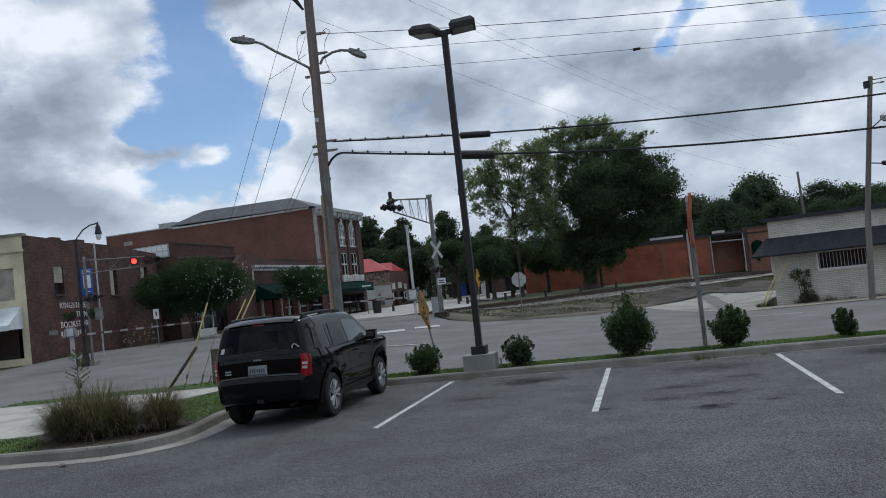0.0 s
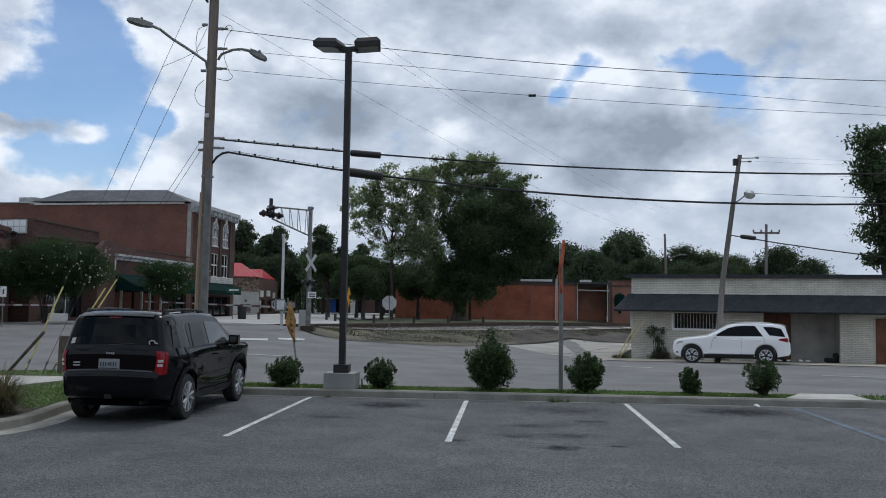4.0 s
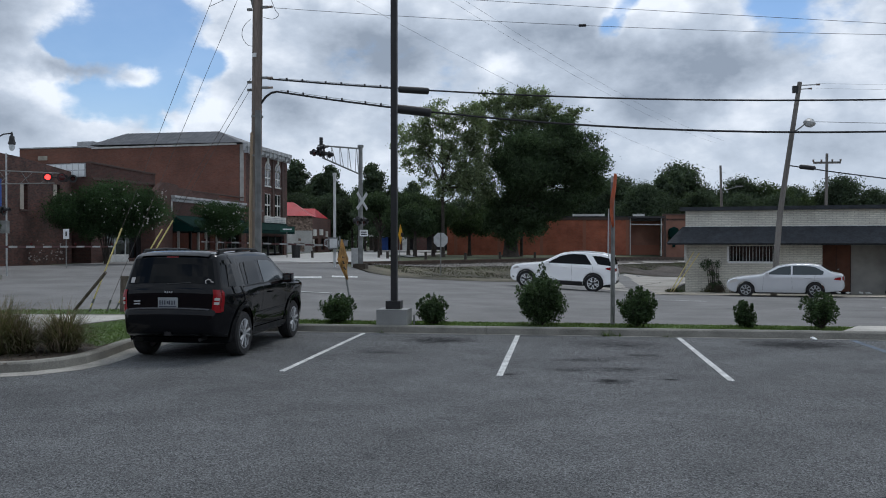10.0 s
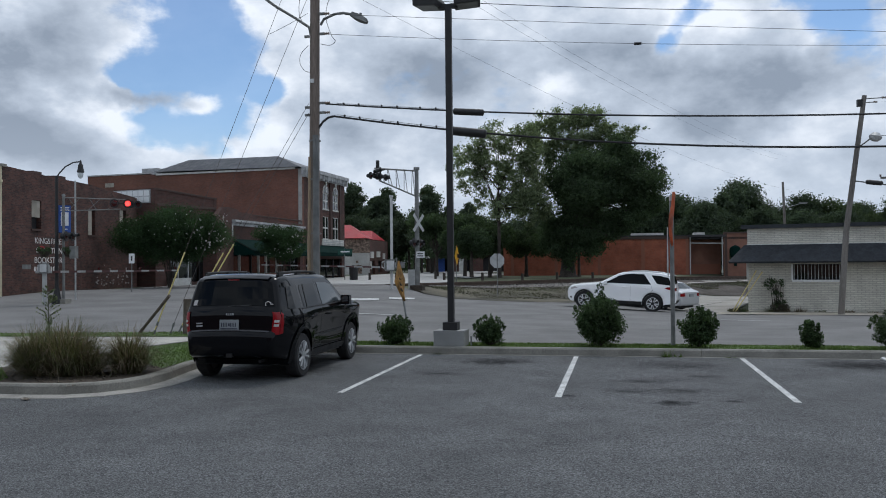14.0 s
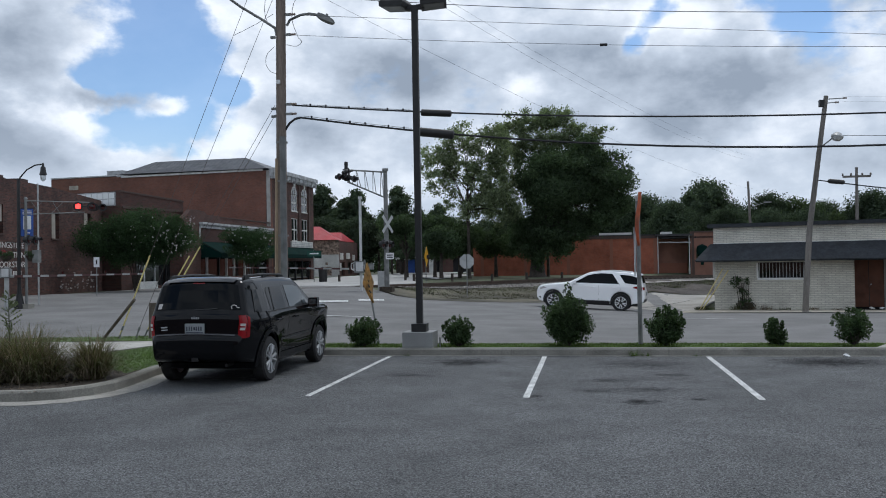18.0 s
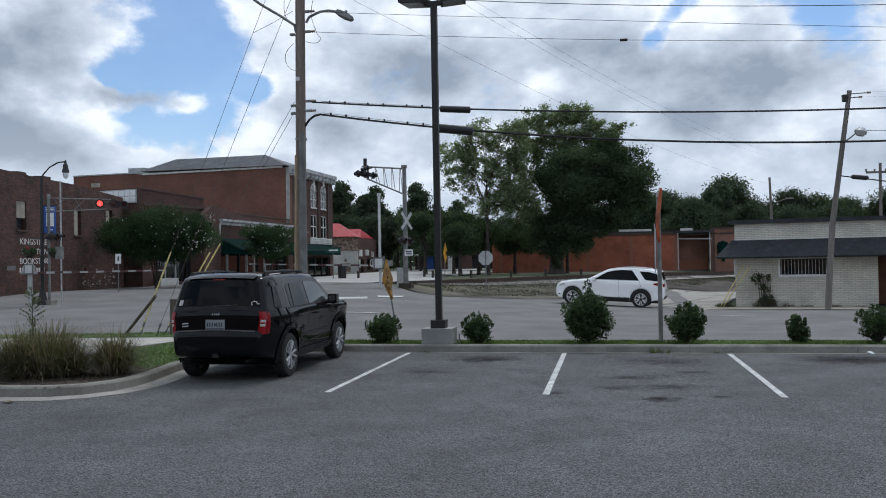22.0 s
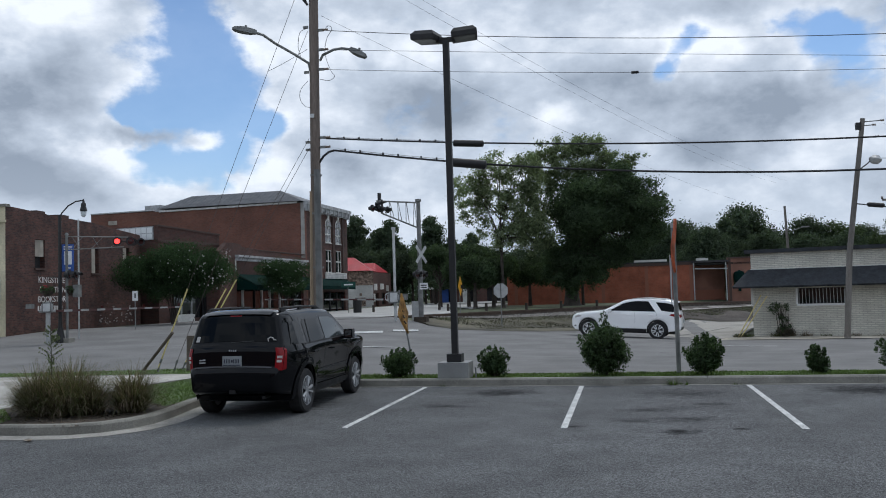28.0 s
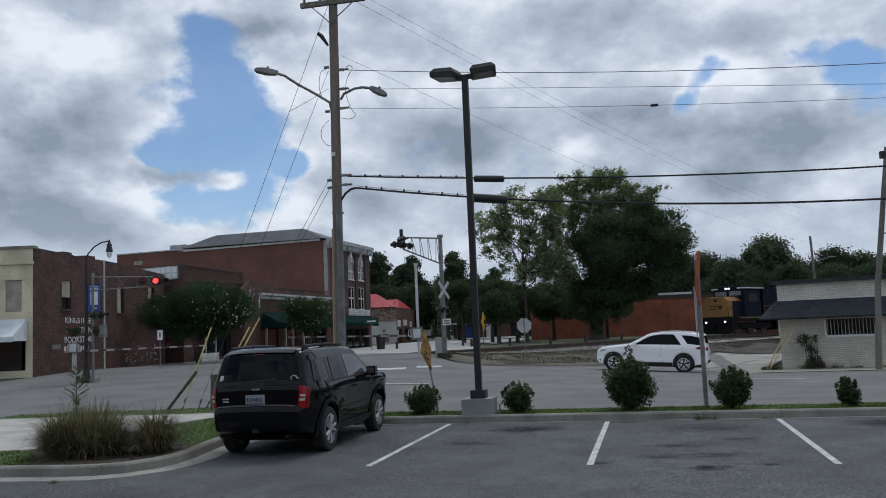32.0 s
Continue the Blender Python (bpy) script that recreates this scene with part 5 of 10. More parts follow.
def red_roof_house():
    A, B_, D = (-37, 92.9), (-28.2, 95.8), (-28.5, 104.8)
    b = thing("red_roof_building", "derelict shop with bright red metal hip roof", "building", kind="structure")
    f, g = Face(A, B_), Face(B_, D)
    LA, LD = (Vector(A) - Vector(B_)).length, (Vector(B_) - Vector(D)).length
    wall("wall_white", A, B_, 0.2, 3.1, STUCCO_WHITE, b, 0.3, [(LA - 2.1, LA - 0.9, 0.7, 1.7)], label="stained white plaster wall")
    part("opening", f.slab(LA - 2.1, LA - 0.9, -0.28, -0.1, 0.7, 1.7), RUBBLE, b)
    wall("wall_rubble", A, B_, 3.1, 4.75, RUBBLE, b, 0.3, label="bare rubble stone upper wall")
    rnd = random.Random(8)
    for i in range(130):
        s, z = rnd.uniform(LA - 5.5, LA - 0.3), rnd.uniform(3.12, 4.6)
        part("stone", f.slab(s, s + rnd.uniform(0.15, 0.5), 0.0, rnd.uniform(0.03, 0.1), z, z + rnd.uniform(0.08, 0.2)), RUBBLE, b)
    for s, z, w, h in ((LA - 3.9, 2.3, 0.9, 0.45), (LA - 1.6, 1.9, 0.3, 0.3), (LA - 4.8, 1.1, 0.6, 0.3)):
        part("bare_patch", f.slab(s, s + w, 0.0, 0.012, z, z + h), RUBBLE, b)
    wall("wall_brick", B_, D, 0.2, 4.6, BRICK_SHOP, b, 0.3, [(1.0, 2.6, 0.6, 2.2), (4.0, 6.2, 0.8, 2.2)])
    for s, z, w, h in ((0.3, 2.5, 1.5, 0.75), (3.2, 2.6, 1.8, 0.7), (6.3, 2.4, 1.2, 0.7), (0.1, 1.2, 0.7, 0.9)):
        part("plaster_patch", g.slab(s, s + w, 0.0, 0.04, z, z + h), STUCCO_WHITE, b)
    part("dark_room", g.slab(0.6, 7.0, -0.5, -0.35, 0.4, 2.5), DARK_ROOM, b)

    def hip(e, r):
        bm = bmesh.new()
        V = [bm.verts.new(v) for v in e + r]
        for q in ((0, 1, 5, 4), (1, 2, 5), (2, 3, 4, 5), (3, 0, 4), (3, 2, 1, 0)):
            bm.faces.new([V[i] for i in q])
        ob = part("roof", bm, ROOF_RED, b, "bright red metal roof")
        for k in range(14):
            u = (k + 0.5) / 14
            p, t = Vector(e[0]).lerp(Vector(e[1]), u), Vector(r[0]).lerp(Vector(r[1]), min(max((u - 0.3) / 0.4, 0), 1))
            w = 1.0 if 0.3 < u < 0.7 else min(u, 1 - u) / 0.3
            part("roof_seam", tube([p + Vector((0, 0, 0.02)), p.lerp(t, w) + Vector((0, 0, 0.03))], 0.018, 4), ROOF_RED, ob)

    hip([(-37.6, 92.2, 4.78), (-28.3, 95.3, 4.78), (-29.3, 101.4, 4.78), (-39.5, 98.2, 4.78)], [(-34.2, 96.2, 6.42), (-30.9, 97.2, 6.42)])
    hip([(-33.0, 99.6, 4.74), (-29.3, 100.7, 4.74), (-29.1, 105.8, 4.74), (-34.4, 104.6, 4.74)], [(-31.8, 102.2, 5.9), (-30.0, 102.9, 5.9)])
    wall("wall_back", D, (-35, 102.6), 0.2, 4.6, BRICK_SHOP, b)


def far_shops():
    b = thing("far_shop_row", "row of small pale and dark shops far along the street", "building", kind="structure")
    f = Face((-26.5, 118), (-8, 121))
    wall("wall_front", (-26.5, 118), (-8, 121), 0.3, 3.6, BRICK_SHOP, b, 0.3, [(1.5, 3.0, 0.5, 2.6), (5.2, 6.3, 0.5, 2.7), (8, 11, 0.6, 2.6), (13, 16, 0.6, 2.6)])
    part("pale_canopy", f.slab(0.0, 4.2, 0.02, 0.9, 2.5, 2.8), TRIM_WHITE, b, "pale shop canopy")
    part("white_pier", f.slab(4.6, 5.5, 0.02, 0.1, 0.5, 2.6), TRIM_WHITE, b)
    part("blue_door", f.slab(1.5, 2.6, -0.2, -0.1, 0.4, 2.6), SIGN_BLUE, b)
    part("dark_room", f.slab(0.8, 17, -1.0, -0.9, 0.3, 2.9), DARK_ROOM, b)
    roof_slab("roof", [(-26.5, 118), (-8, 121), (-9, 128), (-27.5, 125)], 3.5, b, ROOF_TAR)


def depot():
    """The long low red brick building behind the rails."""
    A, B_ = (-10.7, 81.2), (6.55, 82.2)
    b = thing("red_brick_depot", "long low red brick depot with dark coping", "building", kind="structure")
    f = Face(A, B_)
    L = (Vector(A) - Vector(B_)).length
    wall("wall_front", A, B_, 0.3, 4.1, BRICK_RED, b, 0.3)
    part("coping", f.slab(0, L, -0.35, 0.08, 4.1, 4.22), ROOF_TAR, b)
    part("coping_band", f.slab(0, L, 0.0, 0.05, 3.86, 4.1), BRICK_SHOP, b)
    for s in (0.7, 4.8, 8.8, 12.8, 16.8):
        part("brick_pier", f.slab(s, s + 0.3, 0, 0.025, 0.3, 3.86), BRICK_RED, b)
    part("downpipe", tube([f(L - 2.15, 0.12, 0.6), f(L - 2.1, 0.12, 4.5)], 0.055, 6), ALU, b, "white downpipe")
    # recessed loading porch
    C, D = f(L + 2.9, 0, 0), f(L + 7.5, 0.2, 0)
    q = Face(B_, C[:2])
    wall("porch_back", q(0, -2.0, 0)[:2], q(3.0, -2.0, 0)[:2], 0.3, 4.0, SALMON, b, 0.2)
    part("porch_dado", q.slab(0.05, 2.9, -1.98, -1.9, 0.3, 1.5), BRICK_RED, b)
    part("porch_side", q.slab(-0.3, 0.0, -2.2, 0.0, 0.3, 4.1), BRICK_RED, b)
    part("porch_roof", q.slab(-0.3, 3.0, -2.3, 0.35, 4.0, 4.2), ROOF_TAR, b)
    part("porch_beam", tube([q(0, 0.2, 3.45), q(2.9, 0.2, 3.4)], 0.05, 6), ALU, b)
    for s in (-0.1, 2.75):
        part("porch_post", tube([q(s, 0.2, 0.5), q(s, 0.2, 4.0)], 0.05, 6), ALU, b)
    w = Face(C[:2], D[:2])
    wall("wall_salmon", C[:2], D[:2], 0.3, 4.3, SALMON, b, 0.3, [(0.5, 1.1, 1.9, 2.9)])
    part("coping", w.slab(0, 4.6, -0.35, 0.08, 4.3, 4.42), BRICK_SHOP, b)
    for s in (0.1, 2.2, 4.2):
        part("brick_pier", w.slab(s, s + 0.22, 0, 0.08, 0.3, 4.3), BRICK_SHOP, b)
    # two wreaths on the salmon wall, as plain dark green bodies
    for s in (1.0, 3.2):
        bm = lathe([(0.0, -0.55), (0.36, -0.4), (0.52, 0), (0.42, 0.45), (0.0, 0.62)], 10, None, Matrix.Translation(w(s, 0.2, 2.55)) @ Matrix.Diagonal((1, 0.6, 1.1, 1)))
        part("wreath", bm, AWNING_GREEN, b, "dark green hanging wreath", smooth=True)
        part("wreath_drop", w.slab(s - 0.12, s + 0.12, 0.12, 0.3, 1.3, 2.2), AWNING_GREEN, b)
    part("roof", prism([A, B_, C[:2], D[:2], (14, 95), (-11.4, 93)], 3.8, 3.95), ROOF_TAR, b)
    for s, n in ((L - 5.2, 3.0), (L + 0.6, 1.0), (L + 5.2, 0.9), (L - 8.6, 0.8)):
        part("roof_vent", f.slab(s, s + n, -3.2, -2.2, 3.9, 4.5), TRIM_WHITE, b, "white roof vent")
    wall("wall_west", (-11.4, 93), A, 0.3, 4.1, BRICK_RED, b)
    wall("wall_east", D[:2], (14, 95), 0.3, 4.2, BRICK_RED, b)


def white_shop():
    """The low white-painted brick building beside the road."""
    P, Q = (5.96, 42.54), (21.5, 38.9)
    b = thing("white_brick_building", "low white-painted brick building with dark mansard band", "building", kind="structure")
    f = Face(P, Q)
    L = (Vector(P) - Vector(Q)).length
    holes = [(1.93, 4.03, 0.9, 1.62), (6.03, 9.28, -0.9, 1.72), (12.1, 14.2, 0.9, 1.62)]
    wall("wall_front", P, Q, -0.9, 3.3, BRICK_WHITE, b, 0.3, holes)
    wall("wall_left", f(0, -9, 0)[:2], P, -0.9, 3.3, BRICK_WHITE, b)
    wall("wall_right", Q, f(L, -9, 0)[:2], -0.9, 3.3, BRICK_WHITE, b)
    wall("wall_back", f(L, -9, 0)[:2], f(0, -9, 0)[:2], -0.9, 3.3, BRICK_WHITE, b)
    roof_slab("roof", [f(0, 0, 0)[:2], f(L, 0, 0)[:2], f(L, -9, 0)[:2], f(0, -9, 0)[:2]], 3.25, b, ROOF_TAR)
    part("roof_edge", f.slab(-0.25, L + 0.2, -0.4, 0.22, 3.3, 3.47), SHINGLE, b, "dark metal roof edge")
    # mansard band: a sloping shingled skirt, wrapped round the corner
    m = part("mansard", f.sheet([(-0.1, 0.02, 2.5), (L + 0.1, 0.02, 2.5), (L + 0.1, 0.95, 1.72), (-0.75, 0.95, 1.72)], thick=0.05), SHINGLE, b, "dark slate-grey shingled mansard band")
    part("mansard_return", f.sheet([(-0.1, -8.9, 2.5), (-0.1, 0.02, 2.5), (-0.75, 0.95, 1.72), (-0.75, -8.9, 1.72)], thick=0.05), SHINGLE, m)
    part("soffit", f.slab(-0.73, L, 0.0, 0.93, 1.68, 1.715), SHINGLE, m)
    part("flashing", f.slab(-0.02, L, 0.0, 0.05, 2.5, 2.57), TRIM_WHITE, m)
    for i in range(6):
        o, z = 0.08 + i * 0.15, 2.44 - i * 0.123
        part("shingle_course", f.sheet([(-0.13 - i * 0.105, o, z + 0.02), (L, o, z + 0.02), (L, o + 0.15, z - 0.1), (-0.2 - i * 0.105, o + 0.15, z - 0.1)], thick=-0.018), SHINGLE, m)
    for s0, s1, z0, z1 in (holes[0], holes[2]):
        w = part("barred_window", f.slab(s0, s1, -0.24, -0.2, z0, z1), DARK_ROOM, b, "dark window behind iron bars")
        part("pane", f.slab(s0 + 0.04, s1 - 0.04, -0.2, -0.185, z0 + 0.04, z1 - 0.04), PANE, w)
        part("frame", f.slab(s0, s1, -0.18, 0.05, z0 - 0.09, z0), SIGN_WHITE, w)
        part("frame", f.slab(s0 - 0.03, s0 + 0.05, -0.18, 0.04, z0, z1), SIGN_WHITE, w)
        part("frame", f.slab(s1 - 0.05, s1 + 0.03, -0.18, 0.04, z0, z1), SIGN_WHITE, w)
        for i in range(14):
            s = s0 + 0.1 + i * (s1 - s0 - 0.2) / 13
            part("bar", f.slab(s - 0.012, s + 0.012, -0.06, -0.03, z0 + 0.01, z1 - 0.01), TRIM_GREY, w)
    # recessed entrance
    # black sheet paints the shade at the back of the recess
    part("porch_back", f.slab(6.03, 9.28, -1.7, -1.6, -0.9, 1.75), DARK_ROOM, b)
    # white brick in shade, its shade painted with the grey plaster colour
    part("shaded_porch_wall", f.slab(7.33, 9.28, -1.6, -1.5, -0.9, 1.75), PLASTER_GREY, b)
    part("porch_jamb", f.slab(5.91, 6.03, -1.6, -0.3, -0.9, 1.72), BRICK_WHITE, b)
    part("porch_jamb", f.slab(9.28, 9.43, -1.6, -0.3, -0.9, 1.72), BRICK_WHITE, b)
    d = part("door", f.slab(6.08, 7.30, -1.5, -1.4, -0.5, 1.66), DOOR_BROWN, b, "plain brown wooden double door")
    part("door_gap", f.slab(6.68, 6.70, -1.4, -1.39, -0.48, 1.64), BLACK, d)
    part("door_knob", f.slab(6.75, 6.81, -1.4, -1.34, 0.5, 0.56), STEEL, d)
    part("second_door", f.slab(10.75, 11.65, 0.0, 0.06, -0.5, 1.5), DOOR_BROWN, b, "plain brown wooden door")
    part("corner_strip", f.slab(-0.05, 0.06, 0.0, 0.05, 0.9, 1.72), TRIM_WHITE, b)
    patch("forecourt", [(3.0, 38.6), (5.8, 37.8), (8.94, 37.0), (16, 35.1), (26, 32.6), (26, 37.9), f(L, 0.05, 0)[:2], f(0, 0.05, 0)[:2], (5.5, 43.2), (4.7, 41.4), (4.0, 40.0)], mat("dusty_concrete", (0.40, 0.365, 0.295), 0.92, vary=0.3, scale=0.8, bump=0.4, grain=12, fleck=0.2), "dusty concrete strip before the white building", "pavement", lift=0.02, step=1.0)
    edge = [(2.6, 38.55), (5.8, 37.68), (8.94, 36.88), (16, 35.0), (30, 31.4)]
    patch("road_gutter", edge + [(x + 0.06, y + 0.30) for x, y in edge[::-1]], GUTTER, "pale concrete gutter along the road", "road", lift=0.035, step=1.5)
    return f


book_shop()
middle_shop()
awning_shop()
tall_block()
red_roof_house()
far_shops()
depot()
SHOP_FACE = white_shop()

# ---------------------------------------------------------------- vehicles
CAR_BLACK = mat("black_car_paint", (0.0045, 0.0050, 0.0065), 0.06, vary=0.05, scale=2, spec=0.22)
CAR_WHITE = mat("white_car_paint", (0.93, 0.935, 0.94), 0.22, vary=0.02, coat=0.5, scale=2)
CAR_SILVER = mat("silver_car_paint", (0.62, 0.63, 0.65), 0.24, 0.2, vary=0.02, coat=0.2, scale=2)
CAR_GLASS = mat("tinted_glass", (0.004, 0.005, 0.006), 0.03, spec=0.13, vary=0.02)
CAR_SIDE_GLASS = mat("tinted_side_glass", (0.006, 0.008, 0.010), 0.03, spec=0.10, vary=0.02)
# opaque; its paler base imitates daylight seen through the cabin
CAR_GLASS_PALE = mat("pale_tinted_panel", (0.058, 0.070, 0.076), 0.03, spec=0.3, vary=0.02)
MIRROR = mat("mirror_glass", (0.42, 0.44, 0.46), 0.02, 1.0, vary=0.0)
CHROME = mat("chrome", (0.62, 0.63, 0.64), 0.12, 1.0, vary=0.03)
BRIGHT_ALLOY = mat("polished_alloy", (0.74, 0.75, 0.76), 0.3, 0.25, vary=0.04)
ALLOY = mat("alloy", (0.40, 0.41, 0.42), 0.4, 0.4, vary=0.06)
TRIM_BLACK = mat("black_trim", (0.010, 0.010, 0.011), 0.6, vary=0.15)
TAIL_RED = mat("tail_red", (0.24, 0.004, 0.008), 0.2, vary=0.1, spec=0.4)
TAIL_CLEAR = mat("tail_clear", (0.50, 0.48, 0.47), 0.2, vary=0.05)
PLATE = mat("plate_white", (0.27, 0.29, 0.30), 0.5, vary=0.08)
PLATE_INK = mat("plate_ink", (0.03, 0.035, 0.06), 0.6, vary=0.1)


def arc(cy, cz, r, a0, a1, n=14):
    return [(cy + r * math.cos(radians(a0 + (a1 - a0) * k / n)), cz + r * math.sin(radians(a0 + (a1 - a0) * k / n))) for k in range(n + 1)]


class Body:
    """A car body in its own space: x right, y ahead, z up, from a side outline that is pulled out to the width that half() gives.
    Its upper edges are rounded by the radius edge."""

    def __init__(self, outline, half, crown=0.03, edge=0.075, waist=0.55, mid=1.3):
        self.outline, self.half, self.crown, self.edge, self.waist, self.mid = outline, half, crown, edge, waist, mid

    def cut(self, bm, dz=0.12, dy=0.3):
        ys, zs = [v.co.y for v in bm.verts], [v.co.z for v in bm.verts]
        for axis, lo, hi, st in ((1, min(ys), max(ys), dy), (2, min(zs), max(zs), dz)):
            c = lo + st
            while c < hi - 0.01:
                co, no = [0, 0, 0], [0, 0, 0]
                co[axis], no[axis] = c, 1
                bmesh.ops.bisect_plane(bm, geom=bm.verts[:] + bm.edges[:] + bm.faces[:], plane_co=co, plane_no=no)
                c += st

    def bow(self, s, y, z):
        """How far the skin stands out between the flanks."""
        k = 1 - min(abs(s), 1) ** 2.5
        up = self.crown * k if z > 0.6 else 0.0
        return Vector((0, (0.05 if y > self.mid else -0.05) * k, up))

    def spot(self, s, y, z):
        r = self.edge
        w = self.half(y + r if y < self.mid else y - r, z)
        x = abs(s) * w
        p = Vector((s * w, y, z)) + self.bow(s, y, z)
        if x > w - r:
            drop = r - math.sqrt(max(r * r - (x - w + r) ** 2, 0))
            p.y += drop * (1 if y < self.mid else -1)
        return p

    def shell(self, slices=8):
        out_line = [Vector(p) for p in self.outline]
        n = len(out_line)
        area = sum(out_line[i].x * out_line[(i + 1) % n].y - out_line[(i + 1) % n].x * out_line[i].y for i in range(n))
        sign = 1 if area > 0 else -1
        inner = []
        for i in range(n):
            a, p, c = out_line[i - 1], out_line[i], out_line[(i + 1) % n]
            d0, d1 = (p - a).normalized(), (c - p).normalized()
            nn = (Vector((-d0.y, d0.x)) + Vector((-d1.y, d1.x))).normalized() * sign
            r = self.edge if p.y > self.waist + 0.12 else (0.012 if p.y < self.waist - 0.1 and -0.7 < p.x < 3.3 else self.edge * 0.7)
            inner.append(p + nn * r)
        bm = bmesh.new()
        bm.faces.new([bm.verts.new((0, p.x, p.y)) for p in inner])
        self.cut(bm)
        faces = [[(v.co.y, v.co.z) for v in f.verts] for f in bm.faces]
        rim = [((e.verts[0].co.y, e.verts[0].co.z), (e.verts[1].co.y, e.verts[1].co.z)) for e in bm.edges if len(e.link_faces) == 1]
        bm.free()

        def outward(q):
            q = Vector(q)
            best = None
            for i in range(n):
                a, c = inner[i], inner[(i + 1) % n]
                d = c - a
                t = min(max((q - a).dot(d) / max(d.length_squared, 1e-9), 0), 1)
                e = (a + d * t - q).length
                if best is None or e < best[0]:
                    best = (e, out_line[i].lerp(out_line[(i + 1) % n], t))
            return best[1]

        out = bmesh.new()
        cache, rows = {}, {}

        def key(q):
            return (round(q[0], 4), round(q[1], 4))

        def row(q):
            """The bow of points over the body from one flank to the other through a point of the rim."""
            if key(q) in rows:
                return rows[key(q)]
            o = outward(q)
            d = o - Vector(q)
            r = d.length
            w = self.half(*q)
            pts = []
            for k in range(5):
                a = math.pi / 2 * k / 4
                pts.append((-(w - r + r * math.cos(a)), Vector(q) + d * math.sin(a)))
            flat = [(-(w - r) + 2 * (w - r) * k / slices, o) for k in range(1, slices)]
            line = pts + flat + [(-x, p) for x, p in reversed(pts)]
            rows[key(q)] = [out.verts.new(Vector((x, p.x, p.y)) + self.bow(x / w, p.x, p.y)) for x, p in line]
            return rows[key(q)]

        def flank(side, q):
            if key(q) in rows:
                return rows[key(q)][0 if side < 0 else -1]
            k = (side, key(q))
            if k not in cache:
                cache[k] = out.verts.new((side * self.half(*q), q[0], q[1]))
            return cache[k]

        for a, c in rim:
            ra, rc = row(a), row(c)
            for k in range(len(ra) - 1):
                out.faces.new((ra[k], ra[k + 1], rc[k + 1], rc[k]))
        for side in (-1, 1):
            for f in faces:
                try:
                    out.faces.new([flank(side, p) for p in f])
                except ValueError:
                    pass
        bmesh.ops.recalc_face_normals(out, faces=out.faces)
        return out

    def side(self, poly, side, lift=0.006):
        """A thin plate on the flank with the given (y, z) outline."""
        bm = bmesh.new()
        bm.faces.new([bm.verts.new((0, y, z)) for y, z in poly])
        self.cut(bm, 0.1, 0.25)
        for v in bm.verts:
            v.co = Vector((side * (self.half(v.co.y, v.co.z) + lift), v.co.y, v.co.z))
        bmesh.ops.recalc_face_normals(bm, faces=bm.faces)
        if sum(f.normal.x for f in bm.faces) * side < 0:
            bmesh.ops.reverse_faces(bm, faces=bm.faces)
        return bm

    def across(self, line, s0, s1, lift=0.008, n=8):
        """A plate across the car along (y, z) points, from s0 to s1 of the half width, lifted off the skin."""
        bm = bmesh.new()
        rows = []
        for i, (y, z) in enumerate(line):
            a, b = line[max(i - 1, 0)], line[min(i + 1, len(line) - 1)]
            t = Vector((b[0] - a[0], b[1] - a[1])).normalized()
            off = Vector((t.y, -t.x))
            back = (-1 if y < self.mid else 1)
            if off.x * back < 0 and abs(off.x) > 0.3 or (abs(off.x) <= 0.3 and off.y < 0):
                off = -off
            rows.append([bm.verts.new(self.spot(s0 + (s1 - s0) * k / n, y, z) + Vector((0, off.x, off.y)) * lift) for k in range(n + 1)])
        for q, r in zip(rows, rows[1:]):
            for k in range(n):
                bm.faces.new((q[k], q[k + 1], r[k + 1], r[k]))
        return bm


def wheel(parent, x, y, r, width, side, spokes=5, double=True, rim_mat=None):
    """A wheel part with tyre and rim below it; its axle lies along x."""
    hub = part("wheel", tube([(-width * 0.5, 0, 0), (width * 0.3, 0, 0)], 0.075, 12), TRIM_BLACK, parent)
    hub.matrix_basis = pose(x, y, r)
    turn = Matrix.Rotation(radians(90), 4, "Y")
    w = width / 2
    rr = r * 0.68
    part("tyre", lathe([(rr, -w), (r * 0.93, -w), (r, -w * 0.75), (r, w * 0.75), (r * 0.93, w), (rr, w), (rr * 0.97, w * 0.8), (rr * 0.97, -w * 0.8), (rr, -w)], 36, None, turn), RUBBER, hub, smooth=True)
    rim = part("rim", lathe([(rr, w * 0.95), (rr * 0.93, w * 1.0), (rr * 0.90, w * 0.5), (rr * 0.9, -w * 0.5), (rr, -w * 0.8)], 30, None, turn @ Matrix.Diagonal((1, 1, side, 1))), rim_mat or ALLOY, hub, smooth=True)
    # black disc hides the barrel and stands in for shade between the spokes
    part("dark_backing", lathe([(0.0, 0.0), (rr * 0.94, 0.0), (rr * 0.94, 0.02), (0.0, 0.02)], 20, None, Matrix.Translation((side * w * 0.45, 0, 0)) @ turn), TRIM_BLACK, hub)
    for k in range(spokes):
        for d in ((-7, 7) if double else (0,)):
            a = radians(360 / spokes * k + d)
            b = radians(360 / spokes * k + d * 1.9)
            xo = side * w
            p, q = Vector((xo * 0.86, 0.05 * math.cos(a), 0.05 * math.sin(a))), Vector((xo * 0.93, rr * 0.95 * math.cos(b), rr * 0.95 * math.sin(b)))
            bm = tube([p, q], [0.019, 0.026] if double else [0.028, 0.04], 5)
            part("spoke", bm, rim_mat or ALLOY, rim)
    part("hub_cap", tube([(side * w * 0.8, 0, 0), (side * w * 0.97, 0, 0)], 0.065, 14), rim_mat or ALLOY, rim)
    return hub


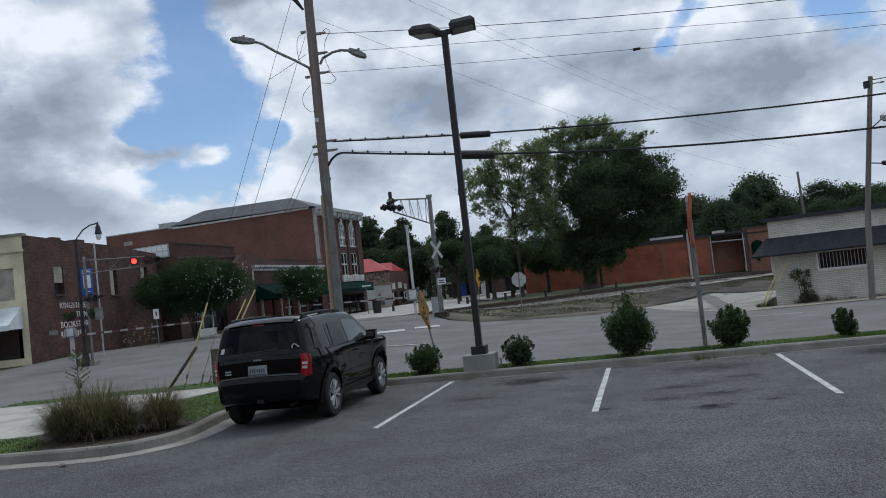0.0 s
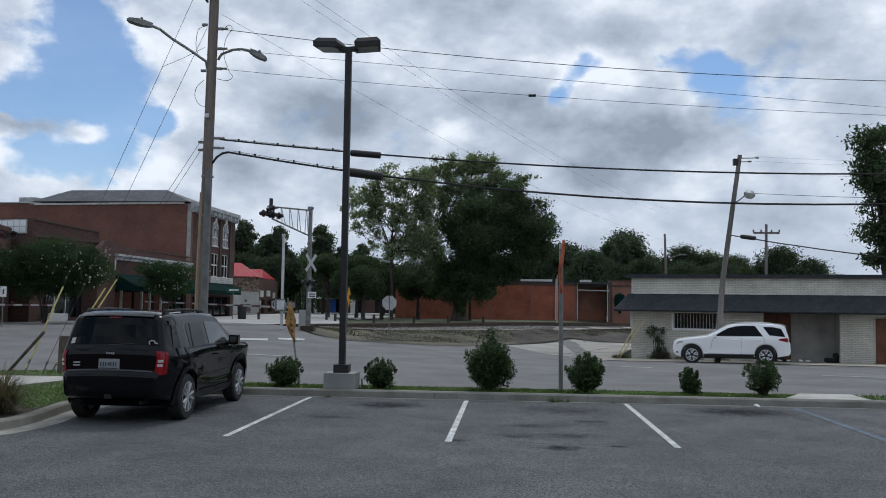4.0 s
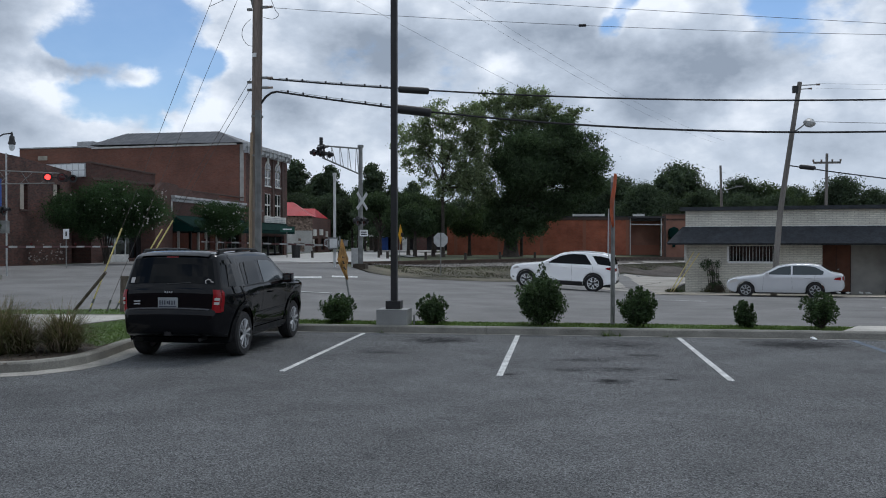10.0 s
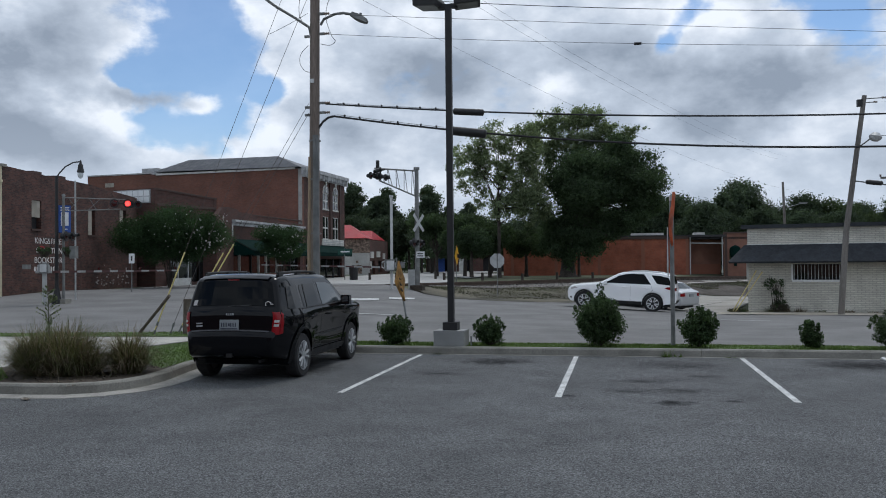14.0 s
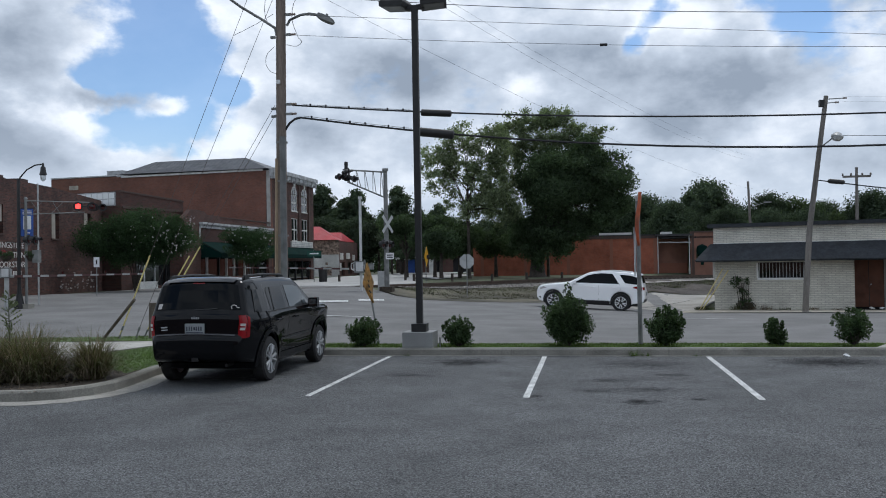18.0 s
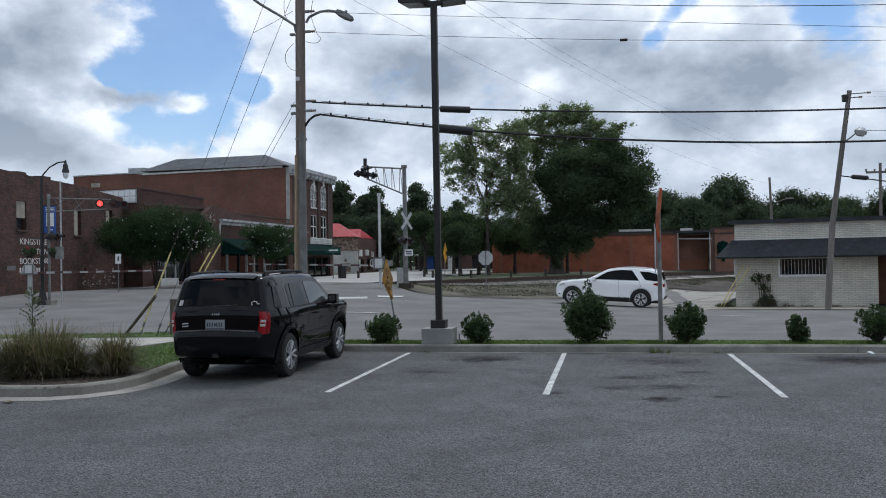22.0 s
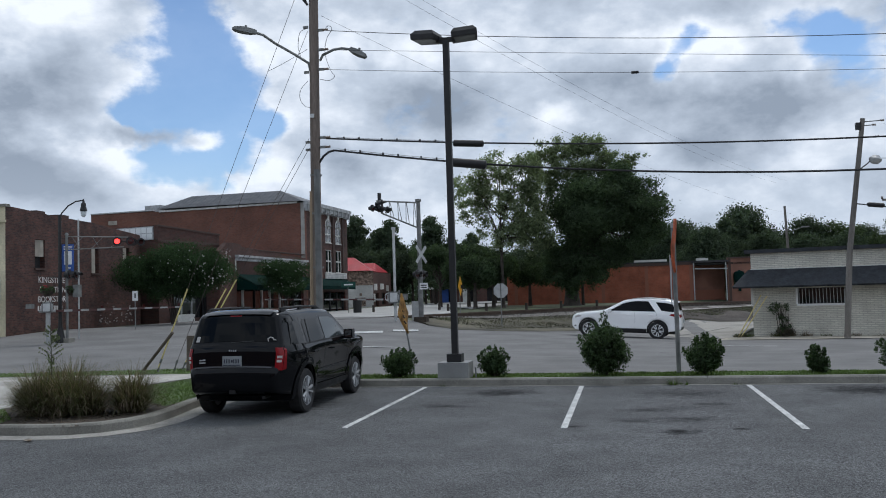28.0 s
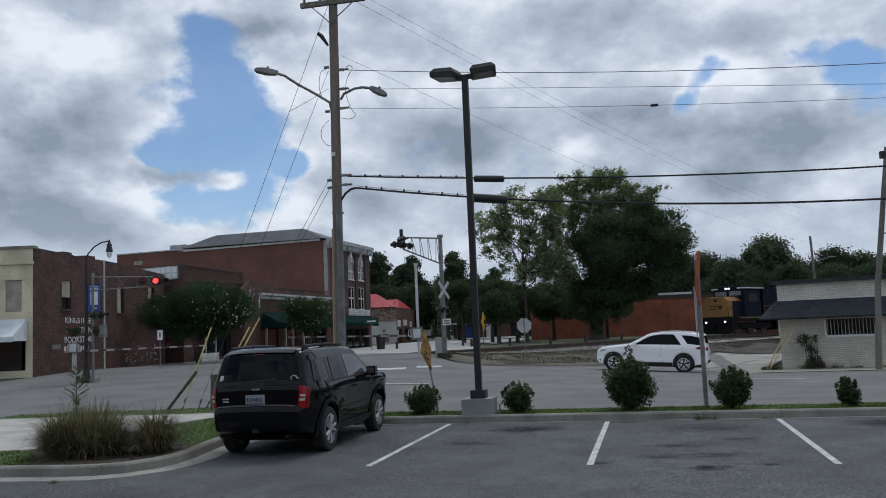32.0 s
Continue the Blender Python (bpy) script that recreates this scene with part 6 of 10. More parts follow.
def seam(body, y0, z0, y1, z1, side, parent, w=0.004, name="door_gap"):
    n = Vector((z1 - z0, -(y1 - y0))).normalized() * w
    part(name, body.side([(y0 - n.x, z0 - n.y), (y1 - n.x, z1 - n.y), (y1 + n.x, z1 + n.y), (y0 + n.x, z0 + n.y)], side, 0.003), BLACK, parent)


def resize(root, wheels, k, round_k):
    """Bring a vehicle to its true size; its wheels stay round."""
    m = Matrix.Diagonal((*k, 1))
    for ob in root.children_recursive:
        ob.data.transform(Matrix.Scale(round_k, 4) if any(p in wheels for p in (ob, ob.parent, ob.parent.parent)) else m)
        ob.matrix_basis.translation = m @ ob.matrix_basis.translation


def black_suv():
    root = thing("black_suv", "glossy black boxy SUV parked nose-in at the kerb", "car")
    R = 0.352

    def half(y, z):
        w = 0.876 - 0.04 * max(0, (0.5 - z) / 0.3) ** 2 - 0.085 * max(0, 0.98 - z)
        w -= 0.31 * max(0, z - 1.03)
        w -= 0.11 * max(0, (-0.30 - y) / 0.5) ** 2 + 0.16 * max(0, (y - 3.05) / 0.5) ** 2
        # the haunches over the wheels and the shallow waist between them
        for cy in (0.0, 2.635):
            w += 0.030 * math.exp(-((y - cy) / 0.52) ** 4) * math.exp(-((z - 0.62) / 0.34) ** 4)
        w -= 0.018 * math.exp(-((y - 1.3) / 0.7) ** 4) * math.exp(-((z - 0.72) / 0.16) ** 2)
        return w

    out = [(-0.80, 0.40), (-0.47, 0.33)] + arc(0, R, 0.43, 195, -15) + [(0.47, 0.26), (2.17, 0.26)] + arc(2.635, R, 0.43, 195, -15) + [
        (3.12, 0.28), (3.42, 0.34), (3.54, 0.50), (3.55, 0.74), (3.50, 0.98), (3.38, 1.05), (2.95, 1.10), (2.50, 1.13), (2.36, 1.15), (1.72, 1.56), (1.55, 1.615), (1.2, 1.645), (0.5, 1.66), (-0.35, 1.64),
        (-0.58, 1.615), (-0.67, 1.56), (-0.78, 1.16), (-0.82, 1.09), (-0.85, 0.80), (-0.89, 0.77), (-0.915, 0.70), (-0.91, 0.54), (-0.86, 0.43)]
    b = Body(out, half, edge=0.095)
    body = part("body", b.shell(), CAR_BLACK, root, smooth=True)
    part("underbody", box(-0.62, 0.62, -0.45, 3.2, 0.24, 0.42), TRIM_BLACK, root)
    for s in (-1, 1):
        part("quarter_window", b.side([(-0.55, 1.13), (-0.06, 1.12), (-0.06, 1.44), (-0.12, 1.485), (-0.44, 1.475)], s), CAR_SIDE_GLASS, body)
        part("rear_door_window", b.side([(0.09, 1.12), (0.82, 1.13), (0.82, 1.50), (0.16, 1.495), (0.09, 1.45)], s), CAR_SIDE_GLASS, body)
        part("front_door_window", b.side([(0.99, 1.13), (2.08, 1.16), (1.68, 1.455), (1.48, 1.50), (0.99, 1.51)], s), CAR_GLASS_PALE, body)
        part("window_divider", b.side([(0.20, 1.12), (0.235, 1.12), (0.30, 1.495), (0.265, 1.495)], s, 0.012), TRIM_BLACK, body)
        part("belt_moulding", b.side([(-0.02, 1.095), (2.14, 1.125), (2.12, 1.15), (-0.02, 1.117)], s, 0.010), TRIM_BLACK, body)
        part("door_crease", b.side([(0.50, 0.50), (2.10, 0.515), (2.10, 0.535), (0.50, 0.52)], s, 0.010), CAR_BLACK, body)
        for y0, z0, y1, z1 in ((0.0, 1.54, -0.01, 0.92), (-0.01, 0.92, 0.42, 0.62), (0.91, 1.55, 0.93, 0.42), (2.16, 1.12, 2.12, 0.42), (0.42, 0.42, 2.12, 0.42)):
            seam(b, y0, z0, y1, z1, s, body)
        for y in (0.28, 1.16):
            part("door_handle", tube([(s * (b.half(y, 0.96) + 0.02), y, 0.955), (s * (b.half(y, 0.96) + 0.035), y + 0.09, 0.958), (s * (b.half(y, 0.96) + 0.02), y + 0.18, 0.955)], 0.014, 6), CAR_BLACK, body)
        # rub strip in a lighter grey that paints its highlight
        part("side_moulding", b.side([(0.50, 0.60), (2.10, 0.62), (2.10, 0.66), (0.50, 0.64)], s, 0.014), mat("moulding_highlight", (0.035, 0.036, 0.038), 0.4), body)
        part("sill_moulding", b.side([(0.46, 0.30), (2.18, 0.30), (2.18, 0.40), (0.46, 0.40)], s, 0.016), TRIM_BLACK, body)
        for cy in (0, 2.635):
            ringo, ringi = arc(cy, R, 0.52, 190, -10), arc(cy, R, 0.428, -10, 190)
            part("wheel_arch", b.side(ringo + ringi, s, 0.018), CAR_BLACK, body)
        rail = part("roof_rail", tube([(s * 0.60, -0.47, 1.655), (s * 0.605, -0.40, 1.69), (s * 0.62, 0.4, 1.705), (s * 0.62, 1.15, 1.69), (s * 0.615, 1.30, 1.65)], [0.016, 0.02, 0.02, 0.02, 0.016], 6), TRIM_BLACK, body)
        for y in (-0.36, 0.42, 1.12):
            part("rail_foot", box(s * 0.61 - 0.022, s * 0.61 + 0.022, y - 0.09, y + 0.09, 1.635, 1.70), TRIM_BLACK, rail, bevel=0.012)
        mx = s * (0.965 if s > 0 else 0.91)
        m = part("wing_mirror", box(mx - 0.085, mx + 0.085, 1.92, 2.05, 1.08, 1.25), CAR_BLACK, body, bevel=0.05)
        part("mirror_glass", box(mx - 0.062, mx + 0.062, 1.912, 1.922, 1.105, 1.225), MIRROR, m, bevel=0.004)
        part("mirror_arm", box(min(s * 0.84, s * 0.95), max(s * 0.84, s * 0.95), 1.97, 2.03, 1.08, 1.13), TRIM_BLACK, m)
        # tail lamp: red housing that wraps the corner, clear lens in its middle
        t = part("tail_lamp", b.across([(-0.822, 1.09), (-0.83, 1.0), (-0.848, 0.745)], s * 0.875, s * 0.998, 0.012, 6), TAIL_RED, body, smooth=True)
        part("tail_lamp_side", b.side([(-0.775, 0.745), (-0.70, 0.76), (-0.70, 1.06), (-0.745, 1.09)], s, 0.008), TAIL_RED, t)
        part("reversing_lens", b.across([(-0.833, 0.965), (-0.843, 0.865)], s * 0.905, s * 0.985, 0.017, 3), TAIL_CLEAR, t)
        part("lens_bar", b.across([(-0.837, 0.927), (-0.840, 0.903)], s * 0.90, s * 0.985, 0.021, 3), TAIL_RED, t)
        wheel(root, s * 0.765, 0, R, 0.215, s)
        wheel(root, s * 0.765, 2.635, R, 0.215, s)
        part("headlamp", b.across([(3.545, 0.78), (3.51, 0.95)], s * 0.62, s * 0.92, 0.012, 3), TAIL_CLEAR, body)
    part("rear_window", b.across([(-0.676, 1.545), (-0.70, 1.45), (-0.75, 1.27), (-0.775, 1.17)], -0.90, 0.90, 0.008, 16), CAR_GLASS, body, "dark tinted tailgate window")
    part("windscreen", b.across([(2.30, 1.18), (2.05, 1.34), (1.78, 1.52)], -0.9, 0.9, -0.012), CAR_GLASS_PALE, body)
    part("spoiler", b.across([(-0.40, 1.642), (-0.60, 1.622), (-0.70, 1.575)], -0.84, 0.84, 0.012), CAR_BLACK, body, smooth=True)
    part("high_brake_lamp", b.across([(-0.672, 1.562), (-0.68, 1.545)], -0.14, 0.14, 0.016, 4), TAIL_RED, body)
    # grey strip paints the highlight along the top of the bumper ledge
    part("bumper_ledge", b.across([(-0.862, 0.792), (-0.888, 0.772)], -0.84, 0.84, 0.008), mat("ledge_highlight", (0.045, 0.046, 0.05), 0.5), body)
    part("tailgate_gap", b.across([(-0.851, 0.79), (-0.852, 0.78)], -0.8, 0.8, 0.014), BLACK, body)
    part("rear_bumper", b.across([(-0.914, 0.69), (-0.912, 0.60), (-0.90, 0.52)], -0.86, 0.86, 0.004, 16), CAR_BLACK, body, "black rear bumper skin", smooth=True)
    silver = mat("silver_mark", (0.30, 0.31, 0.32), 0.5)
    p = part("number_plate", box(-0.155, 0.155, -0.925, -0.905, 0.825, 0.98), PLATE, body, "white number plate in a dark frame", bevel=0.004)
    for k in range(7):
        if k != 3:
            part("plate_bar", box(-0.128 + k * 0.038, -0.112 + k * 0.038, -0.931, -0.925, 0.872, 0.935), PLATE_INK, p)
    part("plate_band", box(-0.14, 0.14, -0.931, -0.925, 0.835, 0.85), PLATE_INK, p)
    part("plate_mark", box(-0.014, 0.014, -0.931, -0.925, 0.885, 0.925), PLATE_INK, p)
    # badge, stickers and model mark as plain shapes
    for k in range(4):
        part("badge_bar", b.across([(-0.826, 1.045), (-0.828, 1.015)], -0.08 + k * 0.043, -0.05 + k * 0.043, 0.016, 1), silver, body)
    for k, z in enumerate((0.91, 0.87)):
        part("model_mark", b.across([(-0.842, z), (-0.844, z - 0.022)], -0.72, -0.58, 0.015, 2), silver, body)
    part("sticker", b.across([(-0.752, 1.262), (-0.762, 1.22), (-0.772, 1.18)], -0.85, -0.765, 0.014, 3), TAIL_CLEAR, body, "small white shield sticker")
    part("sticker", tube([(0.56, -0.815, 1.19), (0.55, -0.81, 1.23), (0.59, -0.805, 1.255), (0.635, -0.805, 1.24), (0.64, -0.81, 1.215), (0.68, -0.81, 1.212)], 0.009, 5), TAIL_CLEAR, body, "small white curved sticker")
    part("wiper", tube([(-0.05, -0.835, 1.18), (0.33, -0.825, 1.20)], 0.010, 5), BLACK, body)
    part("tailpipe", tube([(0.45, -0.80, 0.33), (0.45, -0.55, 0.33)], 0.025, 8), TRIM_BLACK, root)
    part("grille", b.across([(3.55, 0.74), (3.50, 0.98)], -0.55, 0.55, 0.012), TRIM_BLACK, body)
    part("tow_bar", box(-0.05, 0.05, -0.93, -0.8, 0.40, 0.46), TRIM_BLACK, root)
    return root


def white_suv():
    root = thing("white_suv", "clean white luxury SUV with dark tinted windows", "car")
    R = 0.385

    def half(y, z):
        w = 0.96 - 0.05 * max(0, (0.5 - z) / 0.3) ** 2 - 0.02 * max(0, 1 - abs(z - 0.62) / 0.12)
        w -= 0.36 * max(0, z - 1.12)
        w -= 0.16 * max(0, (-0.5 - y) / 0.5) ** 2 + 0.22 * max(0, (y - 3.0) / 0.8) ** 2
        return w

    out = [(-0.90, 0.40), (-0.50, 0.34)] + arc(0, R, 0.45, 190, -10) + [(0.50, 0.30), (2.54, 0.30)] + arc(3.04, R, 0.45, 190, -10) + [
        (3.53, 0.29), (3.70, 0.33), (3.82, 0.48), (3.84, 0.72), (3.78, 0.90), (3.62, 1.01), (3.2, 1.08), (2.60, 1.15), (2.34, 1.19), (1.55, 1.60), (1.35, 1.66), (0.9, 1.715), (0.3, 1.73), (-0.3, 1.70),
        (-0.70, 1.63), (-0.80, 1.57), (-0.90, 1.22), (-0.95, 1.05), (-0.98, 0.86), (-1.0, 0.60), (-0.98, 0.46)]
    b = Body(out, half)
    body = part("body", b.shell(), CAR_WHITE, root, smooth=True)
    part("underbody", box(-0.8, 0.8, -0.75, 3.5, 0.24, 0.42), TRIM_BLACK, root)
    for s in (-1, 1):
        part("side_window", b.side([(0.10, 1.20), (2.10, 1.19), (1.52, 1.52), (1.2, 1.60), (0.9, 1.635), (0.42, 1.63)], s, 0.008), CAR_GLASS, body, "long dark tinted side window")
        part("quarter_window", b.side([(-0.16, 1.24), (-0.80, 1.18), (-0.64, 1.52), (-0.3, 1.585), (0.10, 1.60)], s, 0.008), CAR_GLASS, body)
        part("window_trim", b.side([(0.08, 1.185), (2.14, 1.175), (2.12, 1.19), (0.10, 1.20)], s, 0.012), CHROME, body)
        for y0, z0, y1, z1 in ((2.14, 1.16, 2.30, 0.45), (0.99, 1.16, 0.98, 0.42), (0.08, 1.18, 0.02, 0.95), (0.02, 0.95, 0.46, 0.55)):
            seam(b, y0, z0, y1, z1, s, body, 0.003)
        for y in (0.22, 1.15):
            part("door_handle", tube([(s * (b.half(y, 1.03) + 0.01), y, 1.03), (s * (b.half(y, 1.03) + 0.035), y + 0.1, 1.035), (s * (b.half(y, 1.03) + 0.01), y + 0.2, 1.03)], 0.016, 6), CAR_WHITE, body)
        part("sill_moulding", b.side([(0.48, 0.30), (2.56, 0.30), (2.56, 0.43), (0.48, 0.43)], s, 0.012), TRIM_BLACK, body)
        part("sill_trim", b.side([(0.50, 0.435), (2.40, 0.435), (2.40, 0.45), (0.50, 0.45)], s, 0.014), CHROME, body)
        for cy in (0, 3.04):
            # black ring paints the shadowed gap and liner between tyre and body
            part("wheel_arch", b.side(arc(cy, R, 0.468, 190, -10) + arc(cy, R, 0.405, -10, 190), s, 0.012), TRIM_BLACK, body)
        part("tail_lamp", b.side([(-0.91, 0.95), (-0.50, 1.05), (-0.58, 1.11), (-0.90, 1.15)], s, 0.008), TAIL_RED, body)
        part("tail_lamp", b.across([(-0.945, 1.09), (-0.97, 0.96)], s * 0.66, s * 0.99, 0.010, 6), TAIL_RED, body)
        part("headlamp", b.side([(3.36, 0.91), (3.68, 0.82), (3.68, 0.90), (3.50, 0.97)], s, 0.008), TAIL_CLEAR, body)
        part("fog_lamp", b.side([(3.62, 0.44), (3.72, 0.46), (3.71, 0.51), (3.62, 0.50)], s, 0.008), TRIM_BLACK, body)
        m = part("wing_mirror", box(s * 1.06 - 0.10, s * 1.06 + 0.10, 2.0, 2.14, 1.14, 1.28), CAR_WHITE, body, bevel=0.05)
        part("mirror_glass", box(s * 1.06 - 0.08, s * 1.06 + 0.08, 1.985, 2.0, 1.16, 1.26), CHROME, m)
        part("mirror_arm", box(min(s * 0.9, s * 1.05), max(s * 0.9, s * 1.05), 2.04, 2.10, 1.12, 1.17), TRIM_BLACK, m)
        part("roof_rail", tube([(s * 0.66, -0.45, 1.665), (s * 0.68, -0.3, 1.73), (s * 0.70, 0.5, 1.765), (s * 0.69, 1.1, 1.725), (s * 0.68, 1.25, 1.66)], 0.018, 6), ALU, body)
    ws = [wheel(root, s * 0.84, y, R, 0.25, s, rim_mat=BRIGHT_ALLOY) for y in (0, 3.04) for s in (-1, 1)]
    part("windscreen", b.across([(2.26, 1.23), (1.95, 1.40), (1.62, 1.57)], -0.9, 0.9, -0.012), CAR_GLASS_PALE, body)
    part("rear_window", b.across([(-0.805, 1.555), (-0.85, 1.40), (-0.895, 1.24)], -0.82, 0.82, 0.012), CAR_GLASS, body)
    part("spoiler", b.across([(-0.45, 1.685), (-0.70, 1.645), (-0.84, 1.59)], -0.84, 0.84, 0.012), CAR_WHITE, body, smooth=True)
    part("rear_bumper", b.across([(-1.0, 0.56), (-0.99, 0.48), (-0.94, 0.42)], -0.94, 0.94, 0.010, 12), TRIM_BLACK, body)
    part("grille", b.across([(3.845, 0.62), (3.84, 0.74), (3.79, 0.90)], -0.45, 0.45, 0.012), TRIM_BLACK, body)
    part("grille_bar", b.across([(3.845, 0.76), (3.835, 0.80)], -0.46, 0.46, 0.02), CHROME, body)
    part("number_plate", box(-0.155, 0.155, -1.07, -1.045, 0.72, 0.87), PLATE, body)
    resize(root, ws, (0.96, 0.96, 0.98), 0.98)
    return root, ws, R * 0.98


def silver_sedan():
    root = thing("silver_sedan", "silver four-door saloon car", "car")
    R = 0.315

    def half(y, z):
        w = 0.865 - 0.05 * max(0, (0.42 - z) / 0.25) ** 2
        w -= 0.46 * max(0, z - 0.93)
        w -= 0.16 * max(0, (-0.55 - y) / 0.5) ** 2 + 0.20 * max(0, (y - 2.8) / 0.68) ** 2
        return w

    out = [(-0.98, 0.30), (-0.43, 0.25)] + arc(0, R, 0.375, 190, -10) + [(0.43, 0.21), (2.29, 0.21)] + arc(2.715, R, 0.375, 190, -10) + [
        (3.14, 0.21), (3.36, 0.26), (3.47, 0.40), (3.49, 0.56), (3.42, 0.70), (3.22, 0.79), (2.8, 0.87), (2.25, 0.935), (2.05, 0.96), (1.42, 1.31), (1.15, 1.385), (0.7, 1.42), (0.2, 1.415), (-0.18, 1.35),
        (-0.62, 1.07), (-0.74, 1.03), (-0.98, 0.99), (-1.05, 0.93), (-1.07, 0.66), (-1.08, 0.50), (-1.05, 0.38)]
    b = Body(out, half)
    body = part("body", b.shell(), CAR_SILVER, root, smooth=True)
    part("underbody", box(-0.7, 0.7, -0.75, 3.2, 0.16, 0.32), TRIM_BLACK, root)
    for s in (-1, 1):
        part("front_door_window", b.side([(0.93, 0.97), (1.92, 0.985), (1.40, 1.26), (1.15, 1.325), (0.93, 1.345)], s, 0.008), CAR_GLASS_PALE, body)
        part("rear_door_window", b.side([(-0.02, 0.975), (0.86, 0.97), (0.86, 1.35), (0.6, 1.355), (0.25, 1.345), (-0.02, 1.29), (-0.34, 1.12), (-0.30, 0.985)], s, 0.008), CAR_GLASS_PALE, body)
        for y0, z0, y1, z1 in ((1.98, 0.95, 2.05, 0.32), (0.89, 0.96, 0.88, 0.28), (0.0, 0.96, 0.02, 0.75), (0.02, 0.75, 0.38, 0.42)):
            seam(b, y0, z0, y1, z1, s, body, 0.003)
        part("side_moulding", b.side([(0.42, 0.50), (2.26, 0.50), (2.26, 0.56), (0.42, 0.56)], s, 0.012), CAR_SILVER, body)
        for y in (0.2, 1.08):
            part("door_handle", tube([(s * (b.half(y, 0.85) + 0.01), y, 0.85), (s * (b.half(y, 0.85) + 0.03), y + 0.08, 0.853), (s * (b.half(y, 0.85) + 0.01), y + 0.17, 0.85)], 0.013, 6), CAR_SILVER, body)
        for cy in (0, 2.715):
            part("wheel_arch", b.side(arc(cy, R, 0.395, 190, -10) + arc(cy, R, 0.373, -10, 190), s, 0.008), CAR_SILVER, body)
        part("tail_lamp", b.side([(-0.98, 0.74), (-0.70, 0.78), (-0.78, 0.86), (-0.97, 0.88)], s, 0.008), TAIL_RED, body)
        part("tail_lamp", b.across([(-1.055, 0.90), (-1.067, 0.74)], s * 0.62, s * 0.99, 0.010, 6), TAIL_RED, body)
        part("headlamp", b.side([(3.0, 0.68), (3.36, 0.60), (3.34, 0.72), (3.10, 0.80)], s, 0.012), TAIL_CLEAR, body)
        m = part("wing_mirror", box(s * 0.97 - 0.09, s * 0.97 + 0.09, 1.78, 1.92, 0.95, 1.07), CAR_SILVER, body, bevel=0.04)
        part("mirror_glass", box(s * 0.97 - 0.075, s * 0.97 + 0.075, 1.768, 1.78, 0.965, 1.055), CHROME, m)
    ws = [wheel(root, s * 0.755, y, R, 0.205, s, 7, False) for y in (0, 2.715) for s in (-1, 1)]
    part("windscreen", b.across([(1.98, 1.0), (1.72, 1.15), (1.46, 1.29)], -0.9, 0.9, -0.012), CAR_GLASS_PALE, body)
    part("rear_window", b.across([(-0.22, 1.325), (-0.42, 1.20), (-0.60, 1.085)], -0.86, 0.86, 0.012), CAR_GLASS_PALE, body)
    part("rear_bumper", b.across([(-1.075, 0.62), (-1.085, 0.52), (-1.06, 0.40)], -0.96, 0.96, 0.012, 14), CAR_SILVER, body, smooth=True)
    part("number_plate", box(-0.155, 0.155, -1.15, -1.125, 0.74, 0.88), PLATE, body)
    part("grille", b.across([(3.49, 0.56), (3.43, 0.71)], -0.4, 0.4, 0.012), TRIM_BLACK, body)
    resize(root, ws, (0.96, 0.955, 0.94), 0.96)
    return root, ws, R * 0.96


LOCO_YELLOW = mat("loco_yellow", (0.215, 0.112, 0.025), 0.55, vary=0.16, scale=1.5)
LOCO_NAVY = mat("loco_navy", (0.007, 0.010, 0.020), 0.8, spec=0.15, vary=0.18, scale=1.2)
LOCO_FRAME = mat("loco_frame", (0.009, 0.009, 0.010), 0.9, spec=0.15, vary=0.25, scale=2)


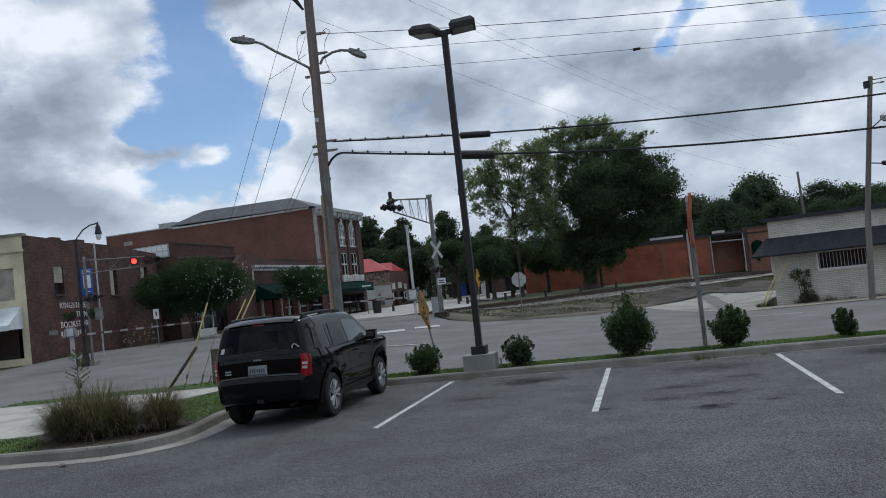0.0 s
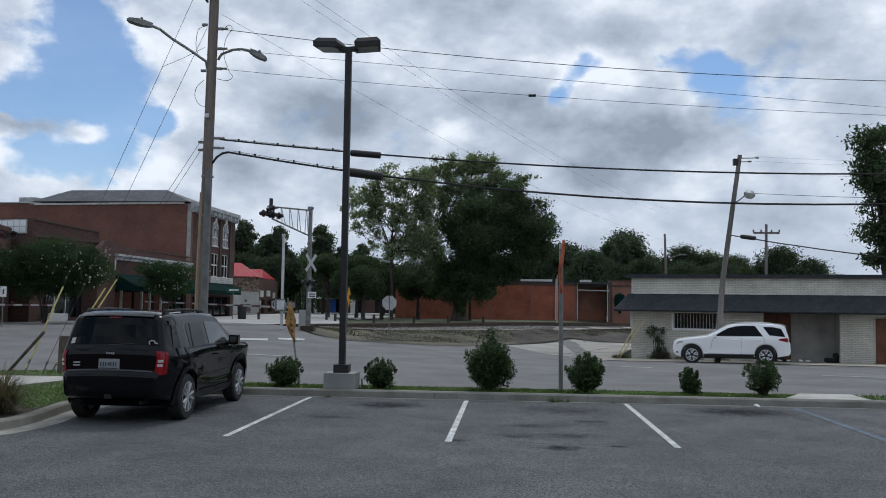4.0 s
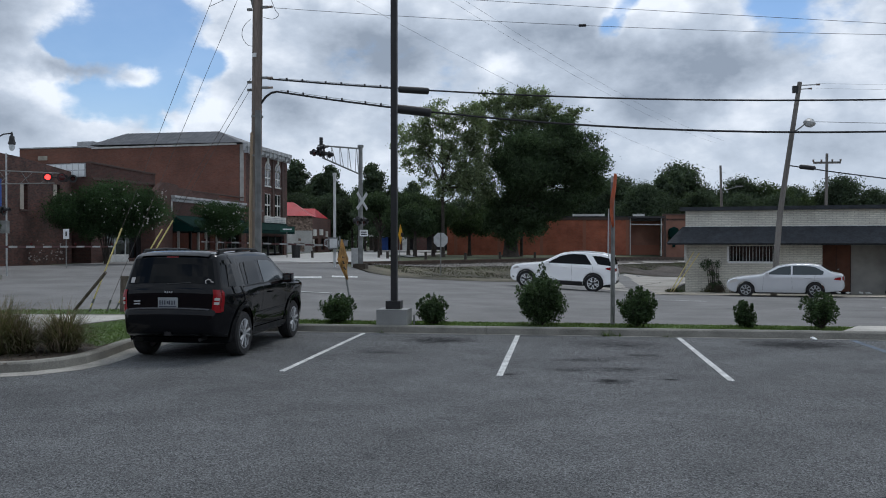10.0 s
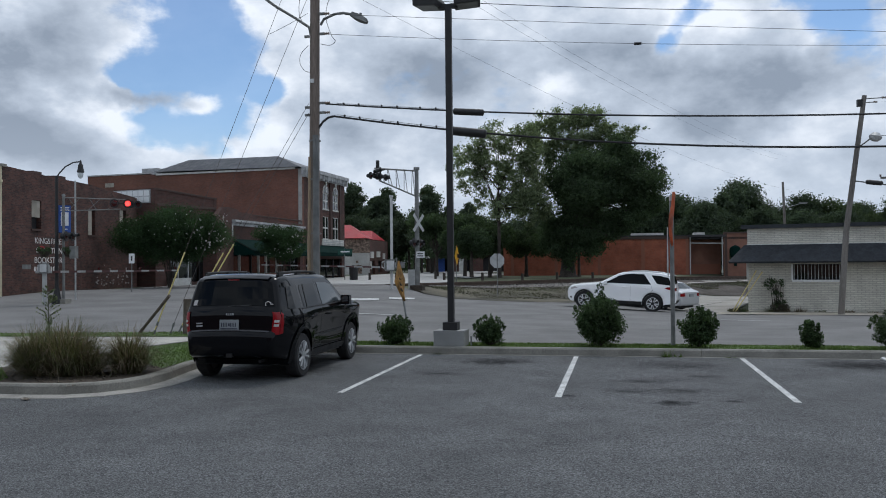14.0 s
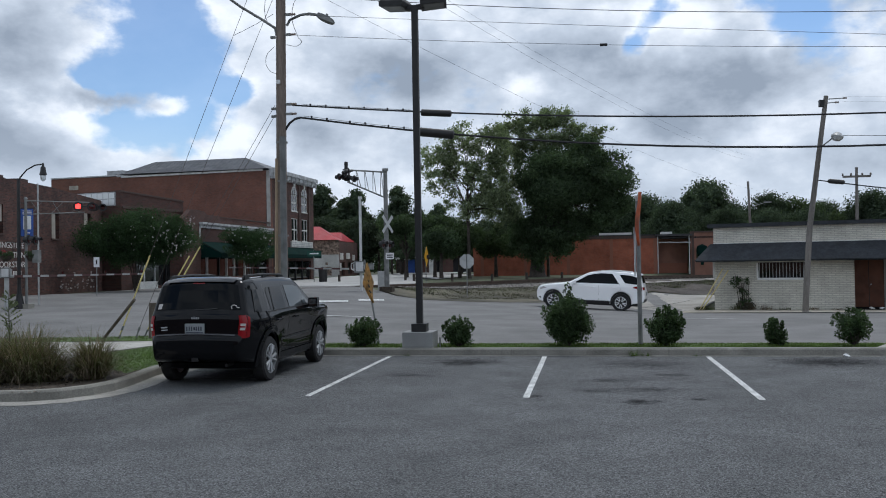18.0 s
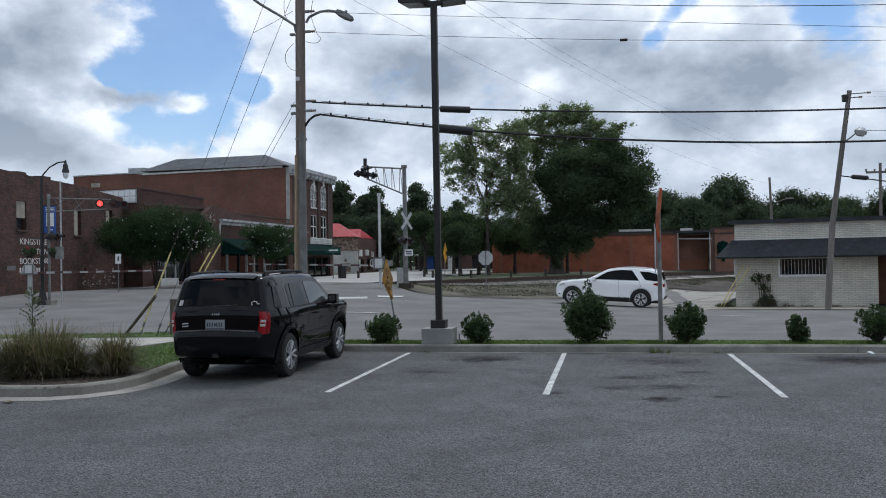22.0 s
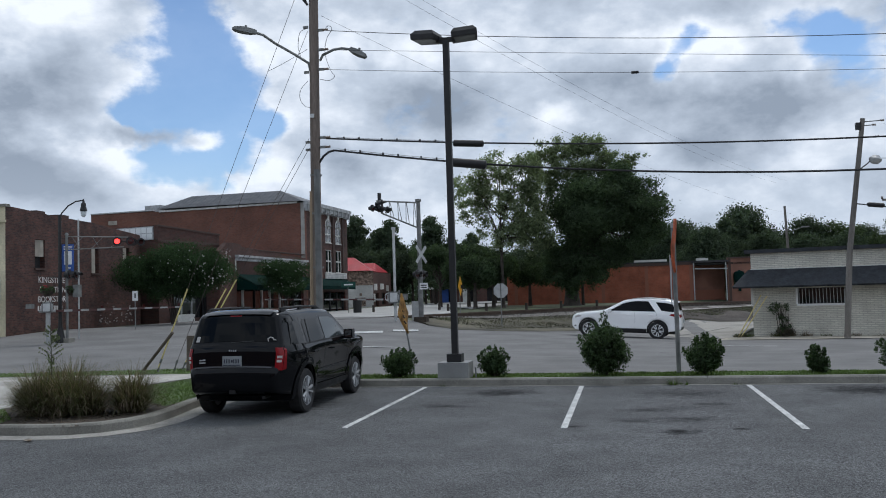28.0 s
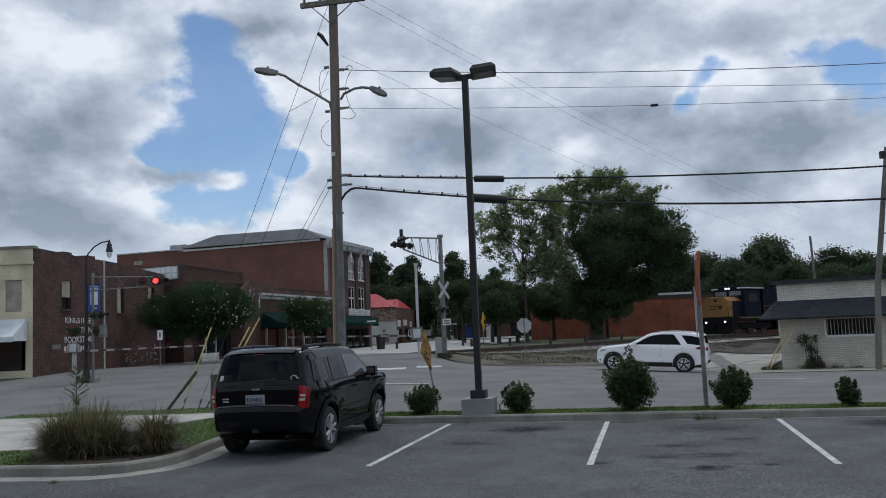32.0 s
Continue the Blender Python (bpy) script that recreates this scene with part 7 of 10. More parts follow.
def locomotive():
    """Nose at the origin, body behind it; y ahead, rail head at z 0."""
    root = thing("locomotive", "yellow-nosed dark blue diesel freight locomotive with lit headlights", "locomotive")
    part("frame", box(-1.5, 1.5, -21.5, -0.3, 1.25, 1.62), LOCO_FRAME, root)
    part("sill_stripe", box(-1.52, 1.52, -21.4, -1.6, 1.50, 1.60), LOCO_YELLOW, root)
    nose = part("nose", prism([(-1.25, 1.62), (1.25, 1.62), (1.25, 3.1), (0.85, 3.5), (-0.85, 3.5), (-1.25, 3.1)], -2.3, -0.35, "y"), LOCO_YELLOW, root, "yellow chamfered nose", bevel=0.06)
    part("nose_mark", box(-0.62, 0.62, -0.348, -0.33, 2.62, 2.70), BLACK, nose)
    part("nose_mark", box(-0.62, -0.30, -0.348, -0.33, 2.36, 2.62), BLACK, nose)
    part("nose_mark", box(0.0, 0.62, -0.348, -0.33, 2.36, 2.44), BLACK, nose)
    for s in (-1, 1):
        part("nose_side", box(min(s * 1.255, s * 1.27), max(s * 1.255, s * 1.27), -2.28, -0.95, 1.66, 3.08), LOCO_NAVY, nose, "dark blue side of the nose")
        part("step_well", box(min(s * 0.7, s * 1.5), max(s * 0.7, s * 1.5), -1.2, -0.32, 0.5, 1.25), LOCO_FRAME, root)
    part("pilot_plate", box(-1.45, 1.45, -0.5, -0.34, 0.25, 1.0), LOCO_FRAME, root, "dark pilot plate")
    part("coupler", tube([(0, -0.5, 0.85), (0, 0.25, 0.85)], [0.1, 0.13], 8), LOCO_FRAME, root)
    part("nose_panel", box(-0.16, 0.16, -0.348, -0.33, 3.05, 3.3), BLACK, nose)
    cab = part("cab", prism([(-1.55, 1.62), (1.55, 1.62), (1.55, 4.0), (1.15, 4.5), (-1.15, 4.5), (-1.55, 4.0)], -4.7, -2.3, "y"), LOCO_NAVY, root, bevel=0.05)
    part("cab_brow", prism([(-1.5, 3.5), (1.5, 3.5), (1.5, 3.95), (1.12, 4.4), (-1.12, 4.4), (-1.5, 3.95)], -2.3, -2.22, "y"), LOCO_NAVY, cab)
    for s in (-1, 1):
        # the grey base colour stands in for sky mirrored in the windscreen
        part("windscreen", box(min(s * 0.15, s * 1.3), max(s * 0.15, s * 1.3), -2.215, -2.19, 3.62, 4.02), mat("windscreen_glare", (0.16, 0.17, 0.18), 0.15), cab, "windscreen with a pale painted reflection")
        part("side_window", box(min(s * 1.56, s * 1.585), max(s * 1.56, s * 1.585), -4.2, -2.9, 3.0, 3.75), DARK_ROOM, cab)
        part("roof_edge", box(min(s * 1.0, s * 1.62), max(s * 1.0, s * 1.62), -5.2, -2.1, 4.24, 4.34), TRIM_WHITE, cab)
        part("ditch_lamp", tube([(s * 0.95, -0.30, 1.18), (s * 0.95, -0.18, 1.18)], 0.085, 12), LAMP_WHITE, root, "lit ditch light")
        part("lamp_housing", tube([(s * 0.95, -0.45, 1.18), (s * 0.95, -0.2, 1.18)], 0.15, 12), LOCO_FRAME, root)
        part("front_rail", tube([(s * 1.35, -0.15, 1.3), (s * 1.35, -0.15, 2.5), (s * 1.35, -1.2, 2.5)], 0.025, 6), LOCO_FRAME, root)
        part("headlight", tube([(s * 0.14, -2.2, 4.3), (s * 0.14, -2.1, 4.3)], 0.07, 12), LAMP_WHITE, cab, "lit headlight")
        part("hand_rail", tube([(s * 1.5, -5.2, 2.6), (s * 1.5, -21.0, 2.6)], 0.02, 6), LOCO_YELLOW, root)
        for k in range(9):
            part("stanchion", tube([(s * 1.5, -5.3 - k * 1.95, 1.6), (s * 1.5, -5.3 - k * 1.95, 2.62)], 0.02, 5), LOCO_YELLOW, root)
    hood = part("hood", prism([(-0.95, 1.62), (0.95, 1.62), (0.95, 4.0), (0.7, 4.35), (-0.7, 4.35), (-0.95, 4.0)], -21.0, -4.7, "y"), LOCO_NAVY, root, "dark blue engine hood")
    part("blower_box", box(-1.5, 1.5, -9.6, -5.2, 1.62, 4.3), LOCO_NAVY, root, bevel=0.05)
    for k in range(10):
        part("hood_panel", box(-0.97, 0.97, -10.7 - k * 1.0, -9.9 - k * 1.0, 1.9, 3.7), LOCO_NAVY, hood)
    part("radiator", box(-1.52, 1.52, -21.0, -17.6, 3.2, 4.5), LOCO_NAVY, root, bevel=0.04)
    part("fuel_tank", box(-1.3, 1.3, -13.4, -8.2, 0.35, 1.25), LOCO_FRAME, root, bevel=0.1)
    part("pilot", prism([(-1.45, 0.15), (1.45, 0.15), (1.45, 1.25), (-1.45, 1.25)], -0.45, -0.28, "y"), LOCO_FRAME, root)
    part("plow", prism([(-1.4, 0.08), (1.4, 0.08), (1.2, 0.75), (-1.2, 0.75)], -0.3, -0.05, "y"), LOCO_FRAME, root)
    part("coupler", box(-0.16, 0.16, -0.3, 0.45, 0.75, 1.05), LOCO_FRAME, root, bevel=0.03)
    ws = []
    for c in (-4.2, -17.4):
        part("truck_frame", box(-1.2, 1.2, c - 2.4, c + 2.4, 0.55, 1.1), LOCO_FRAME, root)
        for o in (-1.95, 0, 1.95):
            ax = part("wheelset", tube([(-0.8, 0, 0), (0.8, 0, 0)], 0.09, 8), LOCO_FRAME, root)
            ax.matrix_basis = pose(0, c + o, 0.53)
            for s in (-0.75, 0.75):
                part("wheel", lathe([(0.0, -0.06), (0.5, -0.06), (0.53, -0.05), (0.53, 0.06), (0.0, 0.06)], 20, None, Matrix.Translation((s, 0, 0)) @ Matrix.Rotation(radians(90), 4, "Y")), RAIL, ax)
            ws.append(ax)
    part("rear_plate", box(-1.45, 1.45, -21.7, -21.5, 0.4, 1.5), LOCO_FRAME, root)
    resize(root, ws, (0.9, 0.9, 0.84), 0.84)
    return root, ws, 0.53 * 0.84


PARKED_CAR = black_suv()
PARKED_CAR.matrix_world = pose(-5.882, 13.27, 0.0, 0, 0, 0.5)
WHITE, WHITE_WHEELS, WHITE_R = white_suv()
SEDAN, SEDAN_WHEELS, SEDAN_R = silver_sedan()
LOCO, LOCO_WHEELS, LOCO_R = locomotive()

# ---------------------------------------------------------------- poles, wires, signals, signs


def lot_lamp():
    x, y = -3.35, 17.3
    root = thing("lot_lamp", "tall dark bronze lot lamp with two square heads", "lamp post")
    part("plinth", box(x - 0.31, x + 0.31, y - 0.3, y + 0.3, 0.1, 0.455), BASE_CONC, root, "grey concrete plinth", bevel=0.015)
    part("base_cover", box(x - 0.15, x + 0.15, y - 0.15, y + 0.15, 0.455, 0.62), BRONZE, root, bevel=0.03)
    for sx in (-0.13, 0.13):
        for sy in (-0.13, 0.13):
            part("bolt", tube([(x + sx, y + sy, 0.455), (x + sx, y + sy, 0.50)], 0.018, 6), DULL_STEEL, root)
    part("pole", box(x - 0.062, x + 0.062, y - 0.062, y + 0.062, 0.55, 7.14), BRONZE, root, bevel=0.012)
    part("hand_hole_cover", box(x - 0.04, x + 0.04, y - 0.07, y - 0.06, 0.9, 1.1), BRONZE, root)
    for s in (-1, 1):
        part("bracket", box(min(x + s * 0.05, x + s * 0.2), max(x + s * 0.05, x + s * 0.2), y - 0.05, y + 0.05, 7.06, 7.15), BRONZE, root)
        h = bmesh.new()
        lo = [(-0.26, -0.25, 0), (0.26, -0.25, 0), (0.26, 0.25, 0), (-0.26, 0.25, 0)]
        up = [(-0.27, -0.26, 0.10), (0.27, -0.26, 0.10), (0.27, 0.26, 0.10), (-0.27, 0.26, 0.10)]
        tp = [(-0.20, -0.20, 0.19), (0.20, -0.20, 0.19), (0.20, 0.20, 0.19), (-0.20, 0.20, 0.19)]
        rings = [[h.verts.new(p) for p in ring] for ring in (lo, up, tp)]
        for q, r in zip(rings, rings[1:]):
            for k in range(4):
                h.faces.new((q[k], q[(k + 1) % 4], r[(k + 1) % 4], r[k]))
        h.faces.new(rings[0][::-1])
        h.faces.new(rings[2])
        head = part("lamp_head", h, BRONZE, root, "dark shoebox lamp head")
        head.matrix_basis = pose(x + s * 0.40, y, 7.10, 0, s * -6, 8 if s > 0 else -14)
        part("lens", box(-0.21, 0.21, -0.20, 0.20, -0.006, 0.004), mat("lamp_lens", (0.16, 0.17, 0.17), 0.2), head)


def sag(a, b, drop, n=14):
    a, b = Vector(a), Vector(b)
    return [a.lerp(b, k / n) - Vector((0, 0, drop * 4 * (k / n) * (1 - k / n))) for k in range(n + 1)]


def wire(name, a, b, drop, r, label, group="overhead wires", n=14, material=None):
    return solo(name, tube(sag(a, b, drop, n), r, 5), material or CABLE, label, "wire", group, smooth=True)


def cobra(parent, arm, head_from, head_to, name="street_lamp_arm"):
    a = part(name, tube(arm, 0.035, 8), DULL_STEEL, parent, smooth=True)
    p, q = Vector(head_from), Vector(head_to)
    d = (q - p).normalized()
    L = (q - p).length
    side = d.cross(Vector((0, 0, 1))).normalized()
    up = side.cross(d)
    bm = bmesh.new()
    rings = []
    for f, w, lo, hi in ((0, 0.05, -0.05, 0.05), (0.25, 0.09, -0.07, 0.07), (0.55, 0.14, -0.06, 0.08), (0.9, 0.12, -0.03, 0.06), (1.0, 0.05, 0.0, 0.03)):
        c = p + d * L * f
        rings.append([bm.verts.new(c + side * w * sx + up * z) for sx, z in ((-1, lo), (1, lo), (0.8, hi), (-0.8, hi))])
    for a0, b0 in zip(rings, rings[1:]):
        for k in range(4):
            bm.faces.new((a0[k], a0[(k + 1) % 4], b0[(k + 1) % 4], b0[k]))
    bm.faces.new(rings[0][::-1])
    bm.faces.new(rings[-1])
    h = part("lamp_head", bm, DULL_STEEL, a, "grey cobra-head lamp", smooth=True)
    part("photocell", tube([p + d * L * 0.45 + up * 0.07, p + d * L * 0.45 + up * 0.14], 0.035, 8), DULL_STEEL, a)
    return a


def insulator(parent, at, d, r=0.045, n=3):
    at, d = Vector(at), Vector(d).normalized()
    pts, rs = [], []
    for k in range(n):
        pts += [at + d * 0.05 * k, at + d * (0.05 * k + 0.025), at + d * (0.05 * k + 0.045)]
        rs += [r * 0.5, r, r * 0.5]
    part("insulator", tube(pts, rs, 8), PORCELAIN, parent, smooth=True)


def smooth_line(pts, n=5):
    """A curve through points."""
    v = [Vector(p) for p in pts]
    out = []
    for i in range(len(v) - 1):
        a, b, c, d = v[max(i - 1, 0)], v[i], v[i + 1], v[min(i + 2, len(v) - 1)]
        for k in range(n):
            u = k / n
            out.append(0.5 * (2 * b + (c - a) * u + (2 * a - 5 * b + 4 * c - d) * u**2 + (3 * b - a - 3 * c + d) * u**3))
    return out + [v[-1]]


PX, PY = -7.66, 21.16


def main_pole():
    root = thing("utility_pole", "tall weathered wooden utility pole with two street lamps and many cables", "utility pole")
    pts = [(PX - 0.03, PY, height(PX, PY) - 0.1), (PX - 0.02, PY, 4), (PX + 0.02, PY, 8), (PX + 0.05, PY, 11.4)]
    part("pole", tube(pts, [0.140, 0.132, 0.124, 0.115], 14), POLE_WOOD, root, smooth=True)
    part("stub", tube([(PX - 0.155, PY - 0.08, 0.0), (PX - 0.14, PY - 0.08, 2.2), (PX - 0.105, PY - 0.08, 4.6)], [0.062, 0.058, 0.05], 8), POLE_NEW, root, "pale brown timber brace strapped to the pole", smooth=True)
    part("riser_pipe", tube([(PX + 0.07, PY - 0.15, 0.0), (PX + 0.075, PY - 0.145, 5.15)], [0.085, 0.08], 10), mat("riser_steel", (0.15, 0.155, 0.155), 0.65, 0.2, vary=0.25, scale=3), root)
    for z in (1.2, 2.6, 4.0, 5.0):
        part("strap", tube([(PX, PY, z), (PX, PY, z + 0.04)], 0.152, 14), DULL_STEEL, root)
    cobra(root, [(-7.74, 21.13, 7.78), (-7.78, 21.11, 7.98), (-8.1, 20.99, 8.2), (-8.56, 20.81, 8.48), (-8.85, 20.69, 8.7), (-9.05, 20.62, 8.77)], (-9.0, 20.62, 8.77), (-9.57, 20.37, 8.83))
    cobra(root, [(-7.5, 21.22, 8.05), (-7.42, 21.24, 8.2), (-7.16, 21.33, 8.34), (-6.95, 21.4, 8.38), (-6.72, 21.48, 8.35)], (-6.76, 21.47, 8.37), (-6.34, 21.6, 8.13))
    # cross-arm and fittings at the top
    part("cross_arm", box(-8.5, -6.7, 21.02, 21.12, 10.62, 10.75), POLE_GREY, root, bevel=0.01)
    for x in (-8.4, -7.95, -7.2, -6.8):
        insulator(root, (x, 21.07, 10.75), (0, 0, 1))
    for s, x in ((-1, -8.2), (1, -7.0)):
        part("brace", tube([(x, 21.05, 10.63), (PX, 21.02, 10.1)], 0.016, 5), DULL_STEEL, root)
    part("arrester", tube([(-7.75, 21.05, 9.5), (-7.92, 21.0, 9.78), (-8.0, 20.98, 9.85)], [0.03, 0.06, 0.05], 8), BLACK, root)
    for z in (8.84, 8.32, 7.80, 6.0, 5.75):
        part("bracket", box(PX + 0.13, PX + 0.28, PY - 0.03, PY + 0.03, z - 0.03, z + 0.03), DULL_STEEL, root)
        insulator(root, (PX + 0.27, PY, z), (1, 0, 0), 0.04)
    for z in (8.95, 7.75, 5.9, 5.7):
        part("bracket", box(PX - 0.26, PX - 0.13, PY - 0.03, PY + 0.03, z - 0.03, z + 0.03), DULL_STEEL, root)
    # slack jumper loops
    for loop in ([(-7.4, 21.2, 8.8), (-7.25, 21.2, 8.95), (-7.15, 21.2, 8.85), (-7.3, 21.2, 8.6), (-7.35, 21.2, 8.2), (-7.2, 21.2, 7.75), (-7.1, 21.2, 7.6), (-7.25, 21.2, 7.5), (-7.5, 21.2, 7.55)],
                 [(-7.8, 21.1, 8.9), (-8.0, 21.1, 8.8), (-8.05, 21.1, 8.4), (-7.95, 21.1, 8.1), (-7.8, 21.1, 8.0)],
                 [(-7.8, 21.1, 7.5), (-8.0, 21.1, 7.3), (-8.03, 21.1, 7.05), (-7.9, 21.1, 6.85), (-7.75, 21.1, 6.8)]):
        part("jumper", tube(smooth_line(loop), 0.007, 5), CABLE, root, smooth=True)
    part("tag", box(PX - 0.05, PX + 0.05, PY - 0.20, PY - 0.185, 6.5, 6.6), ALU, root)


def main_wires():
    far = Vector((46, 24.4, 0))

    def run(a, e, k, r, label, name="overhead_wire"):
        """A wire that hangs from a through e (15 m on) and on to the next pole out of sight."""
        a, e = Vector(a), Vector(e)
        pts = []
        for i in range(36):
            u = i / 35 * 3.2
            p = a + (e - a) * u
            p.z = a.z + (e.z - a.z) * u - 4 * k * u * (1 - u)
            pts.append(p)
        solo(name, tube(pts, r, 5), CABLE, label, "wire", "overhead wires", smooth=True)
        return pts

    run((-7.38, 21.2, 8.84), (7.66, 22.2, 7.72), 0.18, 0.009, "thin black overhead power wire")
    run((-7.38, 21.2, 8.32), (7.64, 22.2, 7.14), 0.02, 0.0055, "thin black overhead power wire")
    w = run((-7.38, 21.2, 7.80), (7.63, 22.2, 6.86), 0.10, 0.0055, "thin black overhead power wire with a splice")
    c1 = run((-7.38, 21.2, 5.98), (7.59, 22.2, 5.28), 0.19, 0.022, "thick black overhead telephone cable", "overhead_cable")
    c2 = run((-7.2, 21.3, 5.67), (7.57, 22.2, 4.50), 0.32, 0.026, "thick black overhead telephone cable", "overhead_cable")
    solo("cable_drop", tube([(-7.55, 21.15, 5.35), (-7.45, 21.2, 5.52), (-7.32, 21.25, 5.63), (-7.2, 21.3, 5.665)], 0.03, 6), CABLE, "black cable bending off the pole", "wire", smooth=True)

    def along_(pts, x):
        for p, q in zip(pts, pts[1:]):
            if p.x <= x <= q.x:
                return p.lerp(q, (x - p.x) / (q.x - p.x))

    for pts, x0, x1, r in ((c1, -4.05, -3.27, 0.085), (c2, -4.17, -3.22, 0.115)):
        p, q = along_(pts, x0), along_(pts, x1)
        p, q = p - Vector((0, 0, 0.02)), q - Vector((0, 0, 0.02))
        solo("splice_case", tube([p, p.lerp(q, 0.03), p.lerp(q, 0.97), q], [r * 0.6, r, r, r * 0.6], 12), BLACK, "black cable splice case hanging on the cable", "splice case", "splice cases", smooth=True)
    for pts, lift in ((c1, 0.035), (c2, 0.05)):
        a, b = along_(pts, -7.1), along_(pts, -4.3)
        line = [along_(pts, -7.1 + 0.2 * k) + Vector((0, 0, lift)) for k in range(15)]
        s = solo("support_strand", tube(line, 0.007, 5), STEEL, "steel strand lashed along a cable", "wire", "overhead wires")
        for k in (1, 3, 6, 8, 11, 13):
            part("cable_clip", box(line[k].x - 0.02, line[k].x + 0.02, line[k].y - 0.02, line[k].y + 0.02, line[k].z - lift - 0.02, line[k].z + 0.025), BLACK, s)
    p = along_(w, 0.55)
    solo("wire_splice", tube([p - Vector((0.09, 0, 0)), p + Vector((0.09, 0, 0))], 0.035, 8), CABLE, "small dark splice on a wire", "splice")
    # thin wires that run off beyond the rails
    for x, z, e in ((-6.8, 10.8, (16, 88, 11.8)), (-7.2, 10.8, (15.2, 88, 11.6)), (-7.4, 9.2, (16.2, 88, 8.6))):
        wire("overhead_wire", (x, 21.1, z), e, 0.8, 0.004, "thin black overhead power wire")
    wire("overhead_wire", (-7.8, 21.1, 8.35), (-8.78, 20.76, 7.75), 0.02, 0.006, "thin grey stay wire between guy and pole")


def guys():
    for top, foot, guard0, guard1 in (((-7.74, 21.1, 10.62), (-11.42, 19.69, 0.11), 0.01, 0.195), ((-7.78, 21.1, 8.83), (-11.15, 20.02, 0.11), 0.0, 0.0),
                                      ((-7.8, 21.1, 5.99), (-11.11, 20.36, 0.11), 0.02, 0.345), ((-7.8, 21.1, 5.74), (-10.97, 20.37, 0.11), 0.02, 0.40)):
        t, f = Vector(top), Vector(foot)
        g = solo("guy_wire", tube([f, t], 0.006, 5), GUY_STEEL, "steel guy wire with a yellow plastic guard" if guard1 else "bare steel guy wire beside the bollard", "guy wire", "guy wires")
        if guard1:
            part("guard", tube([f.lerp(t, guard0), f.lerp(t, guard1)], 0.019, 7), YELLOW, g, "faded yellow plastic guard")
        part("anchor_rod", tube([f - Vector((0, 0, 0.1)), f.lerp(t, 0.02)], 0.018, 5), DULL_STEEL, g)
        part("anchor_clip", tube([f.lerp(t, 0.02), f.lerp(t, 0.03)], 0.03, 6), DULL_STEEL, g)
    a, b = Vector((-12.05, 20.1, 0.1)), Vector((-10.9, 19.55, 1.08))
    solo("fallen_guard", tube([a, b], 0.04, 8), POST_WOOD, "dark loose timber leaning on the guy wires", "timber")
    solo("bollard", tube([(-10.62, 19.95, 0.05), (-10.60, 19.95, 0.98)], [0.125, 0.12], 14), POST_WOOD, "short weathered wooden bollard post", "bollard", bevel=0.015)


def second_pole():
    root = thing("leaning_pole", "leaning grey wooden utility pole with a small lamp", "utility pole")
    b, t = Vector((8.95, 37.96, -0.6)), Vector((9.92, 37.72, 8.5))
    part("pole", tube([b, (9.06, 37.94, 1.2), (9.19, 37.91, 3.0), b.lerp(t, 0.7) - Vector((0.08, 0, 0)), t], [0.128, 0.122, 0.115, 0.102, 0.09], 12), POLE_GREY, root, smooth=True)
    part("lamp_arm", tube([b.lerp(t, 0.77), (9.95, 37.65, 6.6), (10.12, 37.6, 6.75)], 0.03, 6), DULL_STEEL, root)
    h = part("lamp_head", lathe([(0.0, 0.18), (0.12, 0.16), (0.25, 0.02), (0.24, -0.05), (0.14, -0.17), (0.0, -0.2)], 14, None, pose(10.28, 37.6, 6.78, 0, 15, 0)), SIGN_BACK, root, "grey round lamp head", smooth=True)
    for k, (z, l) in enumerate(((8.36, 0.75), (8.2, 0.45), (7.72, 0.6))):
        f = (z + 0.6) / 9.1
        p = b.lerp(t, f)
        part("side_pin", tube([p, p + Vector((l, -0.1, 0.0))], 0.022, 5), DULL_STEEL, root)
        insulator(root, p + Vector((l - 0.1, -0.09, 0)), (1, -0.1, 0), 0.05)
    p = b.lerp(t, 0.975)
    part("cutout", box(p.x - 0.26, p.x - 0.07, p.y - 0.1, p.y + 0.1, p.z - 0.22, p.z + 0.06), BLACK, root, bevel=0.02)
    q = b.lerp(t, 0.605)
    c = solo("splice_case", tube([(9.9, 37.7, 4.97), (9.95, 37.68, 4.96), (10.45, 37.5, 4.88), (10.5, 37.5, 4.87)], [0.05, 0.1, 0.1, 0.05], 10), BLACK, "black cable splice case beside the pole", "splice case", "splice cases", smooth=True)
    wire("overhead_cable", (9.55, 37.8, 5.02), (34, 31.5, 3.6), 0.9, 0.025, "black overhead telephone cable")
    wire("overhead_wire", (10.4, 37.6, 6.82), (34, 33, 6.6), 0.4, 0.010, "thin black overhead power wire")
    for z in (8.4, 8.2, 7.72):
        wire("overhead_wire", (10.5, 37.55, z), (36, 36, z + 0.3), 0.5, 0.003, "thin black overhead power wire")
    s = SHOP_FACE
    for foot, top in ((s(-0.62, 0.9, -0.58), s(0.42, 0.35, 1.35)), (s(-0.50, 0.95, -0.58), s(0.68, 0.4, 1.29))):
        solo("guy_guard", tube([foot, top], 0.026, 7), mat("pale_yellow_plastic", (0.60, 0.50, 0.22), 0.6), "pale yellow guy guard leaning beside the white building", "guy guard", "guy guards")


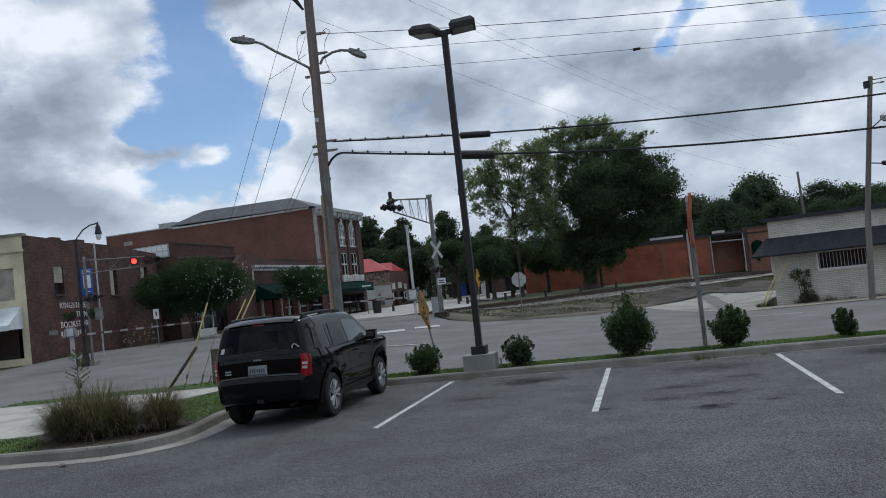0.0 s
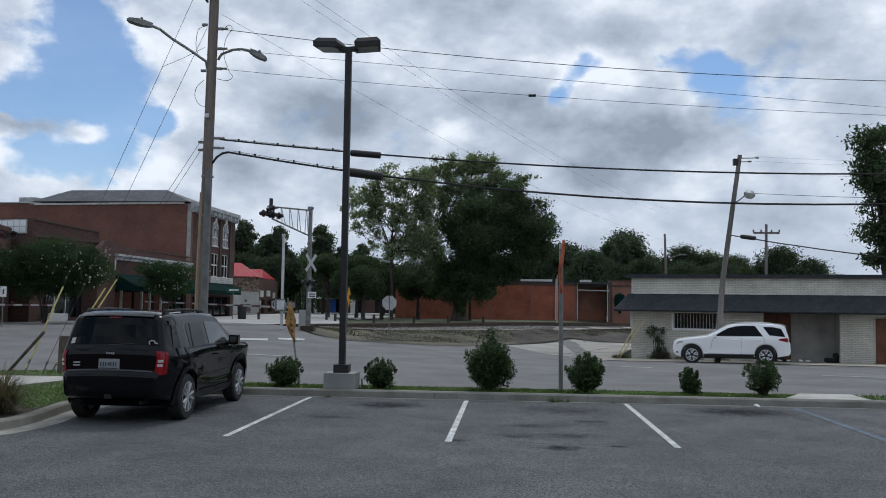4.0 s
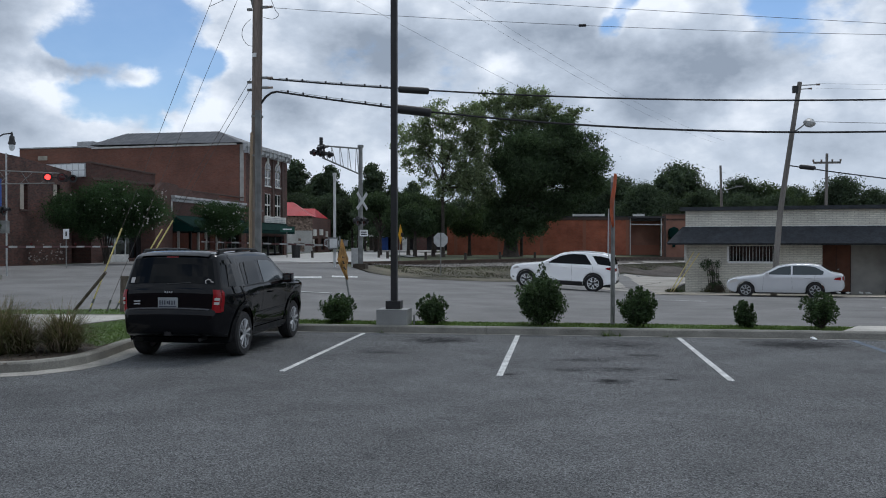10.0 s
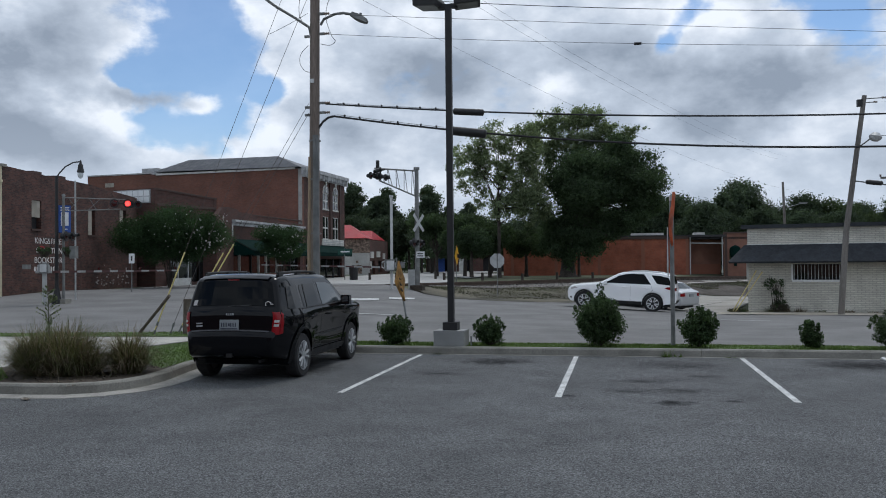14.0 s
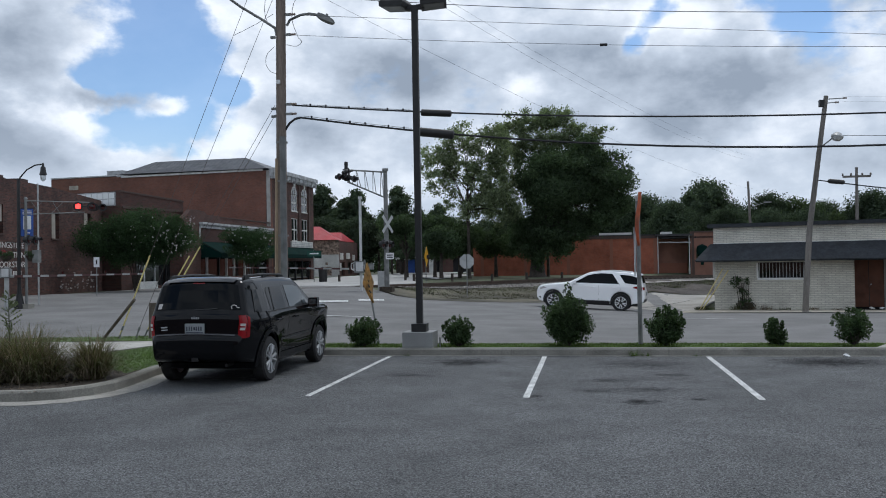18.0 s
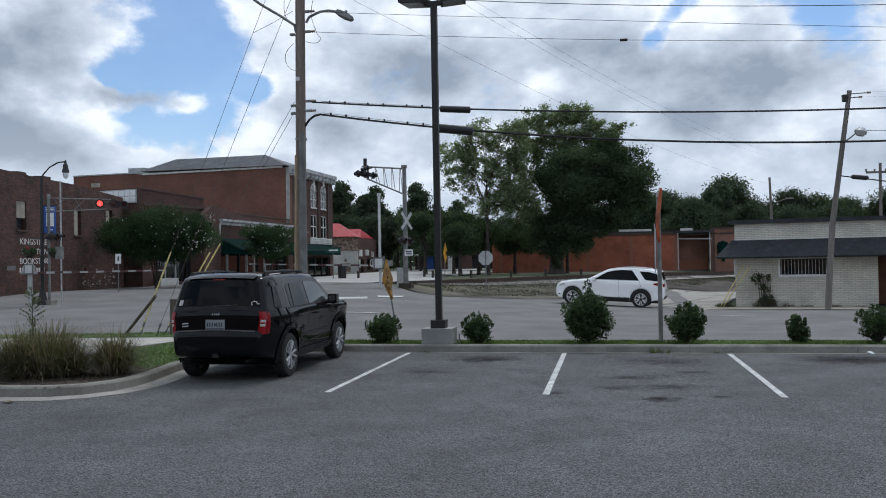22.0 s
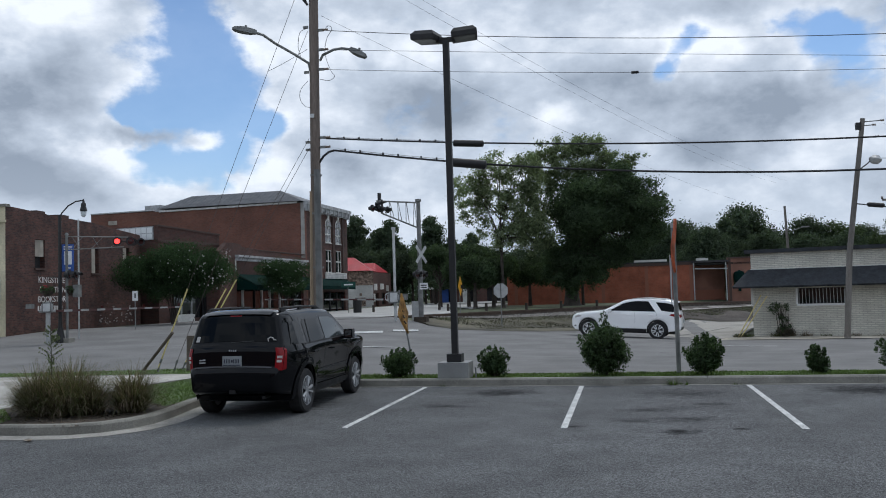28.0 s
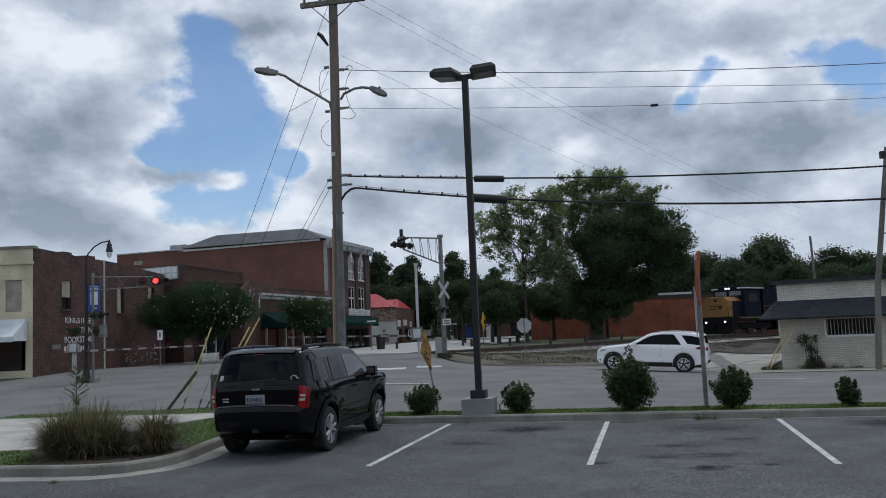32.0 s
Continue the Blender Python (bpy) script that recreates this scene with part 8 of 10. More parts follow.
def far_pole(x, y, z0, z1, lean=0.0, arm=0.0, label="wooden utility pole far behind the trees"):
    root = thing("far_utility_pole", label, "utility pole", group="far poles")
    part("pole", tube([(x, y, z0), (x + lean, y, z1)], [0.16, 0.11], 10), POLE_GREY, root, smooth=True)
    if arm:
        part("cross_arm", box(x + lean - arm, x + lean + arm, y - 0.08, y + 0.08, z1 - 0.85, z1 - 0.68), POLE_GREY, root)
        for s in (-1, -0.4, 0.4, 1):
            insulator(root, (x + lean + arm * s, y, z1 - 0.68), (0, 0, 1), 0.1, 4)
    else:
        part("lamp_arm", tube([(x + 0.1, y, z1 - 2.5), (x + 1.4, y, z1 - 2.1)], 0.035, 6), DULL_STEEL, root)
        part("lamp_head", box(x + 1.2, x + 1.9, y - 0.12, y + 0.12, z1 - 2.16, z1 - 2.03), DULL_STEEL, root)


def signal_pair(parent, at, aim, gap=0.5, size=0.17, lit=True, back=False):
    """Two round crossing lamps on a bar, facing the way aim (degrees); where they flash, both lenses glow and an added
    round blind hides one at a time.
    """
    u = part("signal_bar", tube([(-gap / 2, 0, 0), (gap / 2, 0, 0)], 0.03, 6), BLACK, parent)
    u.matrix_basis = pose(*at, 0, 0, aim)
    for s in (-1, 1):
        x = s * gap / 2
        part("target_disc", lathe([(0.0, 0.02), (size, 0.02), (size, 0.05), (0.0, 0.05)], 20, None, Matrix.Translation((x, 0, 0)) @ Matrix.Rotation(radians(90), 4, "X")), BLACK, u)
        part("lens", lathe([(0.0, 0.09), (size * 0.5, 0.075), (size * 0.58, 0.05)], 16, None, Matrix.Translation((x, 0, 0)) @ Matrix.Rotation(radians(90), 4, "X")), LAMP_RED if lit else LENS_DARK, u)
        hood = [(x + size * 0.62 * math.cos(a), size * 0.62 * math.sin(a)) for a in (math.pi * k / 10 for k in range(11))]
        bm = bmesh.new()
        r0 = [bm.verts.new((p, -0.05, q)) for p, q in hood]
        r1 = [bm.verts.new((p, -0.26, q * 0.95 + 0.01)) for p, q in hood]
        for k in range(10):
            bm.faces.new((r0[k], r0[k + 1], r1[k + 1], r1[k]))
        part("hood", bm, BLACK, u)
        part("lamp_case", lathe([(size * 0.6, -0.03), (size * 0.55, -0.16), (0.0, -0.2)], 14, None, Matrix.Translation((x, 0, 0)) @ Matrix.Rotation(radians(90), 4, "X")), BLACK, u, smooth=True)
    if lit:
        # made-up blind, stands in for a lamp that is switched off
        b = part("blind", lathe([(0.0, 0.11), (size * 0.6, 0.105), (size * 0.6, 0.095), (0.0, 0.092)], 16, None, Matrix.Rotation(radians(90), 4, "X")), LENS_DARK, u, "added dark blind that makes one lens look unlit")
        SHUTTERS.append((b, gap / 2))
    return u


SHUTTERS = []
SEEN = {0: 1, 1: 0, 2: 0, 3: 1, 6: 1, 7: 0, 8: 0, 9: 1, 12: 1, 13: 0, 16: 1, 17: 1, 18: 1, 19: 0, 20: 0, 21: 0, 22: 1, 23: 1, 24: 1, 25: 1, 26: 0, 29: 1, 30: 1, 31: 1, 32: 0}


def flash_times():
    out, state = [], None
    for k in range(321):
        t = k / 10
        n = round(t)
        left = bool(SEEN[n]) if n in SEEN and abs(t - n) < 0.16 else ((t - 6.0) / 1.2) % 1 < 0.5
        if left != state:
            out.append((t, left))
            state = left
    return out


FLASHES = flash_times()


GATE_PALE = mat("gate_pale", (0.34, 0.34, 0.33), 0.6, vary=0.15)
GATE_RED = mat("gate_red", (0.075, 0.030, 0.028), 0.6, vary=0.2)


def gate(parent, pivot, tip, back, name="gate_arm"):
    p, t = Vector(pivot), Vector(tip)
    arm = part(name, tube([p.lerp(t, -back), p], 0.05, 6), SIGN_BACK, parent, "red and white striped gate arm, lowered")
    n = 16
    for k in range(n):
        a, b = p.lerp(t, k / n), p.lerp(t, (k + 1) / n)
        h = 0.045 - 0.015 * k / n
        d = (b - a)
        w = d.cross(Vector((0, 0, 1))).normalized() * 0.02
        bm = bmesh.new()
        v = [bm.verts.new(e + w * s + Vector((0, 0, z))) for e in (a, b) for z in (-h, h) for s in (-1, 1)]
        for f in ((0, 1, 3, 2), (4, 6, 7, 5), (0, 4, 5, 1), (2, 3, 7, 6), (0, 2, 6, 4), (1, 5, 7, 3)):
            bm.faces.new([v[i] for i in f])
        part("stripe", bm, GATE_PALE if k % 2 else GATE_RED, arm)
    for f in (0.35, 0.68, 0.97):
        c = p.lerp(t, f) + Vector((0, 0, 0.09))
        part("gate_lamp", tube([c - Vector((0, 0, 0.03)), c + Vector((0, 0, 0.07))], 0.05, 8), LENS_DARK, arm)
    return arm


def gate_machine(parent, at, aim, k=0.9):
    m = part("gate_machine", box(-0.25 * k, 0.25 * k, -0.22, 0.22, -0.3 * k, 0.35 * k), DULL_STEEL, parent, "grey gate machine case", bevel=0.05)
    m.matrix_basis = pose(*at, 0, 0, aim)
    part("case_lid", box(-0.2 * k, 0.2 * k, -0.24, -0.22, -0.22 * k, 0.28 * k), ALU, m)
    for s in (-1, 1):
        part("support_arm", box(s * 0.3 * k - 0.03, s * 0.3 * k + 0.03, -0.08, 0.08, -0.12, 0.16), SIGN_BACK, m)


def crossbuck(parent, at, aim, size=1.15):
    at = Vector(at)
    for tilt in (45, -45):
        b = part("crossbuck_blade", box(-size / 2, size / 2, -0.008, 0.008, -0.085, 0.085), SIGN_BACK, parent, "back of a railway crossbuck blade")
        b.matrix_basis = pose(at.x, at.y + (0.01 if tilt > 0 else -0.012), at.z, 0, tilt, aim)


def truss(parent, root_top, root_low, tip_top, tip_low, bays, r=0.035, name="truss_arm", slant=0.15):
    a, low, c, tip = Vector(root_top), Vector(root_low), Vector(tip_top), Vector(tip_low)
    arm = part(name, tube([a, c], r, 6), DULL_STEEL, parent)
    part("lower_chord", tube([low, tip], r, 6), DULL_STEEL, arm)
    for k in range(bays):
        f = (k + 0.5) / bays
        for d in (-0.22 / bays, 0.22 / bays):
            part("lacing", tube([a.lerp(c, f + d * slant), low.lerp(tip, f + d)], r * 0.4, 5), DULL_STEEL, arm)
    return arm


def left_crossing():
    """The crossing signals beside the corner building."""
    x, y = -21.96, 31.0
    g = height(x, y)
    root = thing("crossing_signal", "railway crossing signal with a cantilever truss and flashing red lamps", "crossing signal")
    part("mast", tube([(x, y, g), (x, y, 4.72)], 0.055, 10), DULL_STEEL, root)
    part("base", box(x - 0.2, x + 0.2, y - 0.2, y + 0.2, g - 0.1, g + 0.18), KERB, root, bevel=0.03)
    t = truss(root, (x, y, 4.62), (x, y, 4.08), (-20.0, 32.3, 4.58), (-20.15, 32.2, 4.18), 3, 0.022, slant=-1.2)
    signal_pair(root, (-20.05, 32.05, 4.40), 34, 0.52, 0.185)
    u = signal_pair(root, (-19.72, 32.5, 4.38), 34, 0.30, 0.16, lit=False)
    # side-mounted pairs, bell and cross on the mast
    v = signal_pair(root, (x + 0.15, y + 0.12, 3.05), 100, 0.6, 0.2, lit=False)
    part("bell", lathe([(0.0, 0.10), (0.06, 0.07), (0.08, 0.0)], 12, None, Matrix.Translation((x, y, 4.68))), DULL_STEEL, root)
    part("relay_case", box(x + 0.30, x + 0.56, y - 0.05, y + 0.15, 2.15, 2.65), DULL_STEEL, root, "grey relay case", bevel=0.02)
    gr = thing("crossing_gate", "railway crossing gate with a lowered red and white arm", "crossing gate", group="crossing gates")
    part("post", tube([(-22.35, 30.35, height(-22.3, 30.3)), (-22.35, 30.35, 2.0)], 0.09, 10), SIGN_BACK, gr)
    gate_machine(gr, (-22.35, 30.3, 1.75), 30, 0.62)
    gate(gr, (-22.2, 30.6, 1.62), (-18.55, 34.05, 1.62), 0.12)
    part("counterweight", box(-22.9, -22.62, 29.75, 29.9, 1.74, 1.92), DULL_STEEL, gr, bevel=0.04)


def middle_crossing():
    x, y = -9.95, 42.33
    root = thing("crossing_cantilever", "railway crossing cantilever with truss arm and black signal heads", "crossing signal")
    part("mast", tube([(x, y, 0.35), (x, y, 6.6)], [0.13, 0.10], 12), DULL_STEEL, root, smooth=True)
    part("base", box(x - 0.32, x + 0.32, y - 0.32, y + 0.32, 0.2, 0.72), SOIL, root, bevel=0.05)
    part("cap", tube([(x, y, 6.55), (x, y, 6.68)], 0.15, 10), DULL_STEEL, root)
    truss(root, (x, y, 6.5), (x, y, 5.2), (-11.45, 39.9, 6.42), (-11.3, 40.15, 5.85), 5, 0.042)
    # heads seen from behind and from the side at the arm's tip
    for at, aim in (((-11.5, 39.85, 6.05), 68), ((-11.1, 40.2, 6.02), 250), ((-11.3, 40.0, 6.3), 120)):
        signal_pair(root, at, aim, 0.5, 0.17, lit=False)
    part("tip_box", box(-11.38, -11.24, 39.88, 40.02, 6.45, 6.8), BLACK, root, bevel=0.05)
    crossbuck(root, (x + 0.12, y - 0.16, 3.86), 66)
    signal_pair(root, (x, y - 0.15, 2.85), 78, 0.7, 0.24, lit=False)
    signal_pair(root, (x + 0.02, y + 0.15, 2.85), 258, 0.7, 0.24, lit=False)
    part("track_plate", box(x + 0.0, x + 0.42, y - 0.2, y - 0.18, 2.1, 2.42), SIGN_WHITE, root, "small white plate with dark bars")
    for k in range(2):
        part("plate_bar", box(x + 0.06, x + 0.36, y - 0.206, y - 0.2, 2.17 + k * 0.11, 2.22 + k * 0.11), BLACK, root)
    gr = thing("crossing_gate", "railway crossing gate with a lowered red and white arm", "crossing gate", group="crossing gates")
    gx, gy = -11.08, 41.55
    part("post", tube([(gx, gy, height(gx, gy)), (gx, gy, 5.15)], 0.07, 10), ALU, gr, "pale grey tall steel post", smooth=True)
    part("post_cap", tube([(gx, gy, 5.12), (gx, gy, 5.24)], 0.10, 10), ALU, gr)
    gate_machine(gr, (gx - 0.05, gy - 0.15, 1.72), 20)
    part("counterweight", box(gx + 0.25, gx + 0.65, gy - 0.15, gy + 0.05, 1.6, 1.9), DULL_STEEL, gr, bevel=0.05)
    gate(gr, (gx - 0.15, gy, 1.64), (-19.5, 45.0, 1.82), 0.06)
    part("brace_loop", tube([(gx - 0.25, gy, 1.5), (gx - 0.5, gy, 1.65), (gx - 0.5, gy, 1.9), (gx - 0.2, gy, 2.0)], 0.03, 6), SIGN_BACK, gr)
    solo("relay_post", box(-10.72, -10.32, 43.5, 43.85, 0.5, 1.5), SIGN_BACK, "small grey relay cabinet beside the track", "cabinet", bevel=0.03)


def lamp_and_banner():
    x, y = -22.17, 30.86
    root = thing("gooseneck_street_lamp", "black gooseneck street lamp with an acorn globe", "street lamp")
    part("post", tube([(x, y, height(x, y)), (x, y, 1.2), (x, y, 5.5)], [0.11, 0.075, 0.06], 12), BLACK, root, smooth=True)
    part("base", lathe([(0.2, 0), (0.2, 0.1), (0.14, 0.35), (0.1, 0.6)], 12, None, Matrix.Translation((x, y, height(x, y)))), BLACK, root, smooth=True)
    arm = [(x, y, 5.3), (x + 0.05, y + 0.04, 5.55), (x + 0.25, y + 0.18, 5.86), (x + 0.5, y + 0.34, 6.05), (x + 0.72, y + 0.49, 6.1)]
    part("arm", tube(arm, 0.028, 8), BLACK, root, smooth=True)
    m = Matrix.Translation((x + 0.74, y + 0.5, 5.42))
    part("cap", lathe([(0.02, 0.74), (0.045, 0.66), (0.05, 0.60), (0.10, 0.54), (0.105, 0.42), (0.14, 0.30), (0.145, 0.25), (0.10, 0.22)], 14, None, m), BLACK, root, smooth=True)
    part("globe", lathe([(0.10, 0.24), (0.115, 0.17), (0.10, 0.07), (0.05, 0.0), (0.0, -0.01)], 14, None, m), mat("clear_globe", (0.62, 0.66, 0.68), 0.15), root, "clear glass acorn globe", smooth=True)
    for k, (side, seed) in enumerate(((-1, 3), (1, 4))):
        d = Vector((0.82, 0.57, 0)) * side
        c = Vector((x, y, 2.36)) + d * 0.46
        hb = thing("hanging_basket", "hanging basket of red flowers and trailing leaves" if k == 0 else "hanging basket of trailing dark green leaves", "flower basket", group="hanging baskets")
        part("bracket", tube([(x, y, 2.95), Vector((x, y, 2.98)) + d * 0.46], 0.014, 6), BLACK, hb)
        part("chain", tube([c + Vector((0, 0, 0.62)), c + Vector((0, 0, 0.1))], 0.006, 4), BLACK, hb)
        part("bowl", lathe([(0.0, -0.16), (0.13, -0.13), (0.22, 0.0), (0.24, 0.08), (0.22, 0.08)], 14, None, Matrix.Translation(c)), SOIL, hb, "coir-lined wire bowl", smooth=True)
        cl = [(c.x + 0.17 * math.cos(a * 1.05), c.y + 0.17 * math.sin(a * 1.05), c.z + (0.06 if a % 2 else 0.15), 0.13, 0.13, 0.12) for a in range(6)]
        fo = new("foliage", leaf_mesh("foliage", LEAF_DARK, cl, 900, 0.035, seed))
        fo.parent = hb
        if k == 0:
            fl = new("flowers", leaf_mesh("flowers", mat("red_petal", (0.30, 0.03, 0.035), 0.7, island=0.4), [(c.x - 0.1, c.y, c.z + 0.2, 0.16, 0.14, 0.10)], 160, 0.032, seed + 5))
            fl.parent = hb
    b = thing("street_banner", "blue and white town banner hung on the lamp post", "banner")
    part("cloth", box(x + 0.06, x + 0.52, y + 0.02, y + 0.035, 3.2, 4.3), SIGN_BLUE, b)
    part("panel", box(x + 0.16, x + 0.44, y + 0.005, y + 0.02, 3.48, 4.02), SIGN_WHITE, b, "white panel on the banner")
    for k in range(3):
        part("text_bar", box(x + 0.14, x + 0.46, y + 0.008, y + 0.02, 4.08 + k * 0.06, 4.11 + k * 0.06), SIGN_WHITE, b)
    part("text_bar", box(x + 0.2, x + 0.4, y + 0.008, y + 0.02, 3.32, 3.36), SIGN_WHITE, b)
    for z in (3.2, 4.32):
        part("banner_rod", tube([(x, y + 0.03, z), (x + 0.55, y + 0.03, z)], 0.015, 5), BLACK, b)
    b.matrix_world = Matrix.Translation((x, y, 0)) @ pose(0, 0, 0, 0, 0, 30) @ Matrix.Translation((-x, -y, 0))
    wx, wy = -22.74, 32.9
    solo("steel_post", tube([(wx, wy, height(wx, wy)), (wx, wy, 5.5)], 0.035, 8), SIGN_BACK, "plain pale grey steel post", "post", smooth=True)
    sx, sy = -22.9, 37.5
    s = thing("small_sign", "small white road sign on a thin post", "sign")
    part("post", tube([(sx, sy, height(sx, sy)), (sx, sy, 2.3)], 0.025, 6), DULL_STEEL, s)
    p = part("plate", box(-0.13, 0.13, -0.03, -0.02, 1.95, 2.42), SIGN_WHITE, s)
    p.matrix_basis = pose(sx, sy, 0, 0, 0, 28)
    part("plate_bar", box(-0.03, 0.03, -0.036, -0.03, 2.08, 2.30), BLACK, p)


def edge_sign(name, label, x, y, z0, z1, post_top, lean, colour, turn, tall, wide, bend=0.0, post_r=0.03):
    """A diamond sign on a post, turned nearly edge-on, its plate bent."""
    s = thing(name, label, "sign")
    foot, top = Vector((x, y, height(x, y) if y > 18.4 else 0.1)), Vector((x + lean, y, post_top))
    part("post", tube([foot, top], post_r, 6), DULL_STEEL, s)
    bm = bmesh.new()
    n = 8
    rows = []
    for k in range(n + 1):
        f = k / n
        w = wide * (1 - abs(2 * f - 1)) + 0.02
        c = foot.lerp(top, (z0 + (z1 - z0) * f - foot.z) / (top.z - foot.z))
        c.z = z0 + (z1 - z0) * f
        d = Vector((math.cos(radians(turn)), math.sin(radians(turn)), 0))
        o = Vector((-d.y, d.x, 0)) * (-0.05 + bend * math.sin(f * 5))
        rows.append([bm.verts.new(c + d * w * u + o + Vector((-d.y, d.x, 0)) * bend * u * u * 2) for u in (-1, -0.5, 0, 0.5, 1)])
    for q, r in zip(rows, rows[1:]):
        for k in range(4):
            bm.faces.new((q[k], q[k + 1], r[k + 1], r[k]))
    bmesh.ops.solidify(bm, geom=bm.faces[:], thickness=0.006)
    part("plate", bm, colour, s)
    return s


def signs():
    s = edge_sign("orange_sign", "faded orange diamond warning sign seen nearly edge-on, on a steel post", 1.08, 17.97, 2.08, 3.22, 3.04, 0.0, SIGN_ORANGE, 84, 1.2, 0.58, 0.03, 0.045)
    part("top_clamp", box(1.04, 1.12, 17.93, 18.02, 3.04, 3.14), SIGN_BACK, s)
    part("second_post", tube([(1.0, 17.99, 1.5), (1.0, 17.99, 2.5)], 0.012, 5), ALU, s)
    s = edge_sign("bent_yellow_sign", "rusty yellow diamond sign on a leaning bent post", -4.56, 18.75, 0.98, 1.88, 1.95, -0.32, SIGN_WORN, 88, 0.9, 0.42, 0.02, 0.022)
    for k in range(4):
        z = 1.2 + k * 0.13
        part("dark_mark", tube([(-4.70 - 0.03 * k, 18.62, z), (-4.74 - 0.03 * k, 18.60, z + 0.07)], 0.018, 5), POST_WOOD, s)
    # stop sign from behind
    x, y = -6.16, 44.37
    st = thing("stop_sign", "grey back of an octagonal stop sign on a thin post", "sign")
    part("post", tube([(x, y, height(x, y) - 0.1), (x, y, 2.3)], 0.03, 6), DULL_STEEL, st)
    o = [(0.40 * math.cos(radians(22.5 + 45 * k)), 0.40 * math.sin(radians(22.5 + 45 * k))) for k in range(8)]
    p = part("plate", prism(o, 0.03, 0.045, "y"), SIGN_BACK, st)
    p.matrix_basis = pose(x, y, 1.92, 0, 0, 18)
    # yellow diamond beyond the rails
    e = edge_sign("yellow_diamond_sign", "yellow diamond sign with a black arrow", -10.15, 54.0, 1.65, 2.95, 2.9, 0.0, SIGN_YELLOW, 86, 0.9, 0.55)
    part("arrow", box(-10.05, -9.9, 53.86, 53.88, 2.15, 2.4), BLACK, e)
    g = thing("street_name_sign", "green street name sign on a post", "sign")
    part("post", tube([(-20.2, 62, 0.5), (-20.2, 62, 3.0)], 0.035, 6), DULL_STEEL, g)
    part("plate", box(-20.7, -19.6, 61.95, 61.98, 2.55, 2.95), SIGN_GREEN, g)
    part("text_bar", box(-20.5, -19.8, 61.94, 61.95, 2.7, 2.8), SIGN_WHITE, g)
    b = thing("street_bin", "black litter bin on the far pavement", "bin")
    part("body", tube([(-19.6, 62.3, 0.62), (-19.6, 62.3, 1.55)], [0.3, 0.34], 14), BLACK, b)
    part("lid", lathe([(0.36, 0), (0.34, 0.08), (0.0, 0.2)], 14, None, Matrix.Translation((-19.6, 62.3, 1.55))), BLACK, b)


def low_posts():
    pts = [(-18.4, 62.5), (-16.6, 63.5), (-13.6, 63.8), (-6.9, 62.8), (-4.6, 66), (-9.6, 61.2), (-2.0, 68.5), (-12.2, 60.2)]
    first = None
    for x, y in pts:
        if first is None:
            first = solo("low_post", tube([(0, 0, -0.1), (0, 0, 0.52)], 0.10, 8), SLEEPER, "low dark wooden post along the street", "bollard", "low posts")
            first.matrix_basis = Matrix.Translation((x, y, height(x, y)))
        else:
            copy_thing(first, Matrix.Translation((x, y, height(x, y))))


def litter():
    s = SHOP_FACE
    for k, (u, o) in enumerate(((6.7, 0.1), (7.1, 0.2), (7.6, 0.05), (7.9, 0.25))):
        bm = bmesh.new()
        bmesh.ops.create_icosphere(bm, subdivisions=2, radius=0.16)
        for v in bm.verts:
            v.co *= 0.6 + 0.7 * noise.noise(v.co * 6 + Vector((k, 0, 0)))
            v.co.z *= 0.5
        ob = solo("litter", bm, SIGN_WHITE, "crumpled white litter on the shop step", "litter", "litter pieces")
        x, y, z = s(u, o, 0)
        ob.matrix_basis = Matrix.Translation((x, y, height(x, y) + 0.10))
    bm = bmesh.new()
    bmesh.ops.create_icosphere(bm, subdivisions=2, radius=0.07)
    for v in bm.verts:
        v.co *= 0.8 + 0.6 * noise.noise(v.co * 14)
        v.co.z *= 0.6
    solo("litter", bm, SIGN_WHITE, "crumpled white paper at the foot of the kerb", "litter").matrix_basis = Matrix.Translation((4.66, 16.70, 0.035))
    # a curled dry leaf in the gutter
    bm = bmesh.new()
    rows = [[bm.verts.new((0.16 * (i / 6 - 0.5), 0.06 * math.sin(math.pi * (i + 0.4) / 6.8) * v, 0.010 + 0.014 * v * v + 0.008 * math.sin(i * 1.3))) for v in (-1, 0, 1)] for i in range(7)]
    for p, q in zip(rows, rows[1:]):
        for k in (0, 1):
            bm.faces.new((p[k], q[k], q[k + 1], p[k + 1]))
    bmesh.ops.solidify(bm, geom=bm.faces[:], thickness=0.004)
    solo("fallen_leaf", bm, mat("dry_leaf_brown", (0.36, 0.32, 0.27), 0.9, vary=0.4, scale=20), "curled pale brown dry leaf in the gutter", "leaf").matrix_basis = pose(-7.95, 10.42, 0.004, 0, 0, -20)
    x, y, z = s(9.0, -0.7, 0)
    for k in range(2):
        t = solo("old_tyre", lathe([(0.18, -0.1), (0.3, -0.1), (0.33, 0), (0.3, 0.1), (0.18, 0.1), (0.2, 0), (0.18, -0.1)], 20), RUBBER, "old black tyre lying by the door", "tyre", "old tyres", smooth=True)
        t.matrix_basis = pose(x + 0.35 * k, y - 0.1 * k, height(x, y) + 0.12 + 0.2 * k, 8 * k, 0, 0)
    solo("kerb_pipe", tube([(-2.93, 17.25, 0.1), (-2.93, 17.25, 0.34)], 0.018, 6), DULL_STEEL, "short steel conduit stub beside the plinth", "pipe")


lot_lamp()
main_pole()
main_wires()
guys()
second_pole()
far_pole(16.0, 88.5, 0.4, 9.4, -0.25)
far_pole(22.3, 76.8, 0.0, 9.3, 0.1, 1.1, "wooden utility pole with a cross-arm behind the white building")
left_crossing()
middle_crossing()
lamp_and_banner()
signs()
low_posts()
